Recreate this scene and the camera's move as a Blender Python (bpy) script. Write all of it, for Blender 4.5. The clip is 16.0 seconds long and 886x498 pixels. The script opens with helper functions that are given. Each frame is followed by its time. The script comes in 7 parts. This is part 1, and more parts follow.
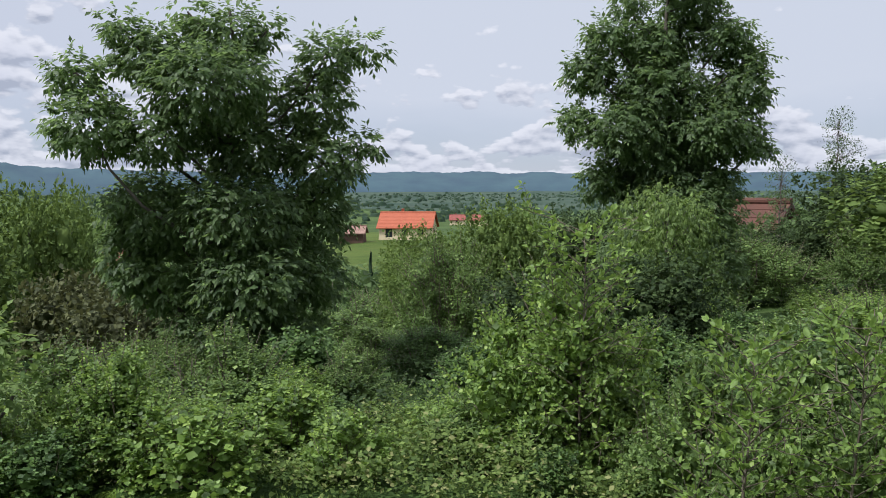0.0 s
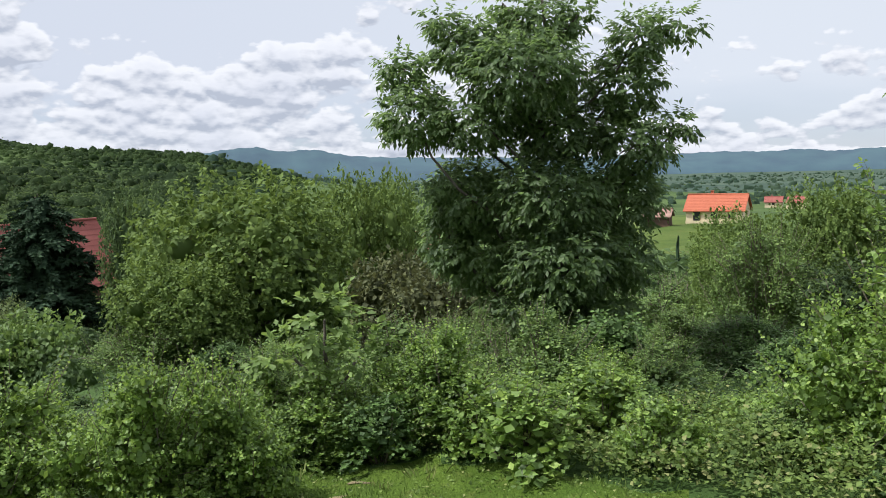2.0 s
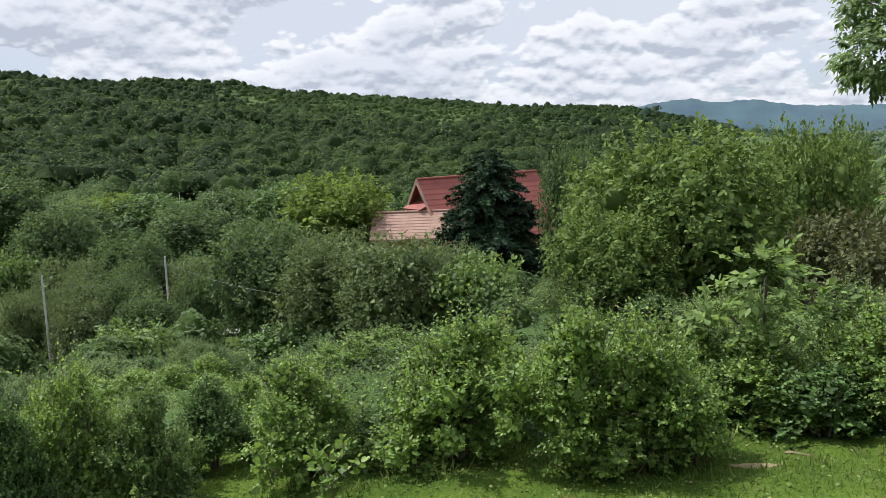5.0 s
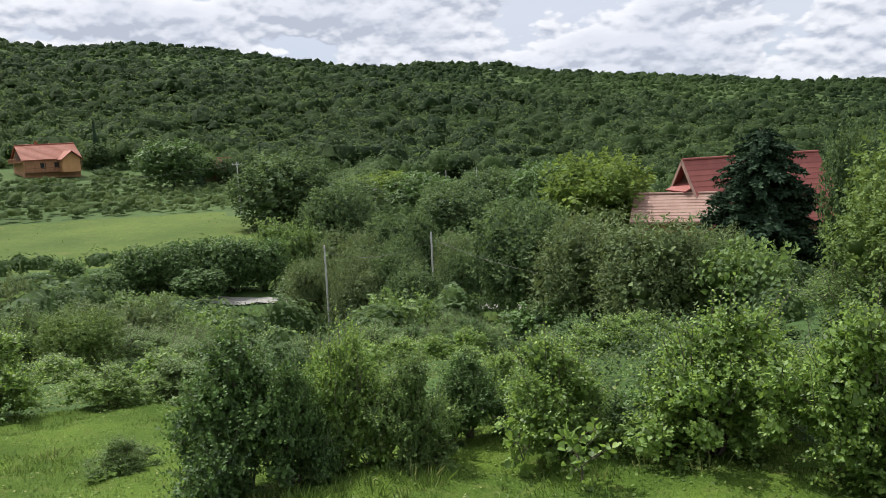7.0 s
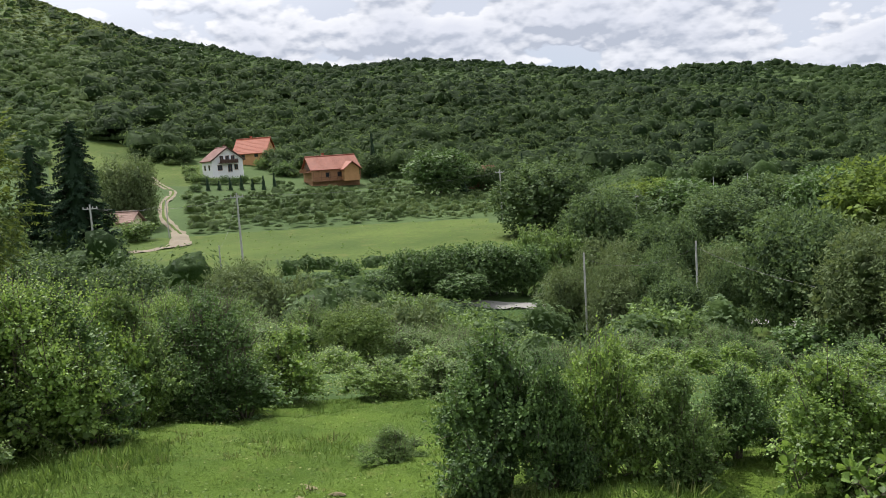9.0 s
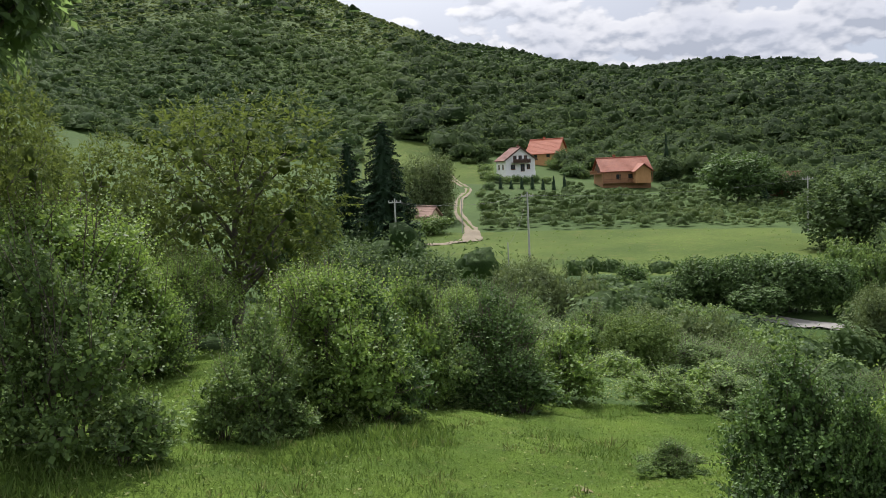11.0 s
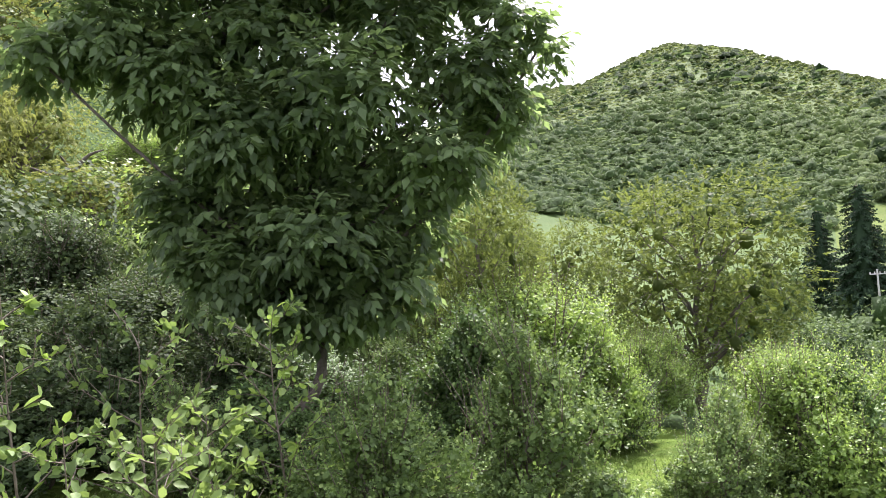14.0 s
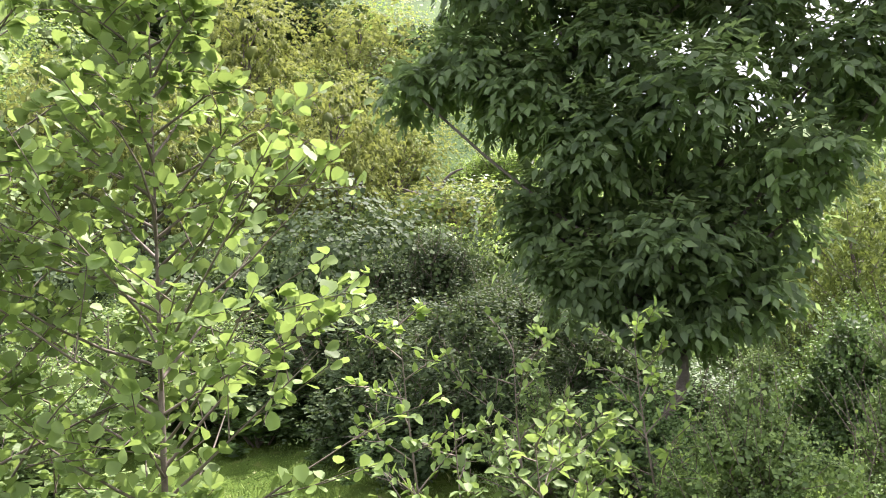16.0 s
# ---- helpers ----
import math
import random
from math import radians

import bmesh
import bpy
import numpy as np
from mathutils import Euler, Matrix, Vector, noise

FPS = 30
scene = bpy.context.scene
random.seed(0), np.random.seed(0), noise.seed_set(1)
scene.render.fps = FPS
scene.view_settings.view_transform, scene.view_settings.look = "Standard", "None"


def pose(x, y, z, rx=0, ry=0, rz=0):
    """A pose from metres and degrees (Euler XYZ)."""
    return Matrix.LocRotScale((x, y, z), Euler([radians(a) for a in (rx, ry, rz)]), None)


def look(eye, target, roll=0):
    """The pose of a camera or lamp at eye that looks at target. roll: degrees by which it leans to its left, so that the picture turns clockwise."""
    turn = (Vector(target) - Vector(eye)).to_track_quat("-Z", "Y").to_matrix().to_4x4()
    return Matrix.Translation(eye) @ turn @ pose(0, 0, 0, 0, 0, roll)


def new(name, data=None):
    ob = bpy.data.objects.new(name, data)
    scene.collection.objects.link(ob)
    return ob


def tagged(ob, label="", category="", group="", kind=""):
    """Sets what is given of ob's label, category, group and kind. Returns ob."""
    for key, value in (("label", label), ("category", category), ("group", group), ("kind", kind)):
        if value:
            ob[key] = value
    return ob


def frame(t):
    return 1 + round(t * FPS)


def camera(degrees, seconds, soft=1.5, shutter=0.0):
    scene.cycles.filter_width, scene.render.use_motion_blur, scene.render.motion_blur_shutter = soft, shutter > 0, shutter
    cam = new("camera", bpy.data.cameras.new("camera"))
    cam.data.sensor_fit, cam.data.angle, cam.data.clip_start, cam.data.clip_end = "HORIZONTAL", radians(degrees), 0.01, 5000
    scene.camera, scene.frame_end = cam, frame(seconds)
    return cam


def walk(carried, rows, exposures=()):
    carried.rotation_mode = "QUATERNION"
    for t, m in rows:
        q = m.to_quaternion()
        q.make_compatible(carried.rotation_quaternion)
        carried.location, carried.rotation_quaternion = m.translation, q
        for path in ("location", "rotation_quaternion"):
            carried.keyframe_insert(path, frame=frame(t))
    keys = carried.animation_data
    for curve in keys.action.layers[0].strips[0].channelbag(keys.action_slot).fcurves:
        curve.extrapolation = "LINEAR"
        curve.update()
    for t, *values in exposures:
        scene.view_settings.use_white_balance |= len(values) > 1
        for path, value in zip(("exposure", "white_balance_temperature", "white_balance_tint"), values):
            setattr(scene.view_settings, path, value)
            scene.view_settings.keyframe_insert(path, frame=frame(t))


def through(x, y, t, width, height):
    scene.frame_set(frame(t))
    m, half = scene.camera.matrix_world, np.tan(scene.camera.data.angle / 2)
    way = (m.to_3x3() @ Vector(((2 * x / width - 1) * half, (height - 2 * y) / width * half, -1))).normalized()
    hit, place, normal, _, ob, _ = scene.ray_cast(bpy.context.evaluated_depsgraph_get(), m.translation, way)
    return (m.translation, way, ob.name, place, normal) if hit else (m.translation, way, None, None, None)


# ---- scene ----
cam = camera(55.90, 16.0, soft=0.9)
EXPOSURES = [(0.0, 0.05, 6000, 14), (1.0, 0.32, 6150, 13), (2.5, 0.30, 6200, 11), (5.2, 0.34, 6250, 11), (8.7, 0.33, 6300, 12), (11.0, 0.20, 6300, 13), (11.5, 0.65, 6300, 16), (12.0, 1.25, 6200, 21), (13.5, 1.58, 6200, 27), (16.0, 1.95, 6350, 28)]
# seconds, x, y, z, yaw, pitch, roll
PATH = """
0.0 -0.000 -0.000 1.650 0.00 -4.42 0.29
0.5 -0.005 -0.013 1.651 4.75 -4.63 0.44
1.0 -0.034 -0.017 1.655 10.51 -4.82 0.54
1.5 -0.058 -0.025 1.654 15.30 -4.89 1.02
2.0 -0.073 -0.031 1.650 20.54 -5.23 1.53
2.5 -0.092 -0.026 1.644 25.91 -5.69 1.78
3.0 -0.102 -0.026 1.643 29.83 -6.27 1.80
3.5 -0.110 -0.037 1.641 32.93 -6.69 1.81
4.0 -0.121 -0.050 1.640 37.55 -6.54 2.49
4.5 -0.132 -0.058 1.639 43.31 -6.48 2.74
5.0 -0.129 -0.070 1.636 49.40 -7.41 2.39
5.2 -0.130 -0.069 1.638 52.14 -7.85 2.38
7.3 -0.125 -0.067 1.648 69.44 -8.01 2.62
7.5 -0.125 -0.068 1.645 71.23 -8.11 2.50
8.0 -0.126 -0.072 1.635 76.40 -7.96 2.87
8.5 -0.129 -0.080 1.635 81.06 -7.17 3.61
10.8 -0.153 -0.110 1.643 101.31 -5.35 2.62
11.0 -0.148 -0.111 1.634 104.48 -5.27 2.60
11.5 -0.135 -0.103 1.637 112.81 -5.59 2.31
12.0 -0.129 -0.100 1.631 118.95 -5.21 2.30
12.5 -0.119 -0.096 1.636 122.92 -3.62 2.49
13.0 -0.103 -0.090 1.639 127.04 -1.76 2.95
13.5 -0.102 -0.084 1.657 130.85 -0.24 3.65
14.0 -0.095 -0.082 1.677 135.31 1.82 4.45
14.5 -0.081 -0.076 1.679 141.88 2.86 4.56
15.0 -0.065 -0.075 1.674 147.95 2.64 3.69
15.5 -0.045 -0.083 1.672 153.27 2.49 3.93
16.0 0.006 -0.106 1.683 158.80 4.24 5.10
"""
EYE_Z = 1.65
rows = []
for line in PATH.strip().split("\n"):
    t, x, y, z, yaw, pitch, roll = [float(v) for v in line.split()]
    rows.append((t, pose(x, y, z, 90 + pitch, roll, yaw)))
walk(cam, rows, EXPOSURES)

# ---- world and sun ----
SUN_AZ, SUN_EL = 114.0, 57.0   # compass in degrees to the left of +y


def compass(az, el=0.0):
    a, e = radians(az), radians(el)
    return Vector((-math.sin(a) * math.cos(e), math.cos(a) * math.cos(e), math.sin(e)))


class Nodes:
    """Short hand for building node trees."""

    def __init__(self, tree):
        self.tree = tree
        tree.nodes.clear()

    def add(self, kind, links=(), operation=""):
        node = self.tree.nodes.new(kind)
        if operation:
            node.operation = operation
        if kind == "ShaderNodeMix":
            node.data_type = "RGBA"
        for socket, value in dict(links).items():
            if isinstance(value, bpy.types.NodeSocket):
                self.tree.links.new(value, node.inputs[socket])
            else:
                node.inputs[socket].default_value = value
        return node

    def math(self, op, a, b=0.0, clamp=False):
        node = self.add("ShaderNodeMath", {0: a, 1: b}, op)
        node.use_clamp = clamp
        return node.outputs[0]

    def noise(self, vector, scale, detail=3.0, rough=0.55):
        return self.add("ShaderNodeTexNoise", {"Vector": vector, "Scale": scale, "Detail": detail, "Roughness": rough}).outputs[0]

    def mix(self, fac, a, b):
        return self.add("ShaderNodeMix", {0: fac, 6: a, 7: b}).outputs[2]

    def ramp(self, fac, lo, hi):
        return self.add("ShaderNodeMapRange", {0: fac, 1: lo, 2: hi}).outputs[0]


def rgb(r, g, b):
    return (r, g, b, 1.0)


world = bpy.data.worlds.new("world")
scene.world = world
world.use_nodes = True
w = Nodes(world.node_tree)
sky = w.add("ShaderNodeTexSky")
sky.sky_type, sky.sun_disc, sky.sun_elevation, sky.sun_rotation = "NISHITA", False, radians(SUN_EL), radians(-SUN_AZ)
sky.air_density, sky.dust_density, sky.ozone_density = 1.0, 0.25, 1.6
direction = w.add("ShaderNodeTexCoord").outputs["Generated"]
sep = w.add("ShaderNodeSeparateXYZ", {0: direction})
height = w.math("MAXIMUM", sep.outputs[2], 0.0)
# heaped clouds in banks low over the horizon, higher and fuller to the west; a thin white veil above
level = w.add("ShaderNodeVectorMath", {0: direction, 1: (1.0, 1.0, 0.0)}, "MULTIPLY").outputs[0]
round_about = w.add("ShaderNodeVectorMath", {0: level}, "NORMALIZE").outputs[0]
lift = w.add("ShaderNodeCombineXYZ", {2: w.math("MULTIPLY", w.math("POWER", w.math("ADD", height, 0.004), 0.75), 1.9)}).outputs[0]
place = w.add("ShaderNodeVectorMath", {0: round_about, 1: lift}, "ADD").outputs[0]


def cloud_mass(shift):
    """Broad masses with round billows on them, at the place moved by shift."""
    here = w.add("ShaderNodeVectorMath", {0: place, 1: (0, 0, shift * 1.6)}, "ADD").outputs[0]
    free = w.add("ShaderNodeVectorMath", {0: w.add("ShaderNodeVectorMath", {0: direction, 1: (1.0, 1.0, 1.7)}, "MULTIPLY").outputs[0], 1: (0, 0, shift)}, "ADD").outputs[0]
    warp = w.add("ShaderNodeTexNoise", {"Vector": free, "Scale": 30.0, "Detail": 3.0}).outputs[1]
    free = w.add("ShaderNodeVectorMath", {0: free, 1: w.add("ShaderNodeVectorMath", {0: warp, "Scale": 0.016}, "SCALE").outputs[0]}, "ADD").outputs[0]
    mass = w.noise(here, 6.0, 6.0, 0.5)
    for scale, amount in ((17.0, 0.15), (40.0, 0.085), (95.0, 0.04)):
        cell = w.add("ShaderNodeTexVoronoi", {"Vector": free, "Scale": scale})
        mass = w.math("ADD", mass, w.math("MULTIPLY", w.math("SUBTRACT", 0.45, cell.outputs["Distance"]), amount))
    return mass


puffs = cloud_mass(0.0)
over = cloud_mass(0.012)
veil = w.noise(place, 1.6, 5.0, 0.55)
west = w.add("ShaderNodeVectorMath", {0: direction, 1: tuple(compass(78))}, "DOT_PRODUCT").outputs["Value"]
westward = w.ramp(west, 0.25, 0.95)
ceiling_el = w.math("ADD", 0.135, w.math("MULTIPLY", westward, 0.16))
low = w.math("SUBTRACT", 1.0, w.math("DIVIDE", height, ceiling_el), True)
bias = w.math("SUBTRACT", w.math("ADD", w.math("MULTIPLY", westward, 0.085), w.math("MULTIPLY", low, 0.26)), 0.098)
heap = w.math("ADD", puffs, bias)
cover = w.ramp(heap, 0.515, 0.55)
open_top = w.math("SUBTRACT", 1.0, w.math("MULTIPLY", w.ramp(height, 0.45, 0.70), 0.5))
thin = w.math("MULTIPLY", w.math("ADD", w.ramp(height, 0.03, 0.15), w.math("MULTIPLY", w.ramp(veil, 0.4, 0.62), 0.5), True), open_top)
lit = w.ramp(w.math("SUBTRACT", over, puffs), -0.05, 0.06)
body = w.mix(w.ramp(heap, 0.56, 0.74), rgb(1.0, 1.0, 1.01), rgb(0.80, 0.82, 0.88))
cloud_colour = w.mix(w.math("POWER", lit, 1.3), body, rgb(0.50, 0.54, 0.62))
sky_light = w.add("ShaderNodeVectorMath", {0: sky.outputs[0], "Scale": 0.085}, "SCALE").outputs[0]
pale = w.mix(w.math("SUBTRACT", 0.6, w.math("MULTIPLY", w.ramp(height, 0.30, 0.60), 0.2)), sky_light, rgb(0.62, 0.70, 0.83))
overhead = w.mix(w.ramp(height, 0.24, 0.55), w.mix(westward, rgb(0.79, 0.83, 0.88), rgb(0.70, 0.74, 0.82)), rgb(1.30, 1.30, 1.36))
hazy = w.mix(w.math("MULTIPLY", thin, 0.94), pale, overhead)
full = w.mix(w.math("MULTIPLY", cover, 0.88), hazy, cloud_colour)
glare = w.ramp(w.add("ShaderNodeVectorMath", {0: direction, 1: tuple(compass(SUN_AZ, SUN_EL))}, "DOT_PRODUCT").outputs["Value"], 0.62, 1.0)
back = w.add("ShaderNodeBackground", {"Color": w.mix(w.math("POWER", glare, 1.5), full, rgb(3.2, 3.18, 3.1)), "Strength": 0.80})
w.add("ShaderNodeOutputWorld", {0: back.outputs[0]})

sun_data = bpy.data.lights.new("sun", "SUN")
sun_data.energy, sun_data.angle, sun_data.color = 4.7, radians(0.55), (1.0, 0.955, 0.87)
sun = new("sun", sun_data)
sun.matrix_world = look(compass(SUN_AZ, SUN_EL) * 100, (0, 0, 0))


# ---- materials ----
def material(name):
    mat = bpy.data.materials.new(name)
    mat.use_nodes = True
    return mat, Nodes(mat.node_tree)


def finish(n, shader, bump=None, strength=0.3, distance=0.02):
    if bump is not None:
        b = n.add("ShaderNodeBump", {"Height": bump, "Strength": strength, "Distance": distance})
        n.tree.links.new(b.outputs[0], shader.inputs["Normal"])
    n.add("ShaderNodeOutputMaterial", {0: shader.outputs[0]})


def foliage(name, dark, light, tip=None, patch=0.8, through=0.35, gloss=0.42):
    """Leaves: varied leaf by leaf and in patches, with light coming through the blade."""
    mat, n = material(name)
    pos = n.add("ShaderNodeTexCoord").outputs["Object"]
    geo = n.add("ShaderNodeNewGeometry")
    island = geo.outputs["Random Per Island"]
    f = n.math("ADD", n.math("MULTIPLY", n.math("POWER", island, 1.5), 0.95), n.math("MULTIPLY", n.ramp(n.noise(pos, patch, 2.0), 0.35, 0.65), 0.38), True)
    col = n.mix(f, rgb(*dark), rgb(*light))
    if tip:
        col = n.mix(n.math("MULTIPLY", n.math("GREATER_THAN", island, 0.90), 0.7), col, rgb(*tip))
    bsdf = n.add("ShaderNodeBsdfPrincipled", {"Base Color": col, "Roughness": gloss + 0.19, "IOR": 1.45, "Specular IOR Level": 0.5 if gloss < 0.37 else 0.32 if gloss < 0.45 else 0.15})
    lit_col = n.mix(0.5, col, rgb(light[0] * 1.35, light[1] * 1.25, light[2] * 0.85))
    trans = n.add("ShaderNodeBsdfTranslucent", {"Color": lit_col})
    both = n.add("ShaderNodeMixShader", {0: through, 1: bsdf.outputs[0], 2: trans.outputs[0]})
    n.add("ShaderNodeOutputMaterial", {0: both.outputs[0]})
    return mat


def canopy(name, dark, light, patch):
    """Closed crowns seen from afar: each crown its own green, with leafy relief."""
    mat, n = material(name)
    pos = n.add("ShaderNodeTexCoord").outputs["Object"]
    island = n.add("ShaderNodeNewGeometry").outputs["Random Per Island"]
    leafy = n.noise(pos, 0.9, 5.0, 0.7)
    f = n.math("ADD", n.math("MULTIPLY", n.math("POWER", island, 1.4), 0.45), n.math("MULTIPLY", n.ramp(n.noise(pos, patch, 4.0), 0.42, 0.60), 0.7), True)
    col = n.mix(f, rgb(*dark), rgb(*light))
    col = n.mix(n.math("MULTIPLY", n.ramp(leafy, 0.60, 0.40), 0.5), col, rgb(dark[0] * 0.7, dark[1] * 0.7, dark[2] * 0.7))
    bump = n.add("ShaderNodeBump", {"Height": leafy, "Strength": 0.6, "Distance": 0.4}).outputs[0]
    bsdf = n.add("ShaderNodeBsdfPrincipled", {"Base Color": col, "Roughness": 0.8, "Specular IOR Level": 0.12, "Normal": bump})
    trans = n.add("ShaderNodeBsdfTranslucent", {"Color": n.mix(0.6, col, rgb(light[0] * 1.6, light[1] * 1.5, light[2] * 1.7)), "Normal": bump})
    both = n.add("ShaderNodeMixShader", {0: 0.55, 1: bsdf.outputs[0], 2: trans.outputs[0]})
    n.add("ShaderNodeOutputMaterial", {0: both.outputs[0]})
    return mat


def rough_mat(name, a, b, scale=3.0, fine=40.0, rough=0.85, bump=0.4, distance=0.02, metal=0.0):
    mat, n = material(name)
    pos = n.add("ShaderNodeTexCoord").outputs["Object"]
    big, small = n.noise(pos, scale, 4.0), n.noise(pos, fine, 4.0, 0.65)
    f = n.math("ADD", n.math("MULTIPLY", n.ramp(big, 0.3, 0.7), 0.6), n.math("MULTIPLY", n.ramp(small, 0.3, 0.7), 0.4), True)
    bsdf = n.add("ShaderNodeBsdfPrincipled", {"Base Color": n.mix(f, rgb(*a), rgb(*b)), "Roughness": rough, "Metallic": metal})
    finish(n, bsdf, small, bump, distance)
    return mat


LEAF_WALNUT = foliage("leaf_walnut", (0.047, 0.083, 0.038), (0.152, 0.235, 0.089), None, 0.9, 0.60, 0.36)
LEAF_ALDER = foliage("leaf_alder", (0.042, 0.080, 0.020), (0.225, 0.350, 0.078), (0.300, 0.410, 0.095), 1.2, 0.42, 0.36)
LEAF_SHRUB = foliage("leaf_shrub", (0.042, 0.074, 0.026), (0.168, 0.262, 0.074), (0.225, 0.310, 0.095), 1.1, 0.34, 0.42)
LEAF_DARK = foliage("leaf_dark_shrub", (0.025, 0.050, 0.018), (0.112, 0.196, 0.053), None, 1.0, 0.26, 0.42)
LEAF_WILLOW = foliage("leaf_willow", (0.045, 0.068, 0.027), (0.142, 0.191, 0.078), None, 0.5, 0.28, 0.45)
LEAF_BRIGHT = foliage("leaf_bright", (0.063, 0.103, 0.030), (0.192, 0.289, 0.082), (0.236, 0.312, 0.106), 0.8, 0.45, 0.40)
LEAF_VALLEY = foliage("leaf_valley", (0.030, 0.053, 0.025), (0.119, 0.182, 0.070), None, 0.25, 0.35, 0.5)
LEAF_FRUIT = foliage("leaf_fruit_tree", (0.040, 0.072, 0.019), (0.148, 0.217, 0.058), None, 0.6, 0.32, 0.48)
# very dark leaf colour that paints the shade of the hollows and bank foot
LEAF_THORN_SHADE = foliage("leaf_thorn_shade", (0.015, 0.030, 0.013), (0.062, 0.097, 0.034), None, 0.7, 0.28, 0.48)
LEAF_MAPLE = foliage("leaf_maple", (0.050, 0.085, 0.020), (0.176, 0.251, 0.056), None, 0.4, 0.38, 0.46)
LEAF_PLUM = foliage("leaf_plum", (0.040, 0.050, 0.024), (0.120, 0.133, 0.060), None, 0.5, 0.25, 0.5)
LEAF_BRAMBLE = foliage("leaf_bramble", (0.044, 0.078, 0.023), (0.166, 0.234, 0.064), (0.262, 0.259, 0.119), 1.6, 0.32, 0.5)
NEEDLES = foliage("needles", (0.012, 0.028, 0.015), (0.036, 0.067, 0.033), None, 0.6, 0.10, 0.6)
LEAF_WOODS = foliage("leaf_woods", (0.022, 0.042, 0.020), (0.090, 0.136, 0.052), None, 0.012, 0.50, 0.6)
CANOPY = canopy("woods_canopy", (0.014, 0.032, 0.012), (0.061, 0.102, 0.029), 0.010)
# brighter copy of CANOPY that lifts the shaded side of backlit crowns
CANOPY_SLOPE_LIFTED = canopy("slope_canopy_lifted", (0.036, 0.070, 0.028), (0.130, 0.185, 0.058), 0.012)
# crowns on the plain: green shifted to blue to paint distance haze
CANOPY_FAR = canopy("hazy_plain_canopy", (0.033, 0.065, 0.043), (0.078, 0.118, 0.074), 0.006)
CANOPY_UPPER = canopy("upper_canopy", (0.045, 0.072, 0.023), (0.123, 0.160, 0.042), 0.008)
CANOPY_SCRUB = canopy("scrub_canopy", (0.041, 0.069, 0.021), (0.123, 0.169, 0.048), 0.03)
LEAF_LOCUST = foliage("leaf_locust", (0.035, 0.059, 0.015), (0.127, 0.171, 0.042), None, 0.9, 0.42, 0.45)
LEAF_ROBINIA = foliage("leaf_robinia", (0.064, 0.088, 0.026), (0.180, 0.218, 0.059), None, 0.7, 0.45, 0.45)
CANOPY_VALLEY = canopy("valley_canopy", (0.023, 0.048, 0.016), (0.086, 0.141, 0.039), 0.03)
GRASS_BLADE = foliage("grass_blade", (0.063, 0.112, 0.027), (0.151, 0.234, 0.055), (0.198, 0.260, 0.085), 0.5, 0.35, 0.5)
GRASS_DRY = foliage("dry_grass", (0.120, 0.160, 0.055), (0.230, 0.265, 0.100), None, 0.5, 0.35, 0.5)
BARK = rough_mat("bark", (0.045, 0.038, 0.030), (0.14, 0.12, 0.10), 6.0, 45.0, 0.9, 0.8, 0.02)
TWIG = rough_mat("twig_bark", (0.06, 0.05, 0.035), (0.15, 0.125, 0.09), 10.0, 60.0, 0.85, 0.4, 0.005)
CONCRETE = rough_mat("pole_concrete", (0.336, 0.328, 0.312), (0.480, 0.472, 0.448), 2.0, 30.0, 0.9, 0.3, 0.01)
PLASTER = rough_mat("white_plaster", (0.74, 0.74, 0.74), (0.84, 0.84, 0.83), 1.0, 30.0, 0.9, 0.1, 0.005)
OCHRE = rough_mat("ochre_plaster", (0.40, 0.21, 0.09), (0.52, 0.29, 0.13), 1.0, 30.0, 0.9, 0.1, 0.005)
CREAM = rough_mat("cream_plaster", (0.516, 0.424, 0.280), (0.619, 0.528, 0.364), 1.0, 30.0, 0.9, 0.1, 0.005)
TILE_OLD_RED = rough_mat("old_red_tile", (0.044, 0.017, 0.011), (0.100, 0.035, 0.021), 1.2, 12.0, 0.85, 0.4, 0.02)
TILE_ORANGE = rough_mat("orange_tile", (0.254, 0.056, 0.021), (0.344, 0.084, 0.034), 1.2, 12.0, 0.7, 0.3, 0.02)
TILE_ROSE = rough_mat("rose_tile", (0.180, 0.046, 0.022), (0.262, 0.074, 0.037), 1.2, 12.0, 0.7, 0.3, 0.02)
TILE_BROWN = rough_mat("brown_tile", (0.094, 0.028, 0.018), (0.151, 0.048, 0.032), 1.2, 12.0, 0.75, 0.3, 0.02)
TILE_RED = rough_mat("red_tile", (0.164, 0.038, 0.030), (0.246, 0.068, 0.053), 0.8, 12.0, 0.75, 0.3, 0.02)
TILE_OLD = rough_mat("weathered_tile", (0.180, 0.100, 0.076), (0.295, 0.192, 0.152), 0.8, 10.0, 0.85, 0.3, 0.02)
WOOD_DARK = rough_mat("dark_wood", (0.040, 0.022, 0.016), (0.11, 0.055, 0.035), 2.0, 30.0, 0.7, 0.3, 0.01)
TIMBER = rough_mat("stained_timber", (0.24, 0.125, 0.06), (0.38, 0.20, 0.10), 2.0, 30.0, 0.75, 0.3, 0.01)
WOOD_BROWN = rough_mat("brown_wood", (0.16, 0.075, 0.035), (0.30, 0.15, 0.075), 2.0, 30.0, 0.7, 0.3, 0.01)
DIRT = rough_mat("track_dirt", (0.112, 0.092, 0.059), (0.192, 0.155, 0.106), 0.4, 6.0, 0.95, 0.5, 0.05)
ASPHALT = rough_mat("grey_road", (0.14, 0.135, 0.125), (0.25, 0.24, 0.22), 0.4, 8.0, 0.9, 0.3, 0.03)
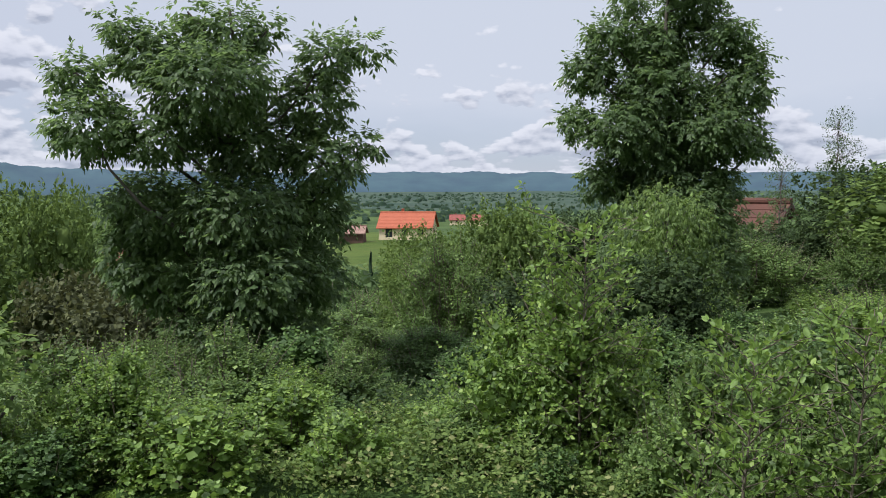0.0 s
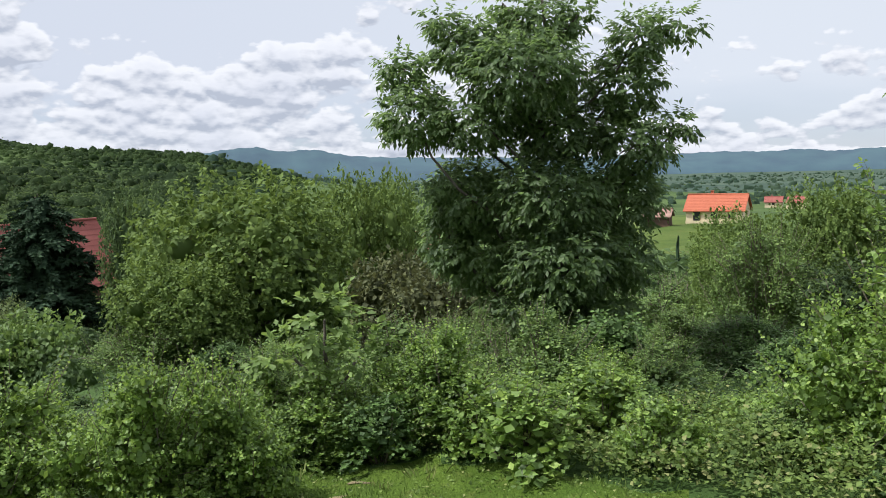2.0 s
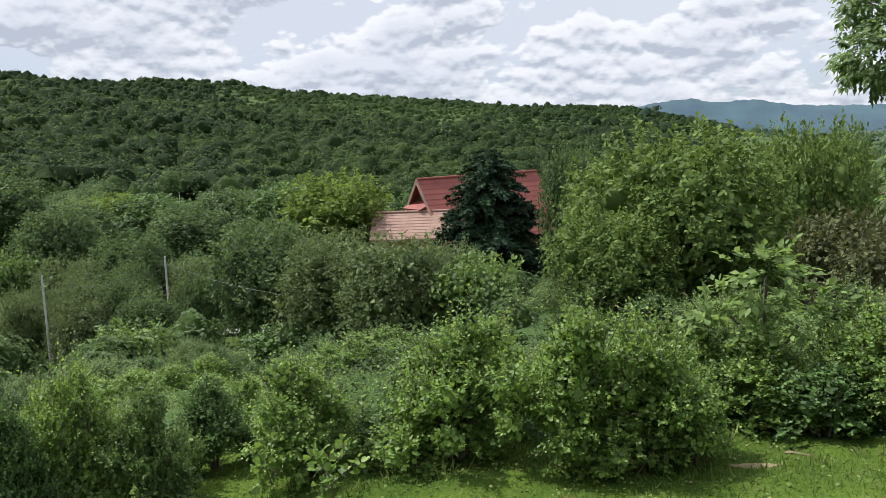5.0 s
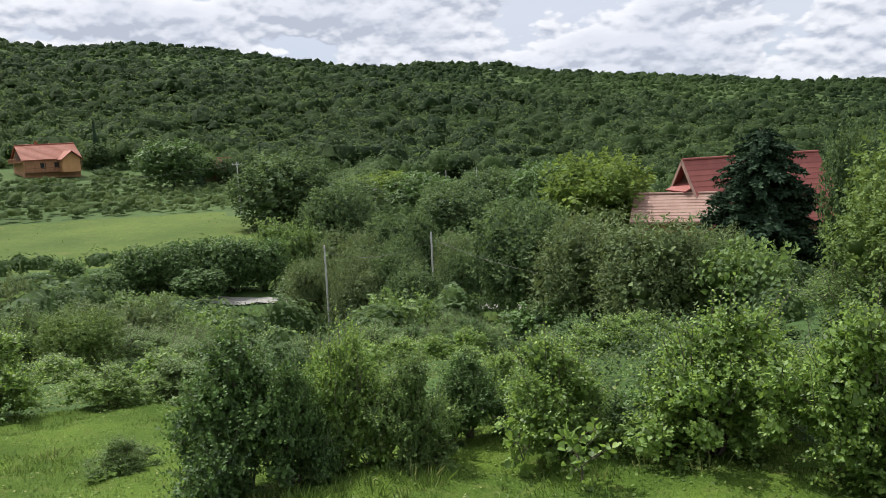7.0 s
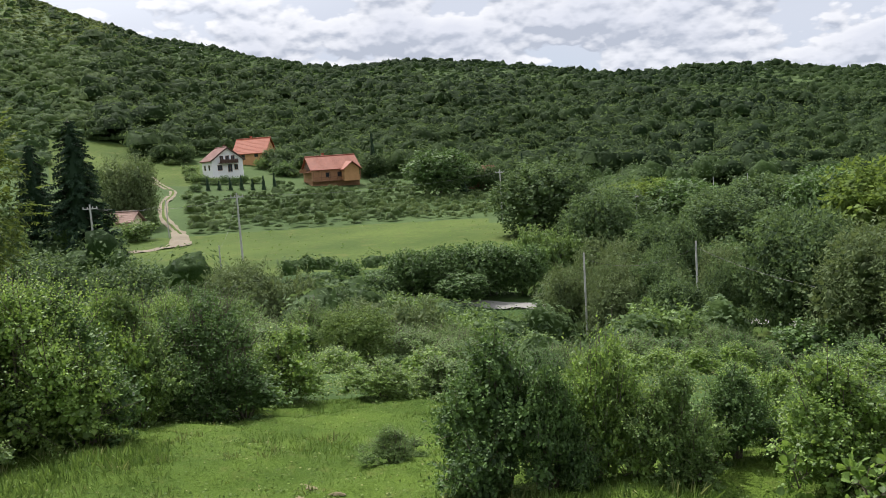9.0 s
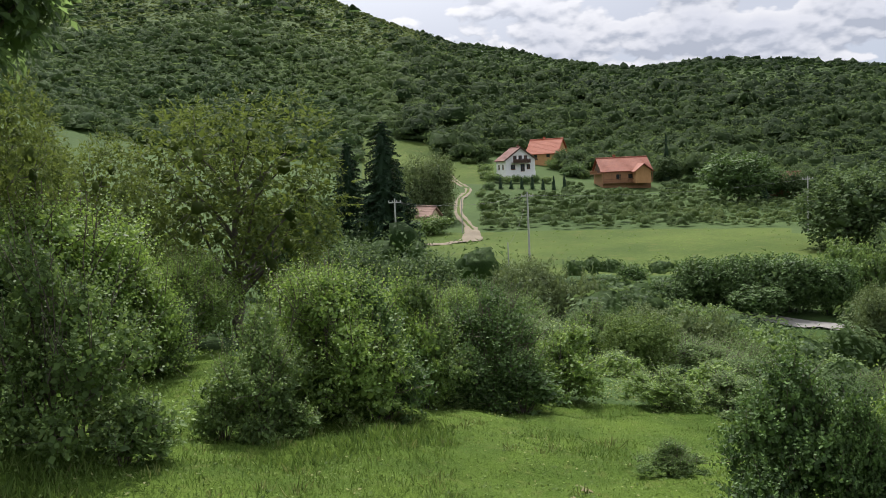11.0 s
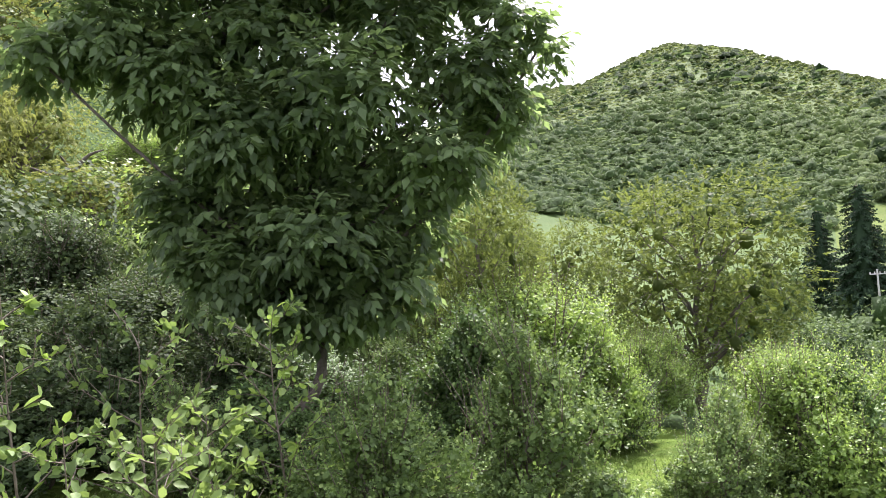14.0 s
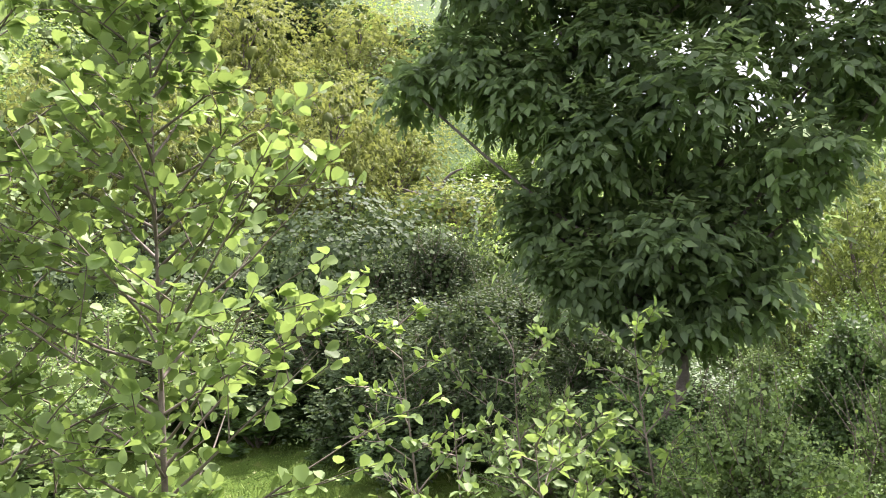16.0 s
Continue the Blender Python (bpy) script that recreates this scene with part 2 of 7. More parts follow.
EARTH = rough_mat("bare_earth", (0.10, 0.085, 0.040), (0.19, 0.155, 0.080), 1.5, 20.0, 0.95, 0.7, 0.03)
WIRE = rough_mat("wire", (0.05, 0.05, 0.05), (0.09, 0.09, 0.09), 2.0, 20.0, 0.5, 0.1, 0.002)


def glass_mat():
    mat, n = material("window_glass")
    bsdf = n.add("ShaderNodeBsdfPrincipled", {"Base Color": rgb(0.02, 0.025, 0.03), "Roughness": 0.06, "IOR": 1.5})
    n.add("ShaderNodeOutputMaterial", {0: bsdf.outputs[0]})
    return mat


GLASS = glass_mat()


def ground_mat(name, a, b, c, scale, fine):
    """Turf: two greens in patches with straw and bare flecks."""
    mat, n = material(name)
    pos = n.add("ShaderNodeTexCoord").outputs["Object"]
    big, mid, small = n.noise(pos, scale, 5.0, 0.6), n.noise(pos, scale * 7, 4.0), n.noise(pos, fine, 4.0, 0.7)
    col = n.mix(n.ramp(big, 0.35, 0.65), rgb(*a), rgb(*b))
    col = n.mix(n.math("MULTIPLY", n.ramp(mid, 0.55, 0.75), 0.55), col, rgb(*c))
    col = n.mix(n.math("MULTIPLY", n.ramp(small, 0.35, 0.75), 0.45), col, rgb(a[0] * 0.5, a[1] * 0.5, a[2] * 0.5))
    bsdf = n.add("ShaderNodeBsdfPrincipled", {"Base Color": col, "Roughness": 0.95, "Specular IOR Level": 0.1})
    finish(n, bsdf, small, 0.8, 0.05)
    return mat


TURF = ground_mat("turf", (0.049, 0.089, 0.012), (0.098, 0.154, 0.022), (0.133, 0.145, 0.041), 0.9, 30.0)
MEADOW = ground_mat("meadow", (0.046, 0.076, 0.014), (0.083, 0.117, 0.024), (0.119, 0.117, 0.038), 0.06, 1.6)
UNDERGROWTH = ground_mat("undergrowth", (0.030, 0.060, 0.016), (0.057, 0.097, 0.026), (0.070, 0.088, 0.031), 0.15, 6.0)
WOOD_FLOOR = ground_mat("wood_floor", (0.040, 0.070, 0.021), (0.070, 0.110, 0.033), (0.088, 0.114, 0.040), 0.02, 1.2)
SCRUB = ground_mat("hill_scrub", (0.053, 0.083, 0.027), (0.082, 0.115, 0.038), (0.105, 0.123, 0.048), 0.02, 0.9)
# plain greens carry a bluish tint in place of haze
PLAIN = ground_mat("hazy_far_plain", (0.032, 0.058, 0.042), (0.062, 0.090, 0.062), (0.12, 0.125, 0.095), 0.004, 0.03)


def distance_mat(name, colour, haze_glow, scale):
    """Ranges at the end of the view; blue colour and glow imitate haze."""
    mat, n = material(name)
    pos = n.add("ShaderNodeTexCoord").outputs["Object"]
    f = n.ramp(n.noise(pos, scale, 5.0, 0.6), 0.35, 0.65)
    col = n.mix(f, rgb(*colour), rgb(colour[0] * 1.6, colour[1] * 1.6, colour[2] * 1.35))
    bsdf = n.add("ShaderNodeBsdfPrincipled", {"Base Color": col, "Roughness": 1.0, "Emission Color": rgb(*haze_glow), "Emission Strength": 1.0})
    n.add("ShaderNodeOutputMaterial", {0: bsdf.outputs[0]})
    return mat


# wooded hills; the blue and the emission are painted distance haze
RANGE_FAR = distance_mat("hazy_far_range", (0.018, 0.036, 0.045), (0.018, 0.038, 0.070), 0.006)

# ---- the lie of the land ----
RADII = np.array([0, 5, 10, 18, 35, 60, 90, 140, 200, 270, 450, 700, 1200, 2500, 4900.0])
SECTORS = {}


def sector(az, *heights):
    """Heights of the land along one compass line, at RADII."""
    SECTORS[az] = heights


sector(-60, 0, -0.1, -0.2, 0.3, 1, 1.5, 1, -2, -6, -12, -20, -26, -32, -36, -36)
sector(-28, 0, -0.35, -0.6, -0.9, -1.0, -1.0, -2, -5, -10, -14, -22, -28, -33, -36, -36)
sector(-12, 0, -0.35, -0.8, -1.7, -3.0, -4.5, -6.5, -8.5, -10, -13, -20, -27, -33, -36, -36)
sector(3, 0, -0.35, -1.0, -2.2, -4.5, -6.5, -8.3, -9.6, -10.5, -13, -20, -27, -33, -36, -36)
sector(20, 0, -0.35, -1.0, -2.4, -5.2, -8.0, -9.5, -11, -12, -14, -18, -24, -30, -36, -36)
sector(36, 0, -0.35, -1, -2.5, -5.6, -8.6, -10.5, -12, -13, -13, -9, 12, 9, -36, -36)
sector(50, 0, -0.4, -1.2, -3, -7.2, -11, -11.6, -13, -14, -12, -1, 26, 19.5, -30, -36)
sector(65, 0, -0.45, -1.4, -3.4, -8.2, -12.4, -13, -13.5, -13, -9, 14, 46, 34.5, -20, -36)
sector(80, 0, -0.5, -1.5, -3.4, -8, -13, -10.6, -9.6, -8.5, -4, 27, 64, 48, 0, -36)
sector(95, 0, -0.5, -1.5, -2.8, -6.5, -11, -9.8, -9.5, -5, 3, 38, 79, 59.25, 0, -36)
sector(105, 0, -0.4, -1.2, -2.2, -5, -9, -9.8, -9.4, -3.5, 9, 58, 112, 84, 20, -36)
sector(111.5, 0, -0.35, -1.05, -2, -4.5, -8, -9.2, -8.8, -2, 12, 74, 142, 105, 40, -36)
sector(118, 0, -0.3, -0.9, -1.7, -4, -7, -8.5, -8, 0, 15, 90, 176, 132, 60, -36)
sector(128, 0, -0.2, -0.7, -1.2, -2, -3, -3.5, -1, 8, 20, 75, 135, 255, 90, -36)
sector(140, 0, 0.0, 0.0, 0.3, 1.8, 5, 9, 18, 30, 45, 80, 110, 150, 90, -36)
sector(156, 0, 0.1, 0.35, 3, 13, 27, 38, 52, 55, 70, 100, 120, 140, 60, -36)
sector(178, 0, 0.1, 0.45, 3.6, 15.5, 31, 44, 60, 60, 75, 105, 120, 130, 60, -36)
sector(200, 0, 0.1, 0.4, 3.2, 14, 29, 41, 56, 52, 65, 90, 100, 110, 40, -36)
sector(250, 0, 0.0, 0.20, 1.0, 4, 8, 11, 14, 14, 10, 0, -10, -20, -36, -36)

GRID_AZ = np.arange(0, 361, 1.0)
GRID_R = np.concatenate([np.arange(0, 20, 0.25), 20 * (4900 / 20) ** (np.arange(0, 161) / 160)])


def lay_of_the_land():
    azs = sorted(a % 360 for a in SECTORS)
    table = np.array([SECTORS[a if a in SECTORS else a - 360] for a in azs], float)
    azs = np.array([azs[-1] - 360] + azs + [azs[0] + 360], float)
    table = np.vstack([table[-1:], table, table[:1]])
    fine = np.array([np.interp(np.sqrt(GRID_R), np.sqrt(RADII), row) for row in table])
    out = np.empty((len(GRID_AZ), len(GRID_R)))
    for i, a in enumerate(GRID_AZ):
        k = min(np.searchsorted(azs, a, side="right") - 1, len(azs) - 2)
        f = (a - azs[k]) / (azs[k + 1] - azs[k])
        out[i] = fine[k] + (fine[k + 1] - fine[k]) * f
    kernel = np.exp(-np.linspace(-1.6, 1.6, 11) ** 2)
    kernel /= kernel.sum()
    for _ in range(2):
        wide = np.vstack([out[-6:-1], out, out[1:6]])
        out = np.array([np.convolve(c, kernel, "valid") for c in wide.T]).T
        wide = np.hstack([out[:, :1]] * 5 + [out] + [out[:, -1:]] * 5)
        out = np.array([np.convolve(c, kernel, "valid") for c in wide])
    return out


# the skyline of the wooded hills: compass line and degrees over level
SKYLINE = """
30 0.2, 33.8 0.95, 36.9 1.6, 40.7 1.85, 44.5 2.2, 48.5 2.5, 52 2.85, 55.6 3.3, 59 3.6, 62.5 4.0, 65.5 4.5, 68.5 4.58, 70.4 4.5, 74.2 4.8, 77.9 5.4, 81.6 5.95,
85.2 6.32, 88.2 6.4, 90 6.12, 92.2 6.2, 95.5 6.8, 98.2 7.5, 99.7 7.85, 103.5 8.5, 107.3 10.0, 110.9 11.4, 112.6 11.85, 114.3 12.75, 116.1 13.25, 119 13.88,
121.2 13.4, 123 12.75, 125 12.0, 128 12.0, 132 11.8, 138 11.5
"""


def raise_hills(land):
    """Bring the crest of the hills to the skyline, less the height of the woods on it."""
    line = np.array([[float(v) for v in pair.split()] for pair in SKYLINE.replace("\n", " ").split(",")])
    far = (GRID_R > 300) & (GRID_R < 1500)
    ease = np.clip((GRID_R - 260) / 330, 0, 1)
    ease = ease * ease * (3 - 2 * ease)
    for i, a in enumerate(GRID_AZ):
        if line[0, 0] <= a <= line[-1, 0]:
            now = ((land[i, far] - EYE_Z) / GRID_R[far]).max()
            want = math.tan(radians(np.interp(a, line[:, 0], line[:, 1]) - np.interp(a, [30, 100, 112, 138], [0.34, 0.36, 0.22, 0.2])))
            edge = min(1.0, (a - line[0, 0]) / 3, (line[-1, 0] - a) / 8)
            land[i] += ease * np.minimum(GRID_R, 1500) * (want - now) * edge
    return land


LAND = raise_hills(lay_of_the_land())


def ground_z(x, y):
    """Height of the land, for numbers or arrays."""
    x, y = np.asarray(x, float), np.asarray(y, float)
    r, a = np.hypot(x, y), np.degrees(np.arctan2(-x, y)) % 360
    i = np.clip(a.astype(int), 0, 359)
    f = a - i
    k = np.clip(np.searchsorted(GRID_R, r, side="right") - 1, 0, len(GRID_R) - 2)
    g = np.clip((r - GRID_R[k]) / (GRID_R[k + 1] - GRID_R[k]), 0, 1)
    z = (LAND[i, k] * (1 - g) + LAND[i, k + 1] * g) * (1 - f) + (LAND[i + 1, k] * (1 - g) + LAND[i + 1, k + 1] * g) * f
    wave = np.sin(x * 0.9 + 1.3 * np.sin(y * 0.5)) * np.sin(y * 0.8 + 1.1 * np.sin(x * 0.4))
    small = np.sin(x * 3.1 + 2 * np.sin(y * 1.3)) * np.sin(y * 2.7 + 2 * np.sin(x * 1.1))
    far = np.sin(x * 0.021 + 1.5 * np.sin(y * 0.013)) * np.sin(y * 0.017 + 1.2 * np.sin(x * 0.011))
    return z + 0.08 * wave * np.clip(r / 6, 0, 1.5) + 0.05 * small * np.clip(r / 5, 0, 1) + 0.028 * np.sin(x * 8.3 + 2 * np.sin(y * 3.7)) * np.sin(y * 7.1 + 2 * np.sin(x * 2.9)) * np.clip(r / 4, 0, 1) + far * np.clip((r - 250) / 300, 0, 4) * np.clip((2500 - r) / 1000, 0.4, 1)


def spot(az, d):
    """A place on the land: compass line and metres from the viewer's stand."""
    v = compass(az) * d
    return Vector((v.x, v.y, float(ground_z(v.x, v.y))))


def polar(x, y):
    return np.degrees(np.arctan2(-np.asarray(x), np.asarray(y))), np.hypot(x, y)


def open_land(az, r):
    """True where the land is meadow, not thicket or woods."""
    az = np.where(az < -100, az + 360, az)
    knoll_far = np.interp(az, [-30, 0, 30, 45, 60, 75, 90, 100, 112, 119, 123, 127, 132, 150, 165, 185], [5.1, 5.1, 6.2, 6.2, 8.0, 9.5, 12.5, 12.5, 11.0, 13.5, 16.0, 13.0, 9.0, 8.5, 10.5, 10.0])
    knoll = r < knoll_far
    lower = (az > 77) & (az < 107) & (r > np.interp(az, [77, 90, 107], [84, 88, 95])) & (r < np.interp(az, [77, 83, 95, 107], [128, 140, 142, 140]))
    bank = (az > 74) & (az < 80) & (r > 82) & (r < 105)
    glade = (az > 105) & (az < 110) & (r > 215) & (r < 270)
    north = (az > 2.5) & (az < 8.5) & (r > 55) & (r < 260)
    yard = (az > 62) & (az < 67) & (r > 55) & (r < 70)
    orchard = (az > 101) & (az < 104.5) & (r > 205) & (r < 245)
    return knoll | lower | bank | glade | north | yard | orchard


def mesh_of(name, verts, faces, mats, index=None, smooth=False):
    """A mesh from arrays: every face has the same number of corners."""
    verts, faces = np.asarray(verts, np.float32), np.asarray(faces, np.int32)
    me = bpy.data.meshes.new(name)
    n, k = faces.shape
    me.vertices.add(len(verts))
    me.vertices.foreach_set("co", verts.ravel())
    me.loops.add(n * k)
    me.loops.foreach_set("vertex_index", faces.ravel())
    me.polygons.add(n)
    me.polygons.foreach_set("loop_start", np.arange(0, n * k, k, dtype=np.int32))
    for m in mats if isinstance(mats, (list, tuple)) else [mats]:
        me.materials.append(m)
    if index is not None:
        me.polygons.foreach_set("material_index", np.asarray(index, np.int32))
    if smooth:
        me.polygons.foreach_set("use_smooth", np.ones(n, bool))
    me.update(calc_edges=True)
    me.validate()
    return me


def build_ground():
    az = np.radians(np.arange(0, 360, 1.0))
    r = np.concatenate([[0.05], np.arange(0.4, 20, 0.2), 20 * (4900 / 20) ** (np.arange(0, 111) / 110)])
    A, R = np.meshgrid(az, r, indexing="ij")
    X, Y = -np.sin(A) * R, np.cos(A) * R
    V = np.stack([X, Y, ground_z(X, Y)], -1).reshape(-1, 3)
    na, nr = len(az), len(r)
    i, k = np.meshgrid(np.arange(na), np.arange(nr - 1), indexing="ij")
    j = (i + 1) % na
    F = np.stack([i * nr + k, i * nr + k + 1, j * nr + k + 1, j * nr + k], -1).reshape(-1, 4)
    mid = V[F].mean(1)
    a, d = polar(mid[:, 0], mid[:, 1])
    open_ = open_land(a, d)
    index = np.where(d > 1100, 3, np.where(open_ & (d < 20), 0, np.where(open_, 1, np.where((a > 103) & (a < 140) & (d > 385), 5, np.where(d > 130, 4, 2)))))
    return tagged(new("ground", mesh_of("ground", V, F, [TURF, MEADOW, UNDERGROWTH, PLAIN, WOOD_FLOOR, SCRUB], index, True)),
                  "grassy knoll falling to a wooded valley and a far plain", "ground", kind="structure")


build_ground()


def build_range(name, mat, label, dist, crest, foot):
    """A chain of hills at the end of the view. crest: compass line and degrees above the level."""
    az = np.arange(crest[0][0], crest[-1][0] + 0.01, 0.25)
    top = np.interp(az, [c[0] for c in crest], [c[1] for c in crest])
    for k, amp in ((4.7, 0.03), (11.3, 0.02)):
        top = top + amp * np.sin(az * k + k) * np.clip(top, 0, 1)
    V, rows_ = [], 7
    for s in range(rows_):
        u = s / (rows_ - 1)
        d = dist - 420 * (1 - u)
        z = foot + (EYE_Z + dist * np.tan(np.radians(top)) - foot) * u ** 0.8 + 4 * np.sin(az * 3.3 + s * 2.1) * u * (1 - u)
        V.append(np.stack([-np.sin(np.radians(az)) * d, np.cos(np.radians(az)) * d, z], -1))
    n = len(az)
    V = np.vstack(V)
    i, s = np.meshgrid(np.arange(n - 1), np.arange(rows_ - 1), indexing="ij")
    F = np.stack([s * n + i, s * n + i + 1, (s + 1) * n + i + 1, (s + 1) * n + i], -1).reshape(-1, 4)
    return tagged(new(name, mesh_of(name, V, F, mat, None, True)), label, "hills", kind="structure")


build_range("backdrop", RANGE_FAR, "wooded mountain chain beyond the plain, haze painted in as blue", 4700,
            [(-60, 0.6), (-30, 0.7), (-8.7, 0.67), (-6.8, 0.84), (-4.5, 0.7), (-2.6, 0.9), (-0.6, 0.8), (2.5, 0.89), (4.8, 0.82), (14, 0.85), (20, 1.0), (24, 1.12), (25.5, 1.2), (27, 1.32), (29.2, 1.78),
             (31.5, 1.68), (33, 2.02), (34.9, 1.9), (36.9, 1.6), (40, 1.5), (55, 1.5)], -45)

# ---- plants: makers ----
rng = np.random.default_rng(7)
LEAF_DIAMOND = (np.array([(0, 0, 0), (0.45, 0.5, 0.07), (1, 0, -0.06), (0.45, -0.5, 0.07)]), np.array([(0, 2, 1), (0, 3, 2)]))
LEAF_OVATE = (np.array([(0, 0, 0), (0.28, 0.46, 0.07), (0.68, 0.38, 0.05), (1, 0, -0.10), (0.68, -0.38, 0.05), (0.28, -0.46, 0.07)]),
              np.array([(0, 2, 1), (0, 3, 2), (0, 4, 3), (0, 5, 4)]))
LEAF_ROUND = (np.array([(0, 0, 0), (0.22, 0.30, 0.05), (0.55, 0.48, 0.08), (0.88, 0.36, 0.04), (0.93, 0, -0.03), (0.88, -0.36, 0.04), (0.55, -0.48, 0.08), (0.22, -0.30, 0.05)]),
              np.array([(0, 2, 1), (0, 3, 2), (0, 4, 3), (0, 5, 4), (0, 6, 5), (0, 7, 6)]))
LEAF_LONG = (np.array([(0, 0, 0), (0.35, 0.5, 0.05), (0.75, 0.32, 0.0), (1, 0, -0.10), (0.75, -0.32, 0.0), (0.35, -0.5, 0.05)]), LEAF_OVATE[1])

LEAF_KITE = (np.array([(0, 0, 0), (0.36, 0.48, 0.07), (0.80, 0.30, 0.02), (0.80, -0.30, 0.02), (0.36, -0.48, 0.07)]), np.array([(0, 2, 1), (0, 3, 2), (0, 4, 3)]))


def unit(v):
    return v / np.maximum(np.linalg.norm(v, axis=-1, keepdims=True), 1e-9)


def blades(shape, P, D, N, S, width=0.6):
    """Leaf blades: base points P, directions D, rough normals N, lengths S."""
    tv, tf = shape
    D = unit(D)
    W = unit(np.cross(N, D))
    N = np.cross(D, W)
    V = P[:, None] + S[:, None, None] * (tv[None, :, 0:1] * D[:, None] + tv[None, :, 1:2] * width * W[:, None] + tv[None, :, 2:3] * N[:, None])
    F = tf[None] + (np.arange(len(P)) * len(tv))[:, None, None]
    return V.reshape(-1, 3), F.reshape(-1, 3)


def tube(points, radii, sides=6):
    """A tapering round limb along a line of points."""
    P = np.asarray(points, float)
    T = unit(np.gradient(P, axis=0))
    ref = np.array([0.31, 0.95, 0.05])
    A = unit(np.cross(T, ref))
    B = np.cross(T, A)
    ang = np.arange(sides) * 2 * math.pi / sides
    V = P[:, None] + np.asarray(radii)[:, None, None] * (np.cos(ang)[None, :, None] * A[:, None] + np.sin(ang)[None, :, None] * B[:, None])
    n = len(P)
    i, k = np.meshgrid(np.arange(n - 1), np.arange(sides), indexing="ij")
    F = np.stack([i * sides + k, i * sides + (k + 1) % sides, (i + 1) * sides + (k + 1) % sides, (i + 1) * sides + k], -1).reshape(-1, 4)
    return V.reshape(-1, 3), F


def joined(pieces):
    V, F, n = [], [], 0
    for v, f in pieces:
        V.append(v)
        F.append(f + n)
        n += len(v)
    return np.vstack(V), np.vstack(F)


def limb(a, b, r0, r1, bend=0.12, steps=5, sag=0.0, sides=6):
    a, b = np.asarray(a, float), np.asarray(b, float)
    t = np.linspace(0, 1, steps)[:, None]
    length = np.linalg.norm(b - a)
    off = rng.normal(0, bend * length, 3)
    P = a + (b - a) * t + off * (t * (1 - t)) * 2 + np.array([0, 0, sag * length]) * np.sin(t * math.pi)
    return tube(P, np.linspace(r0, r1, steps), sides)


def part(name, me, parent, label=""):
    ob = new(name, me)
    ob.parent = parent
    if label:
        tagged(ob, label)
    return ob


def thing(name, m, label, category, group=""):
    ob = new(name)
    ob.empty_display_size = 0.2
    ob.matrix_world = m
    return tagged(ob, label, category, group)


def at_spot(az, d, turn=0.0, size=(1, 1, 1), sink=0.03):
    p = spot(az, d)
    return Matrix.LocRotScale((p.x, p.y, p.z - sink), Euler((0, 0, radians(turn))), Vector(size))


def dome_lobes(w, h, low, count, spread=0.62, size=0.42):
    """Lobes that fill a rounded crown of width w between heights low and h."""
    out = []
    cz, rz = (low + h) / 2, (h - low) / 2
    for i in range(count):
        u = (i + 0.5) / count
        z = -0.75 + 1.5 * u
        a = i * 2.399 + rng.uniform(-0.5, 0.5)
        reach = spread * math.sqrt(max(0.05, 1 - z * z * 0.8)) * rng.uniform(0.6, 1.1)
        s = size * rng.uniform(0.75, 1.2)
        out.append((math.cos(a) * reach * w / 2, math.sin(a) * reach * w / 2, cz + z * rz * 0.72, s * w * 0.55, s * w * 0.55, s * rz * 1.05))
    return np.array(out)


def sprig_points(lobes, n, inner=0.62, up=0.15, hollow=0.62):
    """Points in the outer shells of the lobes, with outward directions."""
    weight = (lobes[:, 3] * lobes[:, 4] * lobes[:, 5]) ** 0.67
    pick = rng.choice(len(lobes), int(n * 3.5), p=weight / weight.sum())
    d = unit(rng.normal(0, 1, (len(pick), 3)) + np.array([0, 0, up]))
    rad = rng.uniform(inner, 1.06, len(pick)) ** 0.8
    P = lobes[pick, :3] + d * lobes[pick, 3:] * rad[:, None]
    deep = np.zeros(len(P), bool)
    for k, l in enumerate(lobes):
        q = np.linalg.norm((P - l[:3]) / l[3:], axis=1)
        deep |= (q < hollow) & (pick != k)
    P, d, pick = P[~deep][:n], d[~deep][:n], pick[~deep][:n]
    return P, d, pick


def sprigs(shape, P, O, per, twig, leaf, width, droop=0.15, lift=0.5, spread=0.9):
    """Leaves round short twigs that start at P and run along O."""
    n = len(P)
    k = rng.uniform(0.05, 1.0, (n, per))
    side = unit(rng.normal(0, 1, (n, per, 3)))
    base = P[:, None] + O[:, None] * (k[..., None] * twig) + side * twig * 0.10
    D = O[:, None] * 0.55 + side * spread - np.array([0, 0, droop])
    N = np.array([0, 0, lift]) + O[:, None] * 0.75 + rng.normal(0, 0.28, (n, per, 3))
    S = leaf * rng.uniform(0.6, 1.25, (n, per))
    return blades(shape, base.reshape(-1, 3), D.reshape(-1, 3), N.reshape(-1, 3), S.ravel(), width)


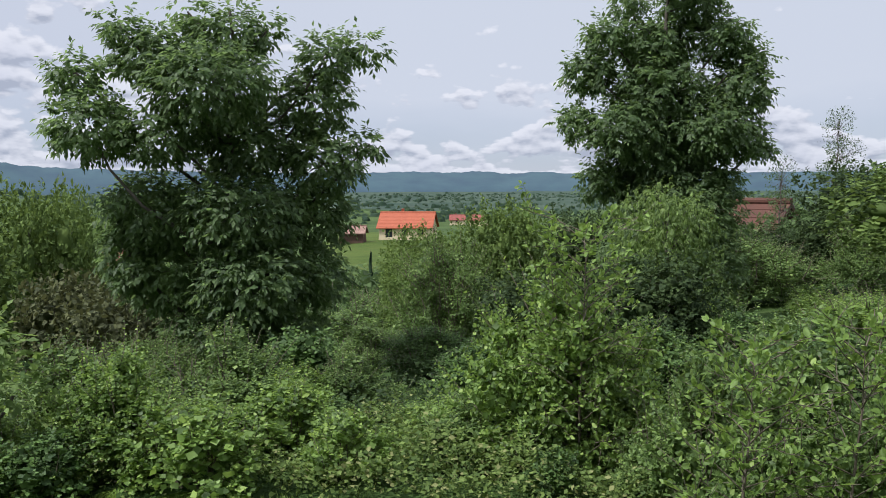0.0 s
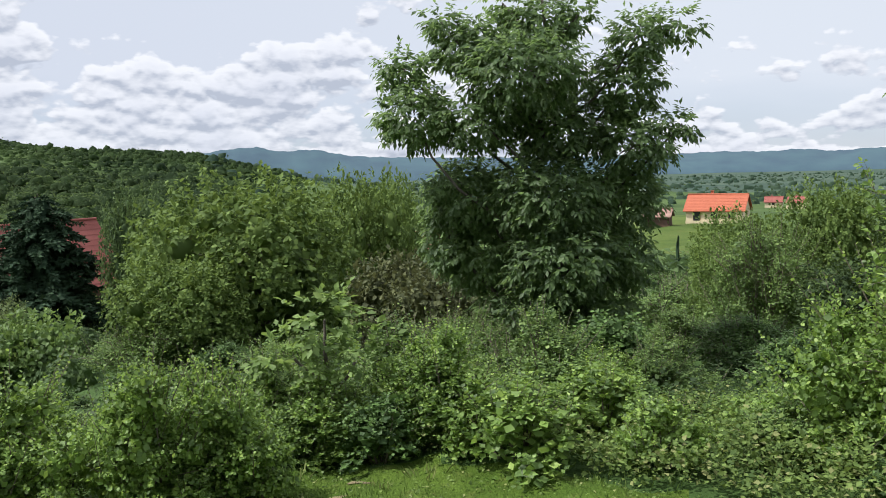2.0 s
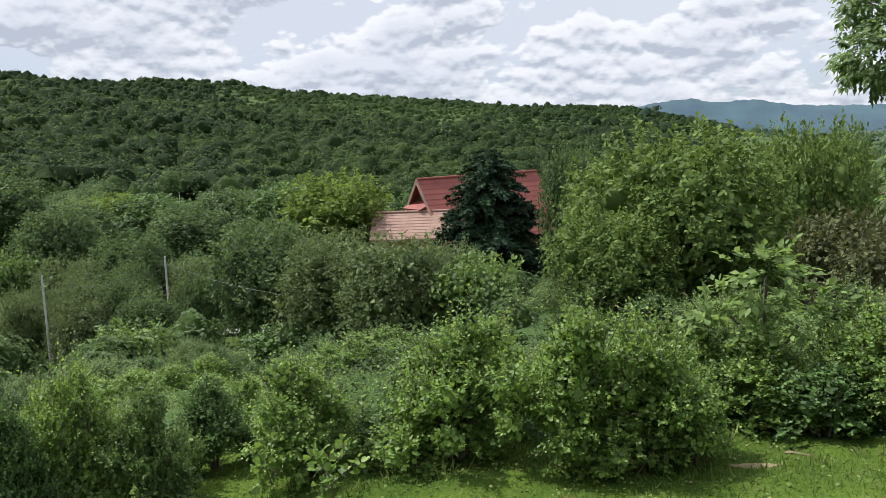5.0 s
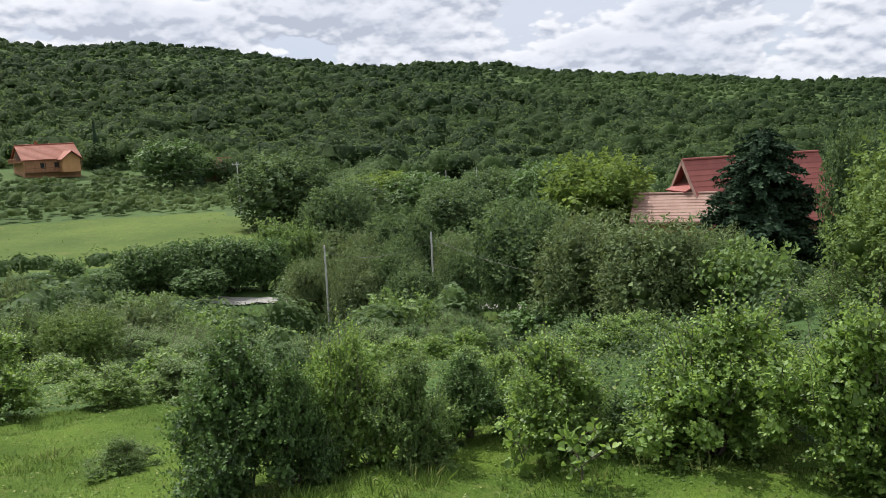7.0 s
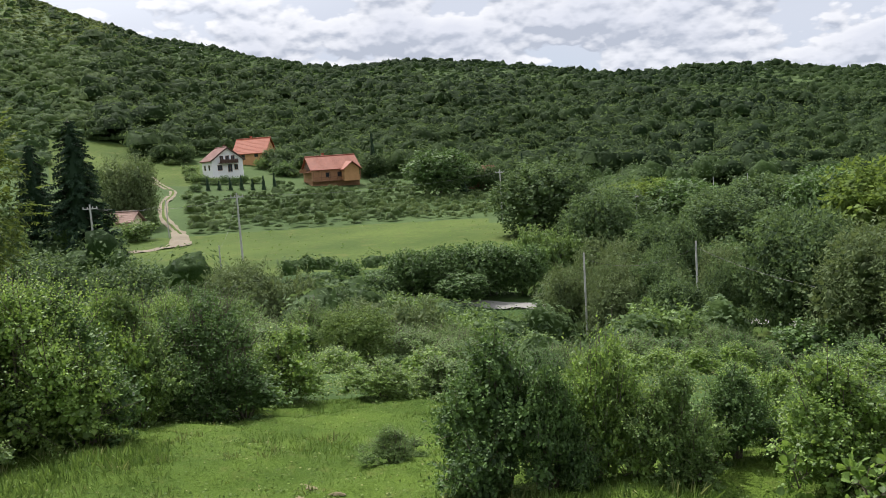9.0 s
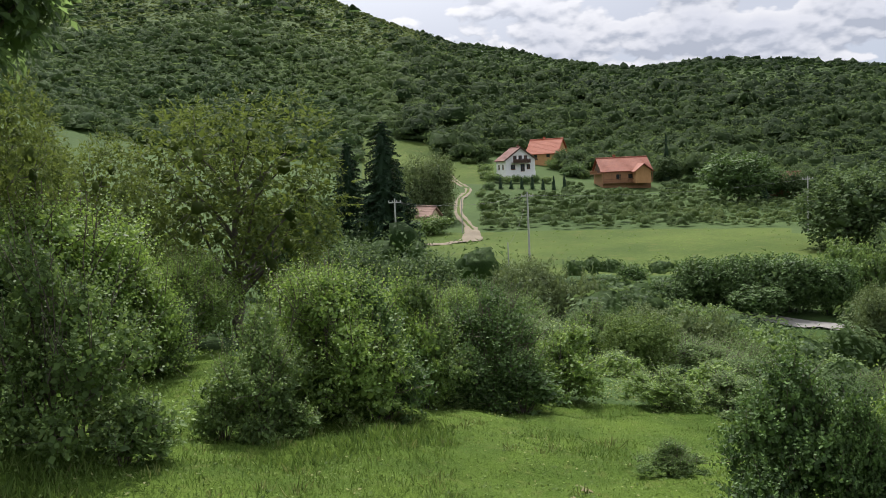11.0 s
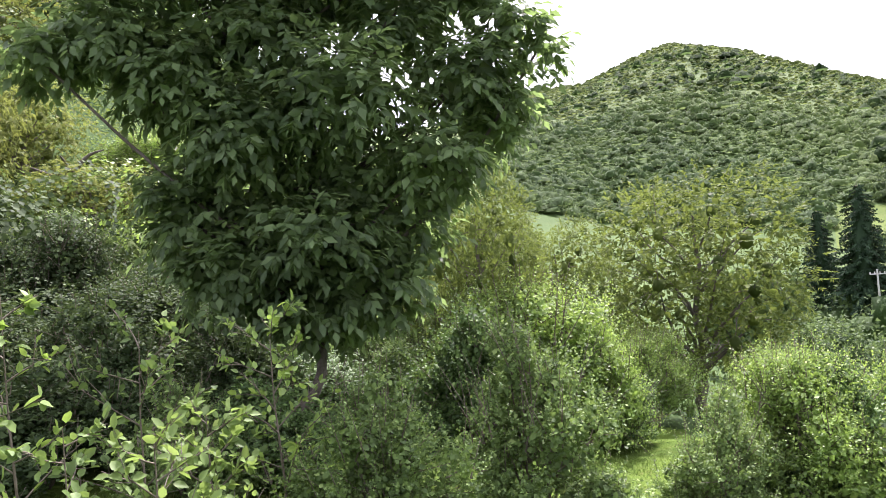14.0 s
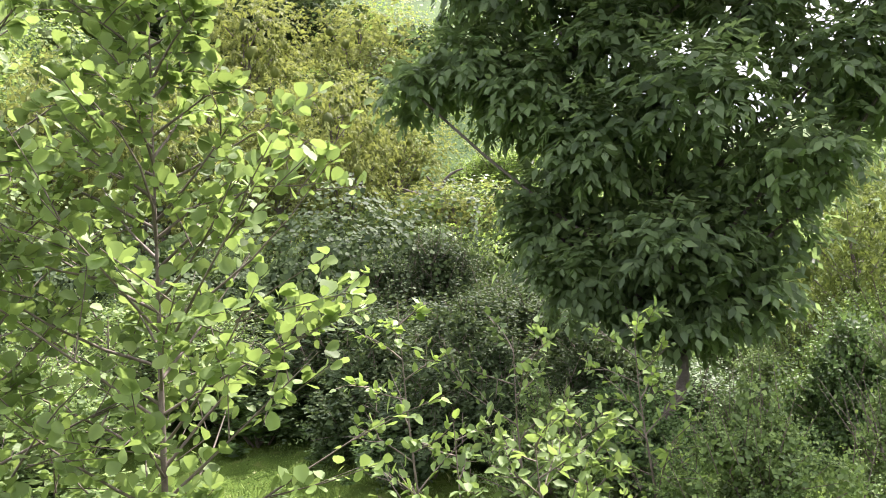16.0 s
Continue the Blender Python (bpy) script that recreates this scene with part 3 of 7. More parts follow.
def fans(P, O, leaflets, length, leaf, width=0.44, droop=0.55, shape=LEAF_LONG):
    """Compound leaves: leaflets in pairs along a hanging stalk, with one at its end."""
    n = len(P)
    D = unit(O * 0.8 + rng.normal(0, 0.45, (n, 3)) - np.array([0, 0, droop * 0.9]))
    up = np.array([0, 0, 1.0]) + rng.normal(0, 0.35, (n, 3))
    W = unit(np.cross(up, D))
    pairs = (leaflets - 1) // 2
    base, dirs, norm = [], [], []
    for j in range(pairs):
        t = 0.35 + 0.6 * j / max(1, pairs)
        for s in (-1, 1):
            base.append(P + D * (length * t)[:, None])
            dirs.append(D * 0.55 + W * s * 0.85 - np.array([0, 0, droop * 0.8]) + rng.normal(0, 0.14, (n, 3)))
            norm.append(O * 0.7 + np.array([0, 0, 0.6]) + W * s * 0.25 + rng.normal(0, 0.45, (n, 3)))
    base.append(P + D * length[:, None])
    dirs.append(D - np.array([0, 0, droop]))
    norm.append(O * 0.9 + np.array([0, 0, 0.6]) + rng.normal(0, 0.25, (n, 3)))
    m = len(base)
    S = leaf * rng.uniform(0.65, 1.2, (n, m))
    st = lambda q: np.stack(q, 1).reshape(-1, 3)
    return blades(shape, st(base), st(dirs), st(norm), S.ravel(), width)


def twigs_to(lobes, P, pick, share, r=0.006):
    """Fine twigs from inside each lobe out to some of the sprigs."""
    out = []
    for i in np.nonzero(rng.random(len(P)) < share)[0]:
        c = lobes[pick[i], :3]
        start = c + (P[i] - c) * rng.uniform(0.0, 0.35)
        out.append(limb(start, P[i], r, r * 0.4, 0.10, 3, 0.0, 3))
    return out




def ball(rings, seg, down=-1.0):
    """Unit ball in latitude rings, cut off below the height down: points and triangles."""
    lats = [k * math.pi / rings for k in range(1, rings) if math.cos(k * math.pi / rings) >= down]
    V = [(0, 0, 1.0)]
    for j, t in enumerate(lats):
        V += [(math.sin(t) * math.cos((k + 0.5 * j) * 2 * math.pi / seg), math.sin(t) * math.sin((k + 0.5 * j) * 2 * math.pi / seg), math.cos(t)) for k in range(seg)]
    F = [(0, 1 + k, 1 + (k + 1) % seg) for k in range(seg)]
    for j in range(len(lats) - 1):
        a, b = 1 + j * seg, 1 + (j + 1) * seg
        for k in range(seg):
            n = (k + 1) % seg
            F += [(a + k, b + k, a + n), (a + n, b + k, b + n)]
    if down <= -1:
        a = 1 + (len(lats) - 1) * seg
        F += [(a + (k + 1) % seg, a + k, len(V)) for k in range(seg)]
        V.append((0, 0, -1.0))
    return np.array(V), np.array(F)


def masses(lobes, scale, rings=4, seg=7):
    """The close inner foliage of each leafy head, as an uneven body."""
    v, f = ball(rings, seg)
    V = lobes[:, None, :3] + v[None] * lobes[:, None, 3:] * scale * rng.uniform(0.78, 1.12, (len(lobes), len(v), 1))
    return V.reshape(-1, 3), (f[None] + (np.arange(len(lobes)) * len(v))[:, None, None]).reshape(-1, 3)


def heart(lobes, n, size, reach=0.62):
    """The inner leaves of a crown, which keep it from being seen through."""
    weight = (lobes[:, 3] * lobes[:, 4] * lobes[:, 5]) ** 0.67
    pick = rng.choice(len(lobes), n, p=weight / weight.sum())
    O = unit(rng.normal(0, 1, (n, 3)) + np.array([0, 0, 0.2]))
    P = lobes[pick, :3] + O * lobes[pick, 3:] * (reach * rng.uniform(0.62, 1, n))[:, None]
    return blades(LEAF_DIAMOND, P, rng.normal(0, 1, (n, 3)), O + np.array([0, 0, 0.3]) + rng.normal(0, 0.35, (n, 3)), size * rng.uniform(0.7, 1.3, n), 0.85)


def shrub_lobes(w, h, count):
    """Leafy heads set over a dome that reaches down to the ground, with one in the heart."""
    out = [(0, 0, h * 0.40, w * 0.30, w * 0.30, h * 0.32)]
    lean = rng.uniform(0, 6.28)
    for i in range(count):
        c = 1 - 1.36 * (i + 0.5) / count
        a = i * 2.399 + rng.uniform(-0.4, 0.4)
        ring = math.sqrt(max(0.0, 1 - min(1, c) ** 2)) if c > 0 else 1.0
        r = rng.uniform(0.45, 1.5)
        far = (1 + 0.22 * math.sin(2 * a + lean)) * rng.uniform(0.42, 0.95) * (1 if c > 0.1 else 0.95) * (1 - 0.25 * max(0, c))
        out.append((math.cos(a) * ring * far * w / 2, math.sin(a) * ring * far * w / 2, h * max(0.10, 0.30 + 0.54 * max(c, -0.36) * rng.uniform(0.68, 1.18)), w * 0.15 * r, w * 0.15 * r, h * 0.14 * r))
    return np.array(out)


def shrub_parts(kind, w, h, shoots, mat, leaf, lobes=18, per=12, width=0.66, shape=LEAF_KITE, leaders=40, rise=0.30):
    """Meshes of a many-stemmed shrub: stems, and heads of leafy shoots with longer leaders that stand out of them."""
    L = shrub_lobes(w, h, lobes)
    weight = (L[:, 3] * L[:, 4] * L[:, 5]) ** 0.67
    pick = rng.choice(len(L), shoots, p=weight / weight.sum())
    O = unit(rng.normal(0, 1, (shoots, 3)) + np.array([0, 0, 0.3]))
    start = L[pick, :3] + O * L[pick, 3:] * rng.uniform(0.2, 0.75, (shoots, 1))
    away = unit(start - np.array([0, 0, h * 0.22]))
    D = unit(O * 0.65 + away * 0.5 + np.array([0, 0, 0.4]) + rng.normal(0, 0.25, O.shape))
    length = L[pick, 3:].mean(1) * rng.uniform(0.6, 1.25, shoots)
    high = np.argsort(-L[:, 2])[:max(3, int(lobes * 0.65))]
    at = rng.choice(high, leaders)
    tops = L[at, :3] + rng.normal(0, 0.45, (leaders, 3)) * L[at, 3:] * np.array([1, 1, 0.3])
    D = np.vstack([D, unit(np.stack([tops[:, 0] / w, tops[:, 1] / w, np.ones(leaders)], -1) + rng.normal(0, 0.22, (leaders, 3)))])
    start = np.vstack([start, tops])
    length = np.concatenate([length, h * rise * rng.uniform(0.55, 1.1, leaders)])
    n = len(start)
    A = unit(np.cross(D, np.array([0.31, 0.95, 0.05])))
    B = np.cross(D, A)
    t = (np.arange(per)[None] + rng.uniform(0.2, 0.9, (n, per))) / per
    ang = np.arange(per)[None] * 2.4 + rng.uniform(0, 6.28, (n, 1))
    side = np.cos(ang)[..., None] * A[:, None] + np.sin(ang)[..., None] * B[:, None]
    base = start[:, None] + D[:, None] * (t * length[:, None])[..., None]
    base[..., 2] = np.maximum(base[..., 2], 0.02)
    dirs = D[:, None] * 0.55 + side * 0.85 + np.array([0, 0, 0.05])
    norm = D[:, None] * 0.45 + np.array([0, 0, 0.55]) - side * 0.2 + rng.normal(0, 0.62, side.shape)
    size = leaf * rng.uniform(0.65, 1.2, (n, per)) * (1.12 - 0.42 * t)
    pieces = [blades(shape, base.reshape(-1, 3), dirs.reshape(-1, 3), norm.reshape(-1, 3), size.ravel(), width)]
    pieces.append(heart(L, shoots * 5, leaf * 1.25, 0.78))
    wood = [tube([start[i] - D[i] * 0.1, start[i], start[i] + D[i] * length[i]], [0.005, 0.004, 0.0015], 4) for i in list(range(0, shoots, 8)) + list(range(shoots, n))]
    for i in range(min(9, lobes)):
        l = L[1 + i]
        wood.append(limb((l[0] * 0.12, l[1] * 0.12, -0.06), l[:3] + np.array([0, 0, l[5] * 0.6]), 0.009 + 0.005 * h, 0.003, 0.08, 6, 0, 5))
    return mesh_of(kind + "_stem", *joined(wood), TWIG, None, True), mesh_of(kind + "_foliage", *joined(pieces), mat)


def shrub(name, m, meshes, label, group="", category="shrub"):
    ob = thing(name, m, label, category, group)
    tagged(part("stem", meshes[0], ob), "cluster of thin brown stems", kind="stuff")
    part("foliage", meshes[1], ob)
    return ob


def tree_parts(kind, lobes, trunk_h, trunk_r, count, mat, leaf, per=8, twig=0.3, width=0.6, shape=LEAF_DIAMOND, inner=0.55, droop=0.15, share=0.03, compound=0, base=(0, 0, 0), stalk=0.3, up=0.2, body=0.34, lift=0.5):
    """Meshes of a tree: trunk with limbs, and a crown of leaves."""
    top = lobes[:, 2].max()
    wood = []
    crown_mid = lobes[:, :2].mean(0)
    line = [np.array(base, float), np.array([crown_mid[0] * 0.3 + rng.normal(0, 0.03), crown_mid[1] * 0.3, trunk_h * 0.6]),
            np.array([crown_mid[0] * 0.6, crown_mid[1] * 0.6, trunk_h]), np.array([crown_mid[0], crown_mid[1], trunk_h + (top - trunk_h) * 0.55]), np.array([crown_mid[0], crown_mid[1], top])]
    line = np.array(line)
    line[0, 2] = -0.15
    t = np.linspace(0, 1, 14)
    spine = np.stack([np.interp(t, np.linspace(0, 1, 5), line[:, k]) for k in range(3)], 1)
    spine[1:-1] += rng.normal(0, trunk_r * 0.35, spine[1:-1].shape) * np.array([1, 1, 0])
    radius = trunk_r * (1.0 - 0.9 * t) + 0.008
    radius[0] *= 1.35
    wood.append(tube(spine, radius, 9))
    for l in lobes:
        z = np.clip(l[2] - 0.9 * np.hypot(l[0] - crown_mid[0], l[1] - crown_mid[1]), trunk_h * 0.75, top)
        k = int(np.argmin(abs(spine[:, 2] - z)))
        wood.append(limb(spine[k], l[:3], radius[k] * 0.6, 0.012, 0.10, 5, -0.04, 4 if mat in (LEAF_SHRUB, LEAF_DARK, LEAF_VALLEY, LEAF_WILLOW) else 6))
    P, O, pick = sprig_points(lobes, count, inner, up)
    wood += twigs_to(lobes, P, pick, share, max(0.006, trunk_r * 0.08))
    if compound:
        leaves = fans(P, O, compound, rng.uniform(0.7, 1.2, len(P)) * stalk, leaf, width, droop, LEAF_LONG if leaf > 0.125 else LEAF_DIAMOND)
    else:
        leaves = sprigs(shape, P, unit(O + np.array([0, 0, 0.25])), per, twig, leaf, width, droop, lift)
    leaves = joined([leaves] + ([heart(lobes, int(count * (0.5 if compound else 1.6)), leaf * (1.25 if compound else 1.4), 0.85), masses(lobes, body, 4, 6)] if body else []))
    return mesh_of(kind + "_trunk", *joined(wood), BARK, None, True), mesh_of(kind + "_crown", *leaves, mat)


def tree(name, m, meshes, label, group="", category="tree"):
    ob = thing(name, m, label, category, group)
    part("trunk", meshes[0], ob, "brown bark trunk with limbs")
    part("crown", meshes[1], ob)
    return ob


def conifer_parts(kind, h, w, tiers, per_tier, mat, tris=26, taper=0.8):
    """A spruce: straight trunk, close boughs with hanging needle sprays round a dark core."""
    wood = [tube([(0, 0, -0.2), (0, 0, h * 0.5), (0, 0, h)], [h * 0.016 + 0.03, h * 0.01 + 0.02, 0.01], 8)]
    P, D, N, S = [], [], [], []
    reach_at = lambda u: w / 2 * (1 - u) ** taper + 0.012 * h
    for i in range(tiers):
        n = max(4, int(per_tier * (1 - 0.65 * i / tiers)))
        for a in rng.uniform(0, 6.28) + np.arange(n) * 6.283 / n + rng.normal(0, 0.25, n):
            u = np.clip((i + rng.uniform(-0.9, 0.9)) / tiers, 0.0, 0.985)
            z = h * (0.03 + 0.96 * u)
            r = reach_at(u) * rng.uniform(0.70, 1.15)
            out = np.array([math.cos(a), math.sin(a), 0])
            tip = out * r + np.array([0, 0, z - r * rng.uniform(0.05, 0.40)])
            wood.append(limb((0, 0, z), tip, 0.012 + 0.003 * h, 0.006, 0.03, 3, 0.03, 3))
            t = rng.uniform(0.22, 1.05, tris)
            pts = np.array([0, 0, z]) + (tip - np.array([0, 0, z])) * t[:, None] + np.array([0, 0, 0.06]) * r * np.sin(t * math.pi)[:, None]
            sideways = np.array([-out[1], out[0], 0])
            sgn = rng.choice([-1, 1], tris)[:, None]
            P.append(pts)
            D.append(out * 0.6 + sideways * sgn * rng.uniform(0.1, 0.9, (tris, 1)) + np.array([0, 0, -0.35]) + rng.normal(0, 0.45, (tris, 3)))
            N.append(np.tile([0, 0, 0.6], (tris, 1)) + out * 0.8 + rng.normal(0, 0.35, (tris, 3)))
            S.append(r * rng.uniform(0.05, 0.12, tris) + 0.014 * w)
    leaves = blades(LEAF_DIAMOND, np.vstack(P), np.vstack(D), np.vstack(N), np.concatenate(S), 0.5)
    u = np.linspace(0.0, 0.97, 10)
    core, cf = tube(np.stack([u * 0, u * 0, h * (0.03 + 0.96 * u)], 1), [reach_at(k) * 0.36 * rng.uniform(0.85, 1.1) for k in u], 9)
    core = core + rng.normal(0, w * 0.025, core.shape)
    cf = np.vstack([cf[:, :3], cf[:, [0, 2, 3]]])
    return mesh_of(kind + "_trunk", *joined(wood), BARK, None, True), mesh_of(kind + "_boughs", *joined([leaves, (core, cf)]), mat)


def height_to(az, d, el):
    """Height of a plant at a spot, whose top stands el degrees over the viewer's level."""
    return EYE_Z + d * math.tan(radians(el)) - spot(az, d).z


# ---- plants close to the stand ----
SHRUBS = [shrub_parts("alder_shrub", 1.25, 1.3, 760, LEAF_ALDER, 0.043, 26, 12, 0.68),
          shrub_parts("sallow_shrub", 1.25, 1.3, 860, LEAF_SHRUB, 0.037, 28, 12, 0.56, LEAF_KITE, 50, 0.32),
          shrub_parts("dense_shrub", 1.25, 1.3, 860, LEAF_DARK, 0.043, 24, 12, 0.68, LEAF_KITE, 30, 0.20),
          shrub_parts("hazel_shrub", 1.25, 1.3, 680, LEAF_SHRUB, 0.045, 22, 12, 0.74, LEAF_KITE, 46, 0.36),
          shrub_parts("shade_shrub", 1.25, 1.3, 600, LEAF_THORN_SHADE, 0.046, 20, 12, 0.68, LEAF_DIAMOND, 30, 0.24)]
BIG_SHRUBS = [shrub_parts("tall_alder", 1.25, 1.3, 1500, LEAF_ALDER, 0.027, 34, 12, 0.68, LEAF_DIAMOND, 80, 0.24),
              shrub_parts("tall_sallow", 1.25, 1.3, 1500, LEAF_SHRUB, 0.025, 34, 12, 0.58, LEAF_DIAMOND, 80, 0.24),
              shrub_parts("tall_thorn", 1.25, 1.3, 1500, LEAF_DARK, 0.027, 30, 12, 0.68, LEAF_DIAMOND, 60, 0.18),
              shrub_parts("tall_shade", 1.25, 1.3, 1100, LEAF_THORN_SHADE, 0.031, 30, 12, 0.68, LEAF_DIAMOND, 50, 0.18)]
SHRUB_LABELS = ["bright green young alder shrub on the grassy bank", "grey-green sallow shrub with pale leaf undersides",
                "dense dark green shrub standing in the grass", "loose green hazel shrub at the edge of the knoll", "thorn shrub below the bank with shade put into its leaf colour"]
SHRUB_NAMES = ["alder_shrub", "sallow_shrub", "dense_shrub", "hazel_shrub", "thorn_shrub"]


SMALL_SHRUBS = [shrub_parts("low_alder", 1.25, 1.3, 150, LEAF_ALDER, 0.078, 14, 10, 0.68, LEAF_DIAMOND, 26, 0.3),
                shrub_parts("low_sallow", 1.25, 1.3, 150, LEAF_SHRUB, 0.074, 14, 10, 0.58, LEAF_DIAMOND, 26, 0.3),
                shrub_parts("low_thorn", 1.25, 1.3, 150, LEAF_DARK, 0.078, 14, 10, 0.68, LEAF_DIAMOND, 20, 0.22)]


def near_shrub(kind, az, d, top, wide, turn):
    """wide: degrees of view that the shrub covers."""
    h = max(0.22, height_to(az, d, top))
    w = 2 * d * math.tan(radians(wide / 2)) * (0.96 if d > 7 and az < 140 else 1)
    m = at_spot(az, d, turn, (w / 1.06, w / 1.06, h / 1.42))
    shrub(SHRUB_NAMES[kind], m @ Euler((radians(4 * math.sin(turn)), radians(4 * math.cos(turn * 1.3)), 0)).to_matrix().to_4x4(), BIG_SHRUBS[(0, 1, 2, 1, 3)[kind]] if w > 1.45 else SHRUBS[kind], SHRUB_LABELS[kind], "shrubs round the knoll")
    # lower offshoots at its foot
    if d < 11.5 and h > 0.7:
        first = 1 if math.sin(turn * 0.7) > 0 else -1
        k = (0, 1, 2, 1, 2)[kind]
        for n, side in enumerate((first, -first) if d > 7.5 else (first,)):
            h2, w2 = h * (0.42 - 0.12 * n + 0.10 * math.sin(turn + n)), w * (0.66 + 0.1 * math.cos(turn + n))
            a2, d2 = az + side * wide * 0.30, d - 0.16 * w
            if d2 > 4.3:
                shrub(SHRUB_NAMES[kind], at_spot(a2, d2, turn * 2 + 90 * n, (w2 / 1.2, w2 / 1.2, h2 / 1.36)), SMALL_SHRUBS[k], "low offshoot at the foot of a larger shrub", "shrubs round the knoll")


# kind, compass line, metres off, top in degrees over level, width in degrees
for i, row in enumerate("""
3 -29 5.0 -8.4 10
0 -9.1 6.4 -4.2 11
3 -17.6 5.2 -10.8 9
3 -23.6 5.2 -9.4 10
2 -14 8.6 -9 9
1 -4.5 7.0 -12.5 7
1 6.7 9.2 -11.2 7
1 14.4 7.8 -9.1 9.8
0 10.2 9.0 -11.5 7
1 24.3 7.4 -9.4 9.5
1 18.8 8.6 -10.4 7
0 21.6 6.5 -9.4 9
0 30.0 6.5 -12.0 9
1 33.5 6.8 -11.2 8
0 37.0 5.5 -10.6 8.5
0 42.2 5.3 -9.6 9.5
0 50.8 5.6 -10.3 10
2 53.2 5.9 -13.5 7
0 46.5 6.4 -12.6 7
0 61.4 5.75 -12.7 7.8
2 67.2 6.1 -14.2 5
3 71.4 5.6 -14.3 5.4
0 65.4 6.9 -14.2 5
0 76.3 5.75 -11.4 6.4
2 82.9 5.7 -11.2 8
2 79.6 5.6 -13.2 5
1 90.6 7.0 -17.8 3.8
2 102.4 11.2 -6.5 8
0 97.2 12.4 -10.0 6.2
0 90.4 12.0 -13.3 5
1 86.4 12.2 -13.6 5
3 106.8 10.8 -6.8 6
0 113.2 8.8 -3.0 10.2
2 111.6 8.9 -5.5 7.5
0 108.6 10.4 -6.2 6
1 118.3 7.8 -8.0 7.2
1 129.8 6.7 -2.4 10.4
0 130.4 12 2.6 12
0 126.4 12.8 0.4 8
2 134.0 9 -0.9 8
1 139.9 5.2 -4.8 10
2 146 9.0 -2.0 12
2 147.5 6.9 -4.5 8
1 152.5 6.6 -4.6 7
4 161 7.4 -2.6 9
4 156 9.5 3.4 14
4 167 10.0 3.6 16
4 150.5 8.4 -0.5 9
4 157.5 8.0 0.6 9
4 164 8.3 0.8 9
4 153.5 10.5 4.2 9
4 159.5 12.0 7.4 9
4 163.5 11.6 6.2 8
3 178 10.5 4.5 14
3 190 8 4 16
""".strip().split("\n")):
    k, az, d, top, wide = [float(v) for v in row.split()]
    near_shrub(int(k), az, d, top, wide, i * 67)


def round_leaf_objects(parent, P, D, N, S, mat, shape, width):
    """Single leaves as parts of a plant, all on one mesh."""
    V, F = blades(shape, np.zeros((1, 3)), np.array([[1.0, 0, 0]]), np.array([[0, 0, 1.0]]), np.array([1.0]), width)
    me = mesh_of("leaf", V, F, mat)
    for p, d, n, s in zip(P, unit(D), N, S):
        wv = np.cross(n, d)
        wv = wv / np.linalg.norm(wv)
        nv = np.cross(d, wv)
        ob = new("leaf", me)
        ob.parent = parent
        ob.matrix_local = Matrix(((d[0] * s, wv[0] * s, nv[0] * s, p[0]), (d[1] * s, wv[1] * s, nv[1] * s, p[1]), (d[2] * s, wv[2] * s, nv[2] * s, p[2]), (0, 0, 0, 1)))


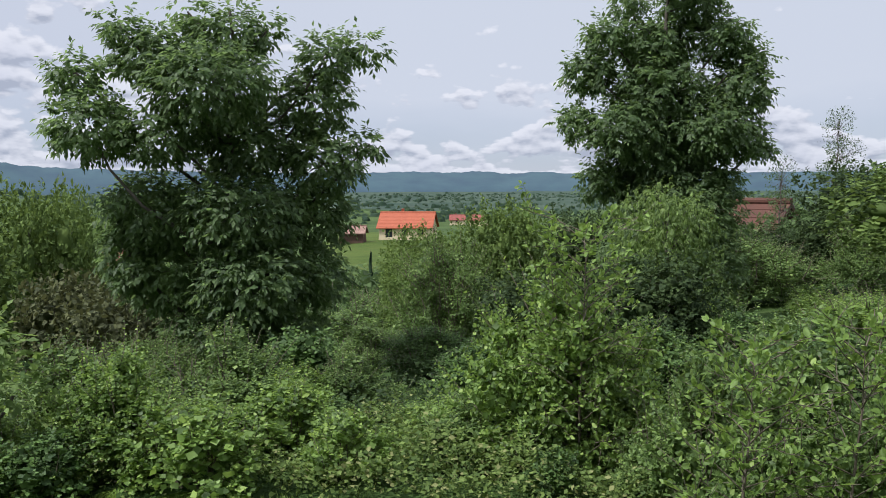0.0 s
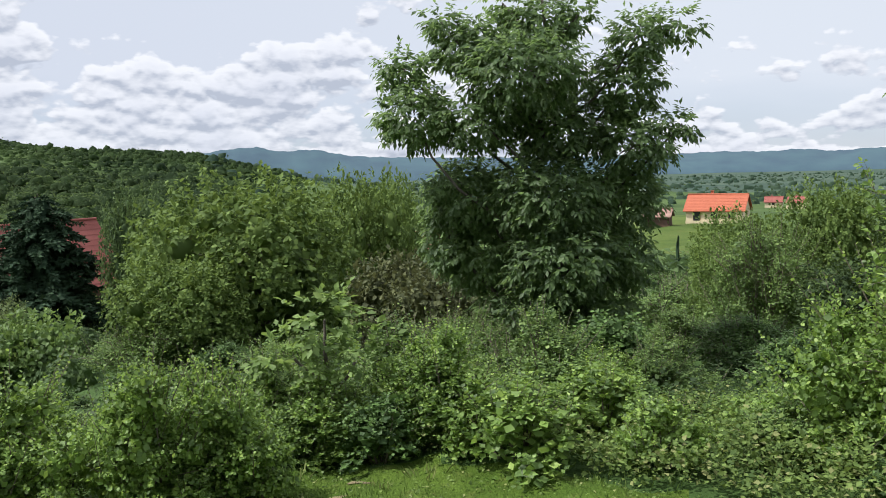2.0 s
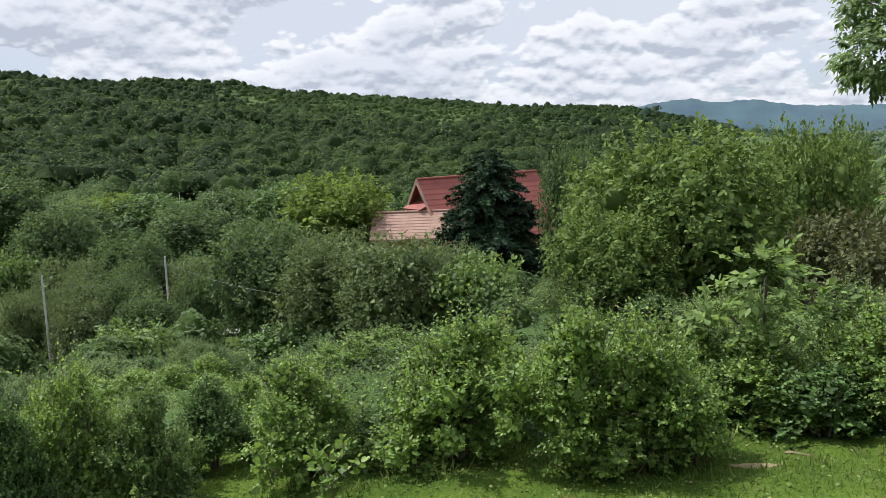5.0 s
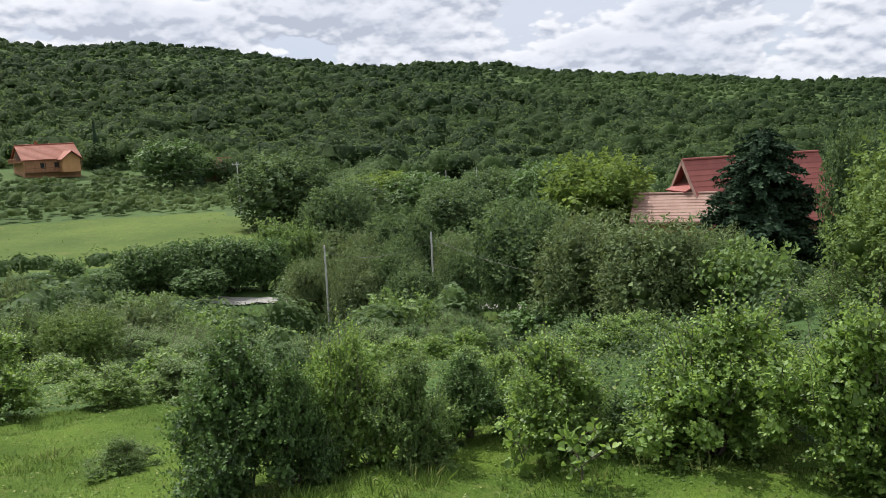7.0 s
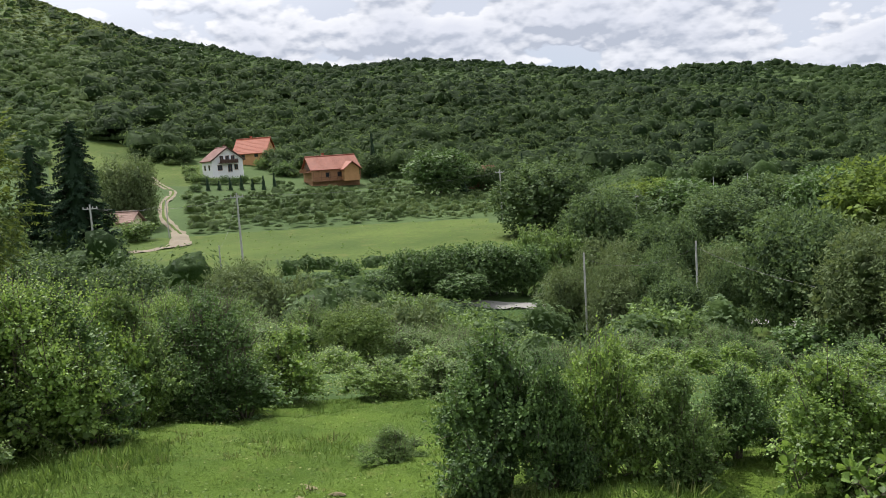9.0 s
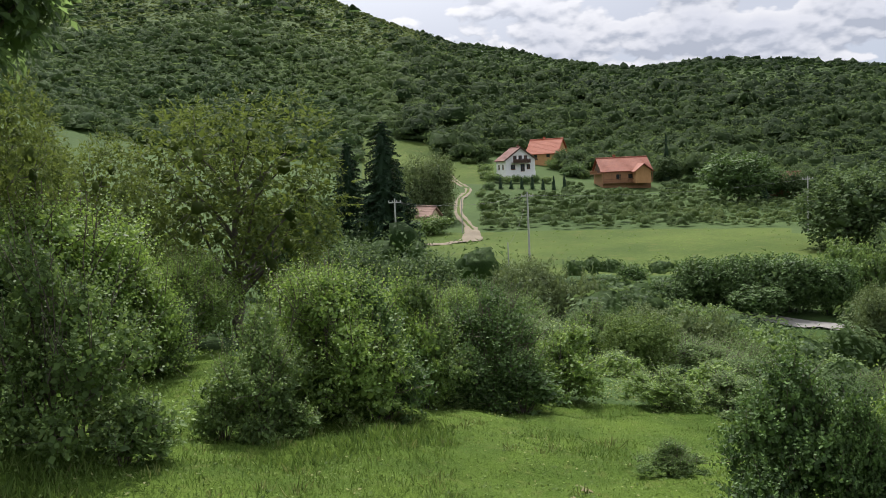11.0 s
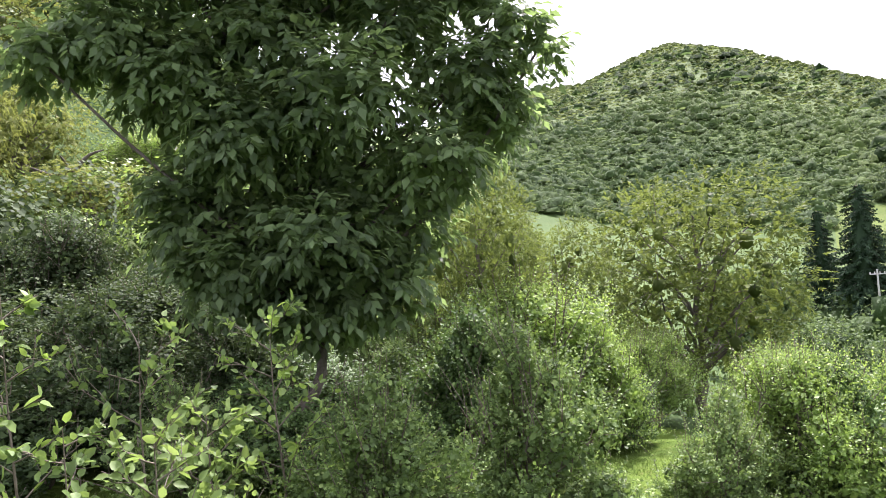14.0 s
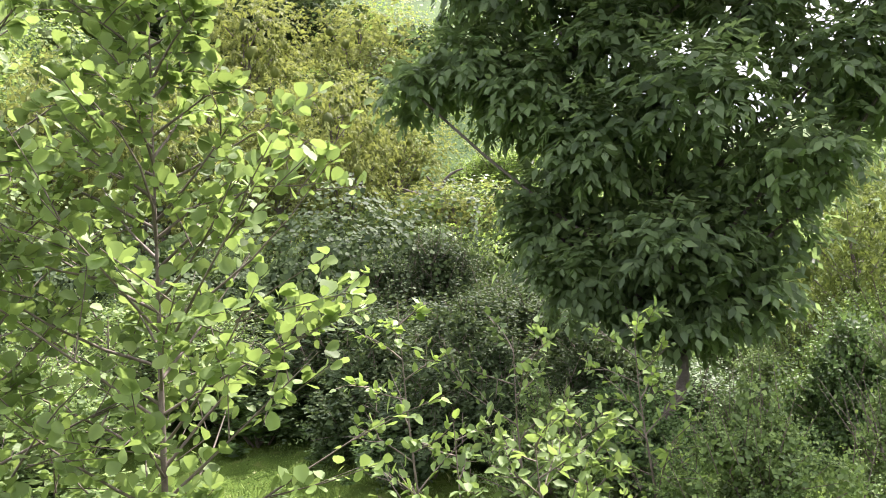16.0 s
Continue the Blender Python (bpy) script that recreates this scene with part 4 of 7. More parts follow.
def sapling(name, az, d, top, lean, branches, spread, leaf, label, mat=LEAF_ALDER, singles=200, per=11, low=0.25, shape=LEAF_ROUND, broad=0.86, reach=0.30, taper=0.75):
    """A young alder: one leader, side shoots, round leaves set along the shoots."""
    h = height_to(az, d, top)
    ob = thing(name, at_spot(az, d), label, "sapling", "young alders")
    leader = np.array([(0, 0, -0.1), (lean * 0.3, 0.02, h * 0.35), (lean * 0.7, -0.02, h * 0.7), (lean, 0, h)])
    wood = [tube(leader, [0.006 + 0.003 * h, 0.005 + 0.002 * h, 0.004, 0.002], 7)]
    P, D, N, S = [], [], [], []
    for i in range(branches):
        u = low + (0.97 - low) * (i + rng.uniform(0, 0.8)) / branches
        a = i * 2.4 + rng.uniform(-0.4, 0.4)
        start = np.array([np.interp(u * h, leader[:, 2], leader[:, k]) for k in range(3)])
        length = spread * h * reach * max(0.25, 1.15 - taper * abs(u - 0.4)) * rng.uniform(0.6, 1.2)
        out = np.array([math.cos(a), math.sin(a), rng.uniform(0.35, 0.9)])
        end = start + unit(out) * length
        wood.append(limb(start, end, 0.003 + 0.001 * h, 0.0015, 0.06, 5, 0.0, 4))
        for j in range(3):
            f = rng.uniform(0.35, 0.85)
            s0 = start + (end - start) * f
            o2 = unit(out + rng.normal(0, 0.7, 3))
            e2 = s0 + o2 * length * 0.45
            wood.append(limb(s0, e2, 0.003, 0.0015, 0.05, 3, 0, 3))
            for b0, b1, q in ((s0, e2, per // 2), (start, end, per // 3)):
                t = rng.uniform(0.15, 1.05, q)
                side = unit(rng.normal(0, 1, (q, 3)))
                P.append(b0 + (b1 - b0) * t[:, None] + side * 0.01)
                D.append(unit(b1 - b0) * 0.5 + side * 0.8 + np.array([0, 0, 0.12]))
                N.append(np.array([0, 0, 0.8]) + rng.normal(0, 0.5, (q, 3)))
                S.append(leaf * rng.uniform(0.55, 1.25, q))
    P, D, N, S = np.vstack(P), np.vstack(D), np.vstack(N), np.concatenate(S)
    part("stem", mesh_of("sapling_stem", *wood[0], TWIG, None, True), ob, "thin brown leading stem")
    tagged(part("side_shoot", mesh_of("sapling_shoots", *joined(wood[1:]), TWIG, None, True), ob), "fine brown side shoots", kind="stuff")
    # the outermost leaves facing the stand are single parts
    eye = np.array(ob.matrix_world.inverted() @ Vector((0, 0, EYE_Z)))
    order = np.argsort(np.linalg.norm(P - eye, axis=1))
    one, rest = order[:singles], order[singles:]
    round_leaf_objects(ob, P[one], D[one], N[one], S[one], mat, shape, broad)
    tagged(part("foliage", mesh_of("sapling_leaves", *blades(shape, P[rest], D[rest], N[rest], S[rest], broad), mat), ob), kind="stuff")
    return ob


sapling("alder_sapling", 178.5, 3.0, 27, -0.08, 76, 0.78, 0.054, "tall backlit alder sapling with bright round leaves", LEAF_BRIGHT, 300, 27, 0.10, taper=1.75)
sapling("alder_sapling", 186.5, 3.2, 18, 0.1, 44, 0.75, 0.052, "backlit alder sapling with bright round leaves", LEAF_BRIGHT, 120, 24, 0.15)
sapling("alder_sapling", 146.6, 5.2, -1.2, 0.03, 18, 0.9, 0.058, "slim alder sapling with upright shoots", LEAF_ALDER, 120, 10, 0.15, LEAF_OVATE, 0.66)
sapling("alder_sapling", 150.5, 4.2, -6.8, 0.05, 16, 1.0, 0.058, "low alder sapling with fresh bright leaves", LEAF_BRIGHT, 120, 10, 0.15, LEAF_OVATE, 0.66)
sapling("alder_sapling", 155.3, 4.7, -1.3, -0.04, 16, 0.9, 0.058, "slim alder sapling with silvery leaves", LEAF_SHRUB, 120, 10, 0.15, LEAF_OVATE, 0.66)
sapling("alder_sapling", 153.8, 3.7, -7.0, 0.03, 12, 0.9, 0.058, "low alder sapling with fresh bright leaves", LEAF_BRIGHT, 100, 9, 0.2, LEAF_OVATE, 0.66)
sapling("alder_sapling", 162, 4.4, 1.9, 0.03, 13, 0.75, 0.058, "slim alder sapling with upright shoots", LEAF_ALDER, 100, 9, 0.15, LEAF_OVATE, 0.66)
sapling("alder_sapling", 159.0, 4.0, -6.5, 0.03, 10, 1.0, 0.058, "low pale alder sapling in the grass", LEAF_SHRUB, 80, 9, 0.15, LEAF_OVATE, 0.66)
sapling("alder_sapling", 60.0, 4.9, -20.0, 0.03, 9, 1.6, 0.05, "knee-high alder seedling in the grass", LEAF_ALDER, 80, 8, 0.1)
sapling("alder_sapling", 64.0, 5.3, -19.5, 0.03, 8, 1.5, 0.05, "knee-high alder seedling in the grass", LEAF_ALDER, 60, 8, 0.1)
sapling("alder_sapling", -9.3, 6.1, -2.2, 0.05, 52, 1.0, 0.050, "bushy alder sapling with pale fresh leaves", LEAF_ALDER, 260, 18, 0.05, LEAF_OVATE, 0.62)
sapling("alder_sapling", -20.0, 4.1, -9.3, 0.05, 44, 0.95, 0.044, "bushy alder sapling with broad bright leaves", LEAF_ALDER, 260, 14, 0.05, LEAF_OVATE, 0.6)
sapling("alder_sapling", -26.5, 4.4, -8.2, 0.05, 40, 0.95, 0.044, "bushy alder sapling with broad bright leaves", LEAF_ALDER, 160, 14, 0.05, LEAF_OVATE, 0.6)


# ---- walnut trees ----
def lobes_from(rows_, shrink):
    L = np.array([[float(v) for v in r.split()] for r in rows_.strip().split("\n")])
    L[:, 3:] = np.maximum(L[:, 3:] - shrink, 0.14)
    return L


# crown lobes: across (to the viewer's right), away, up, then the half-sizes
WALNUT_A = """
-1.42 -0.15 4.98 0.33 0.35 0.25
-0.59 0.12 5.24 0.28 0.30 0.25
-0.08 0.19 4.97 0.59 0.62 0.43
0.43 -0.08 4.99 0.28 0.30 0.33
-1.04 -0.00 4.64 0.63 0.66 0.43
-1.98 -0.03 4.38 0.43 0.45 0.32
1.23 0.08 4.70 0.43 0.45 0.43
1.77 0.12 4.84 0.36 0.37 0.24
-0.29 -0.44 4.22 0.91 0.96 0.59
-1.79 -0.33 3.69 0.59 0.62 0.47
1.06 0.24 4.08 0.59 0.62 0.55
1.81 -0.03 3.50 0.32 0.33 0.25
0.14 0.25 3.50 0.79 0.83 0.53
-0.94 -0.35 3.60 0.59 0.62 0.43
1.17 -0.04 3.23 0.63 0.66 0.47
-1.11 0.20 2.60 0.75 0.79 0.59
0.06 -0.28 2.58 0.87 0.91 0.63
1.06 0.32 2.48 0.59 0.62 0.59
-0.92 0.38 1.75 0.79 0.83 0.59
0.20 -0.49 1.72 0.87 0.91 0.63
1.09 -0.23 1.69 0.40 0.42 0.47
-0.20 0.04 1.03 0.87 0.91 0.40
-1.44 0.23 2.00 0.44 0.46 0.55
0.72 -0.08 0.98 0.55 0.58 0.40
"""
WALNUT_B = """
-0.69 0.22 6.58 0.40 0.42 0.36
0.43 0.36 6.58 0.67 0.70 0.50
0.20 -0.30 7.18 0.56 0.59 0.50
-1.10 -0.24 5.96 0.49 0.52 0.38
-0.20 0.33 5.78 0.83 0.87 0.60
1.04 0.16 5.87 0.56 0.59 0.52
1.53 0.08 5.49 0.40 0.42 0.38
-1.39 -0.14 5.31 0.60 0.63 0.45
-0.17 0.12 4.93 0.98 1.03 0.67
1.33 0.09 4.93 0.67 0.70 0.52
-1.68 0.04 4.38 0.45 0.47 0.40
-0.72 -0.34 4.20 0.83 0.87 0.60
0.81 -0.08 4.17 0.98 1.03 0.60
1.62 -0.05 3.89 0.38 0.40 0.33
-0.14 0.27 3.71 1.00 1.05 0.56
-1.15 0.33 3.28 0.56 0.59 0.50
-0.26 0.42 3.08 0.78 0.82 0.56
0.66 0.04 3.13 0.78 0.82 0.56
0.26 -0.08 2.56 1.23 1.29 0.73
-0.26 -0.28 1.89 1.00 1.05 0.61
0.63 -0.50 1.69 0.89 0.94 0.73
0.81 -0.38 0.84 0.67 0.70 0.56
0.09 -0.03 1.02 0.67 0.70 0.56
"""
WALNUT_C = """
2.03 -0.11 3.90 0.36 0.38 0.31
2.30 0.01 3.68 0.20 0.21 0.18
1.55 -0.08 3.43 0.52 0.55 0.42
1.74 0.04 2.94 0.34 0.36 0.29
0.95 0.08 3.95 0.52 0.55 0.42
1.16 -0.27 2.65 0.52 0.55 0.42
0.36 -0.40 3.22 0.68 0.71 0.52
0.42 0.25 2.54 0.63 0.66 0.47
-0.42 -0.18 3.00 0.63 0.66 0.52
0.08 -0.22 2.04 0.68 0.71 0.42
-0.31 0.34 2.32 0.57 0.60 0.42
-0.65 -0.02 1.84 0.44 0.46 0.31
0.04 0.19 1.48 0.47 0.49 0.31
-0.97 -0.02 3.54 0.63 0.66 0.47
-1.58 0.11 3.92 0.68 0.71 0.42
-2.12 -0.15 3.73 0.36 0.38 0.31
-1.04 0.07 2.62 0.42 0.44 0.31
0.62 0.18 1.78 0.42 0.44 0.31
0.10 -0.05 1.42 0.66 0.60 0.36
-0.60 0.00 1.78 0.60 0.58 0.40
0.55 -0.10 1.58 0.58 0.55 0.38
0.90 0.05 2.10 0.48 0.50 0.40
-0.95 0.05 2.25 0.45 0.45 0.42
1.95 0.05 3.25 0.40 0.42 0.32
-1.05 0.02 4.62 0.78 0.82 0.52
0.20 0.23 4.55 0.78 0.82 0.52
1.54 0.14 4.57 0.68 0.71 0.52
-0.50 -0.44 5.40 0.83 0.88 0.57
0.80 0.26 5.39 0.83 0.88 0.57
0.10 -0.10 5.05 0.75 0.75 0.52
-1.45 0.05 5.35 0.75 0.75 0.52
1.65 0.10 5.30 0.75 0.75 0.52
0.15 0.00 6.05 0.85 0.85 0.55
-0.25 -0.05 3.85 0.62 0.62 0.45
-0.15 0.20 4.30 0.60 0.60 0.42
-0.95 0.10 6.00 0.75 0.75 0.52
"""


def facing(az, d, dz=0.0):
    """Pose at a spot whose x axis runs to the viewer's right and y axis away."""
    p = spot(az, d)
    return Matrix.LocRotScale((p.x, p.y, p.z + dz), Euler((0, 0, radians(az))), None)


tree("walnut_tree", facing(13.8, 11.7), tree_parts("walnut_a", lobes_from(WALNUT_A, 0.13), 0.9, 0.11, 7600, LEAF_WALNUT, 0.102, compound=7, stalk=0.22, droop=0.5, share=0.03, inner=0.4, width=0.5, body=0),
     "young walnut tree with an open double-topped crown", group="walnut trees")
tree("walnut_tree", facing(-14.8, 16.5), tree_parts("walnut_b", lobes_from(WALNUT_B, 0.12), 1.3, 0.15, 9200, LEAF_WALNUT, 0.108, compound=7, stalk=0.26, droop=0.5, share=0.02, inner=0.4, width=0.5, body=0.3),
     "tall walnut tree with a dense dark crown", group="walnut trees")
tree("walnut_tree", facing(144.3, 7.7), tree_parts("walnut_c", lobes_from(WALNUT_C, 0.12), 1.2, 0.055, 8000, LEAF_WALNUT, 0.125, width=0.50, droop=0.5, compound=7, stalk=0.25, share=0.05, inner=0.35, base=(-0.75, 0.3, 0), body=0.2),
                   "walnut tree with long drooping leaves over the knoll", group="walnut trees")
tree("walnut_sapling", facing(29.6, 6.6), tree_parts("walnut_s", np.array([(0, 0, 1.05, 0.22, 0.22, 0.2), (-0.25, 0, 0.75, 0.25, 0.25, 0.22), (0.22, 0, 0.7, 0.22, 0.22, 0.22)]), 0.4, 0.025, 130, LEAF_BRIGHT, 0.085, compound=7, stalk=0.16, share=0.0, body=0),
     "young walnut sapling with pale drooping leaves", category="sapling")


# ---- trees and thickets down the slope ----
def round_tree(kind, w, h, count, mat, leaf, lobes=22, low=0.08, **more):
    return tree_parts(kind, dome_lobes(w, h, h * low, lobes, 0.74, 0.40), h * 0.25, 0.02 * h + 0.02, count, mat, leaf, **more)


TREES = {
    "fruit": (round_tree("fruit_tree", 4.6, 5.4, 1350, LEAF_FRUIT, 0.15, per=8, twig=0.4, width=0.72), (4.6, 5.4), "fruit_tree", "round-crowned fruit tree with olive-green leaves"),
    "locust": (round_tree("locust_tree", 4.3, 5.5, 2300, LEAF_LOCUST, 0.115, compound=7, stalk=0.24, width=0.42, body=0.15), (4.3, 5.5), "locust_tree", "yellow-green young tree with feathery leaves"),
    # LEAF_BRIGHT paints the sunlit lower crown of the tall walnut behind
    "walnut": (round_tree("walnut_low", 4.2, 5.0, 1800, LEAF_BRIGHT, 0.125, compound=7, stalk=0.25, width=0.5, body=0.2, droop=0.7), (4.2, 5.0), "walnut_tree", "low spreading walnut tree, drooping leaves coloured brighter as if sunlit"),
    "robinia": (round_tree("robinia", 3.0, 3.6, 1300, LEAF_ROBINIA, 0.095, compound=9, stalk=0.24, width=0.42, body=0.2, droop=0.5), (3.0, 3.6), "robinia_tree", "young feathery robinia tree on the sunlit bank"),
    "thorn": (round_tree("thorn_tree", 4.4, 5.0, 1000, LEAF_THORN_SHADE, 0.155, per=8, twig=0.4, width=0.72), (4.4, 5.0), "thorn_tree", "hawthorn tree at the edge of the slope, leaves darkened for shade"),
    "broad": (round_tree("broad_tree", 6.0, 7.0, 1200, LEAF_VALLEY, 0.24, lobes=30, low=0.02, per=8, twig=0.6, width=0.78), (6.0, 7.0), "broadleaf_tree", "broad-crowned green tree in the valley thicket"),
    "willow": (round_tree("willow_tree", 6.0, 7.0, 1250, LEAF_WILLOW, 0.25, lobes=34, low=0.0, per=8, twig=0.7, width=0.42, droop=0.1), (6.0, 7.0), "willow_tree", "grey-green willow tree with fine narrow leaves"),
    "bright": (round_tree("maple_tree", 6.0, 7.0, 1000, LEAF_MAPLE, 0.27, per=8, twig=0.6, width=0.75), (6.0, 7.0), "maple_tree", "yellow-green tree with a layered crown"),
    "dark": (round_tree("dark_tree", 6.0, 7.0, 1000, LEAF_DARK, 0.27, per=8, twig=0.6, width=0.75), (6.0, 7.0), "broadleaf_tree", "dark green dense tree in the valley thicket"),
    "plum": (round_tree("plum_tree", 3.0, 3.2, 420, LEAF_PLUM, 0.17, per=8, twig=0.4, width=0.75), (3.0, 3.2), "plum_tree", "brownish plum tree at the wood edge"),
    "bush": (round_tree("valley_bush", 3.0, 2.4, 300, LEAF_SHRUB, 0.175, per=6, twig=0.35, low=0.02, width=0.75), (3.0, 2.4), "valley_bush", "rounded green bush on the slope"),
    "scrub": (round_tree("willow_bush", 3.0, 2.4, 430, LEAF_WILLOW, 0.175, per=6, twig=0.35, low=0.02, width=0.5), (3.0, 2.4), "willow_bush", "grey-green willow bush on the slope"),
    "darkbush": (round_tree("dark_bush", 3.0, 2.4, 320, LEAF_DARK, 0.175, per=6, twig=0.35, low=0.02, width=0.75), (3.0, 2.4), "valley_bush", "rounded dark green bush on the slope"),
}


def far_tree(kind, az, d, top, wide, turn=0.0):
    meshes, (w0, h0), name, label = TREES[kind]
    h = max(0.8, height_to(az, d, top))
    w_ = min(2 * d * math.tan(radians(wide / 2)), h * 1.7)
    if kind in ("bush", "darkbush") and d < 40:
        k = 2 if kind == "darkbush" else int(az) % 2
        return shrub(SHRUB_NAMES[k], at_spot(az, d, turn, (w_ / 1.2, w_ / 1.2, h / 1.36)), BIG_SHRUBS[k] if w_ > 1.5 else SHRUBS[k], SHRUB_LABELS[k], "shrubs of the slope")
    if h < 1.6 and d < 50:
        k = {"darkbush": 2, "plum": 2, "scrub": 1}.get(kind, int(az) % 2)
        return shrub(("alder_shrub", "sallow_shrub", "dense_shrub")[k], at_spot(az, d, turn, (w_ / 1.2, w_ / 1.2, h / 1.36)), BIG_SHRUBS[k] if w_ > 1.6 else SHRUBS[k] if w_ > 1.0 else SMALL_SHRUBS[k],
                     ("low bright alder shrub on the slope", "low grey-green sallow shrub on the slope", "low dark green shrub on the slope")[k], "shrubs of the slope")
    m = at_spot(az, d, turn, (w_ / w0, w_ / w0, h / h0), 0.1)
    return tree(name, m, meshes, label, "trees of the slope and valley")


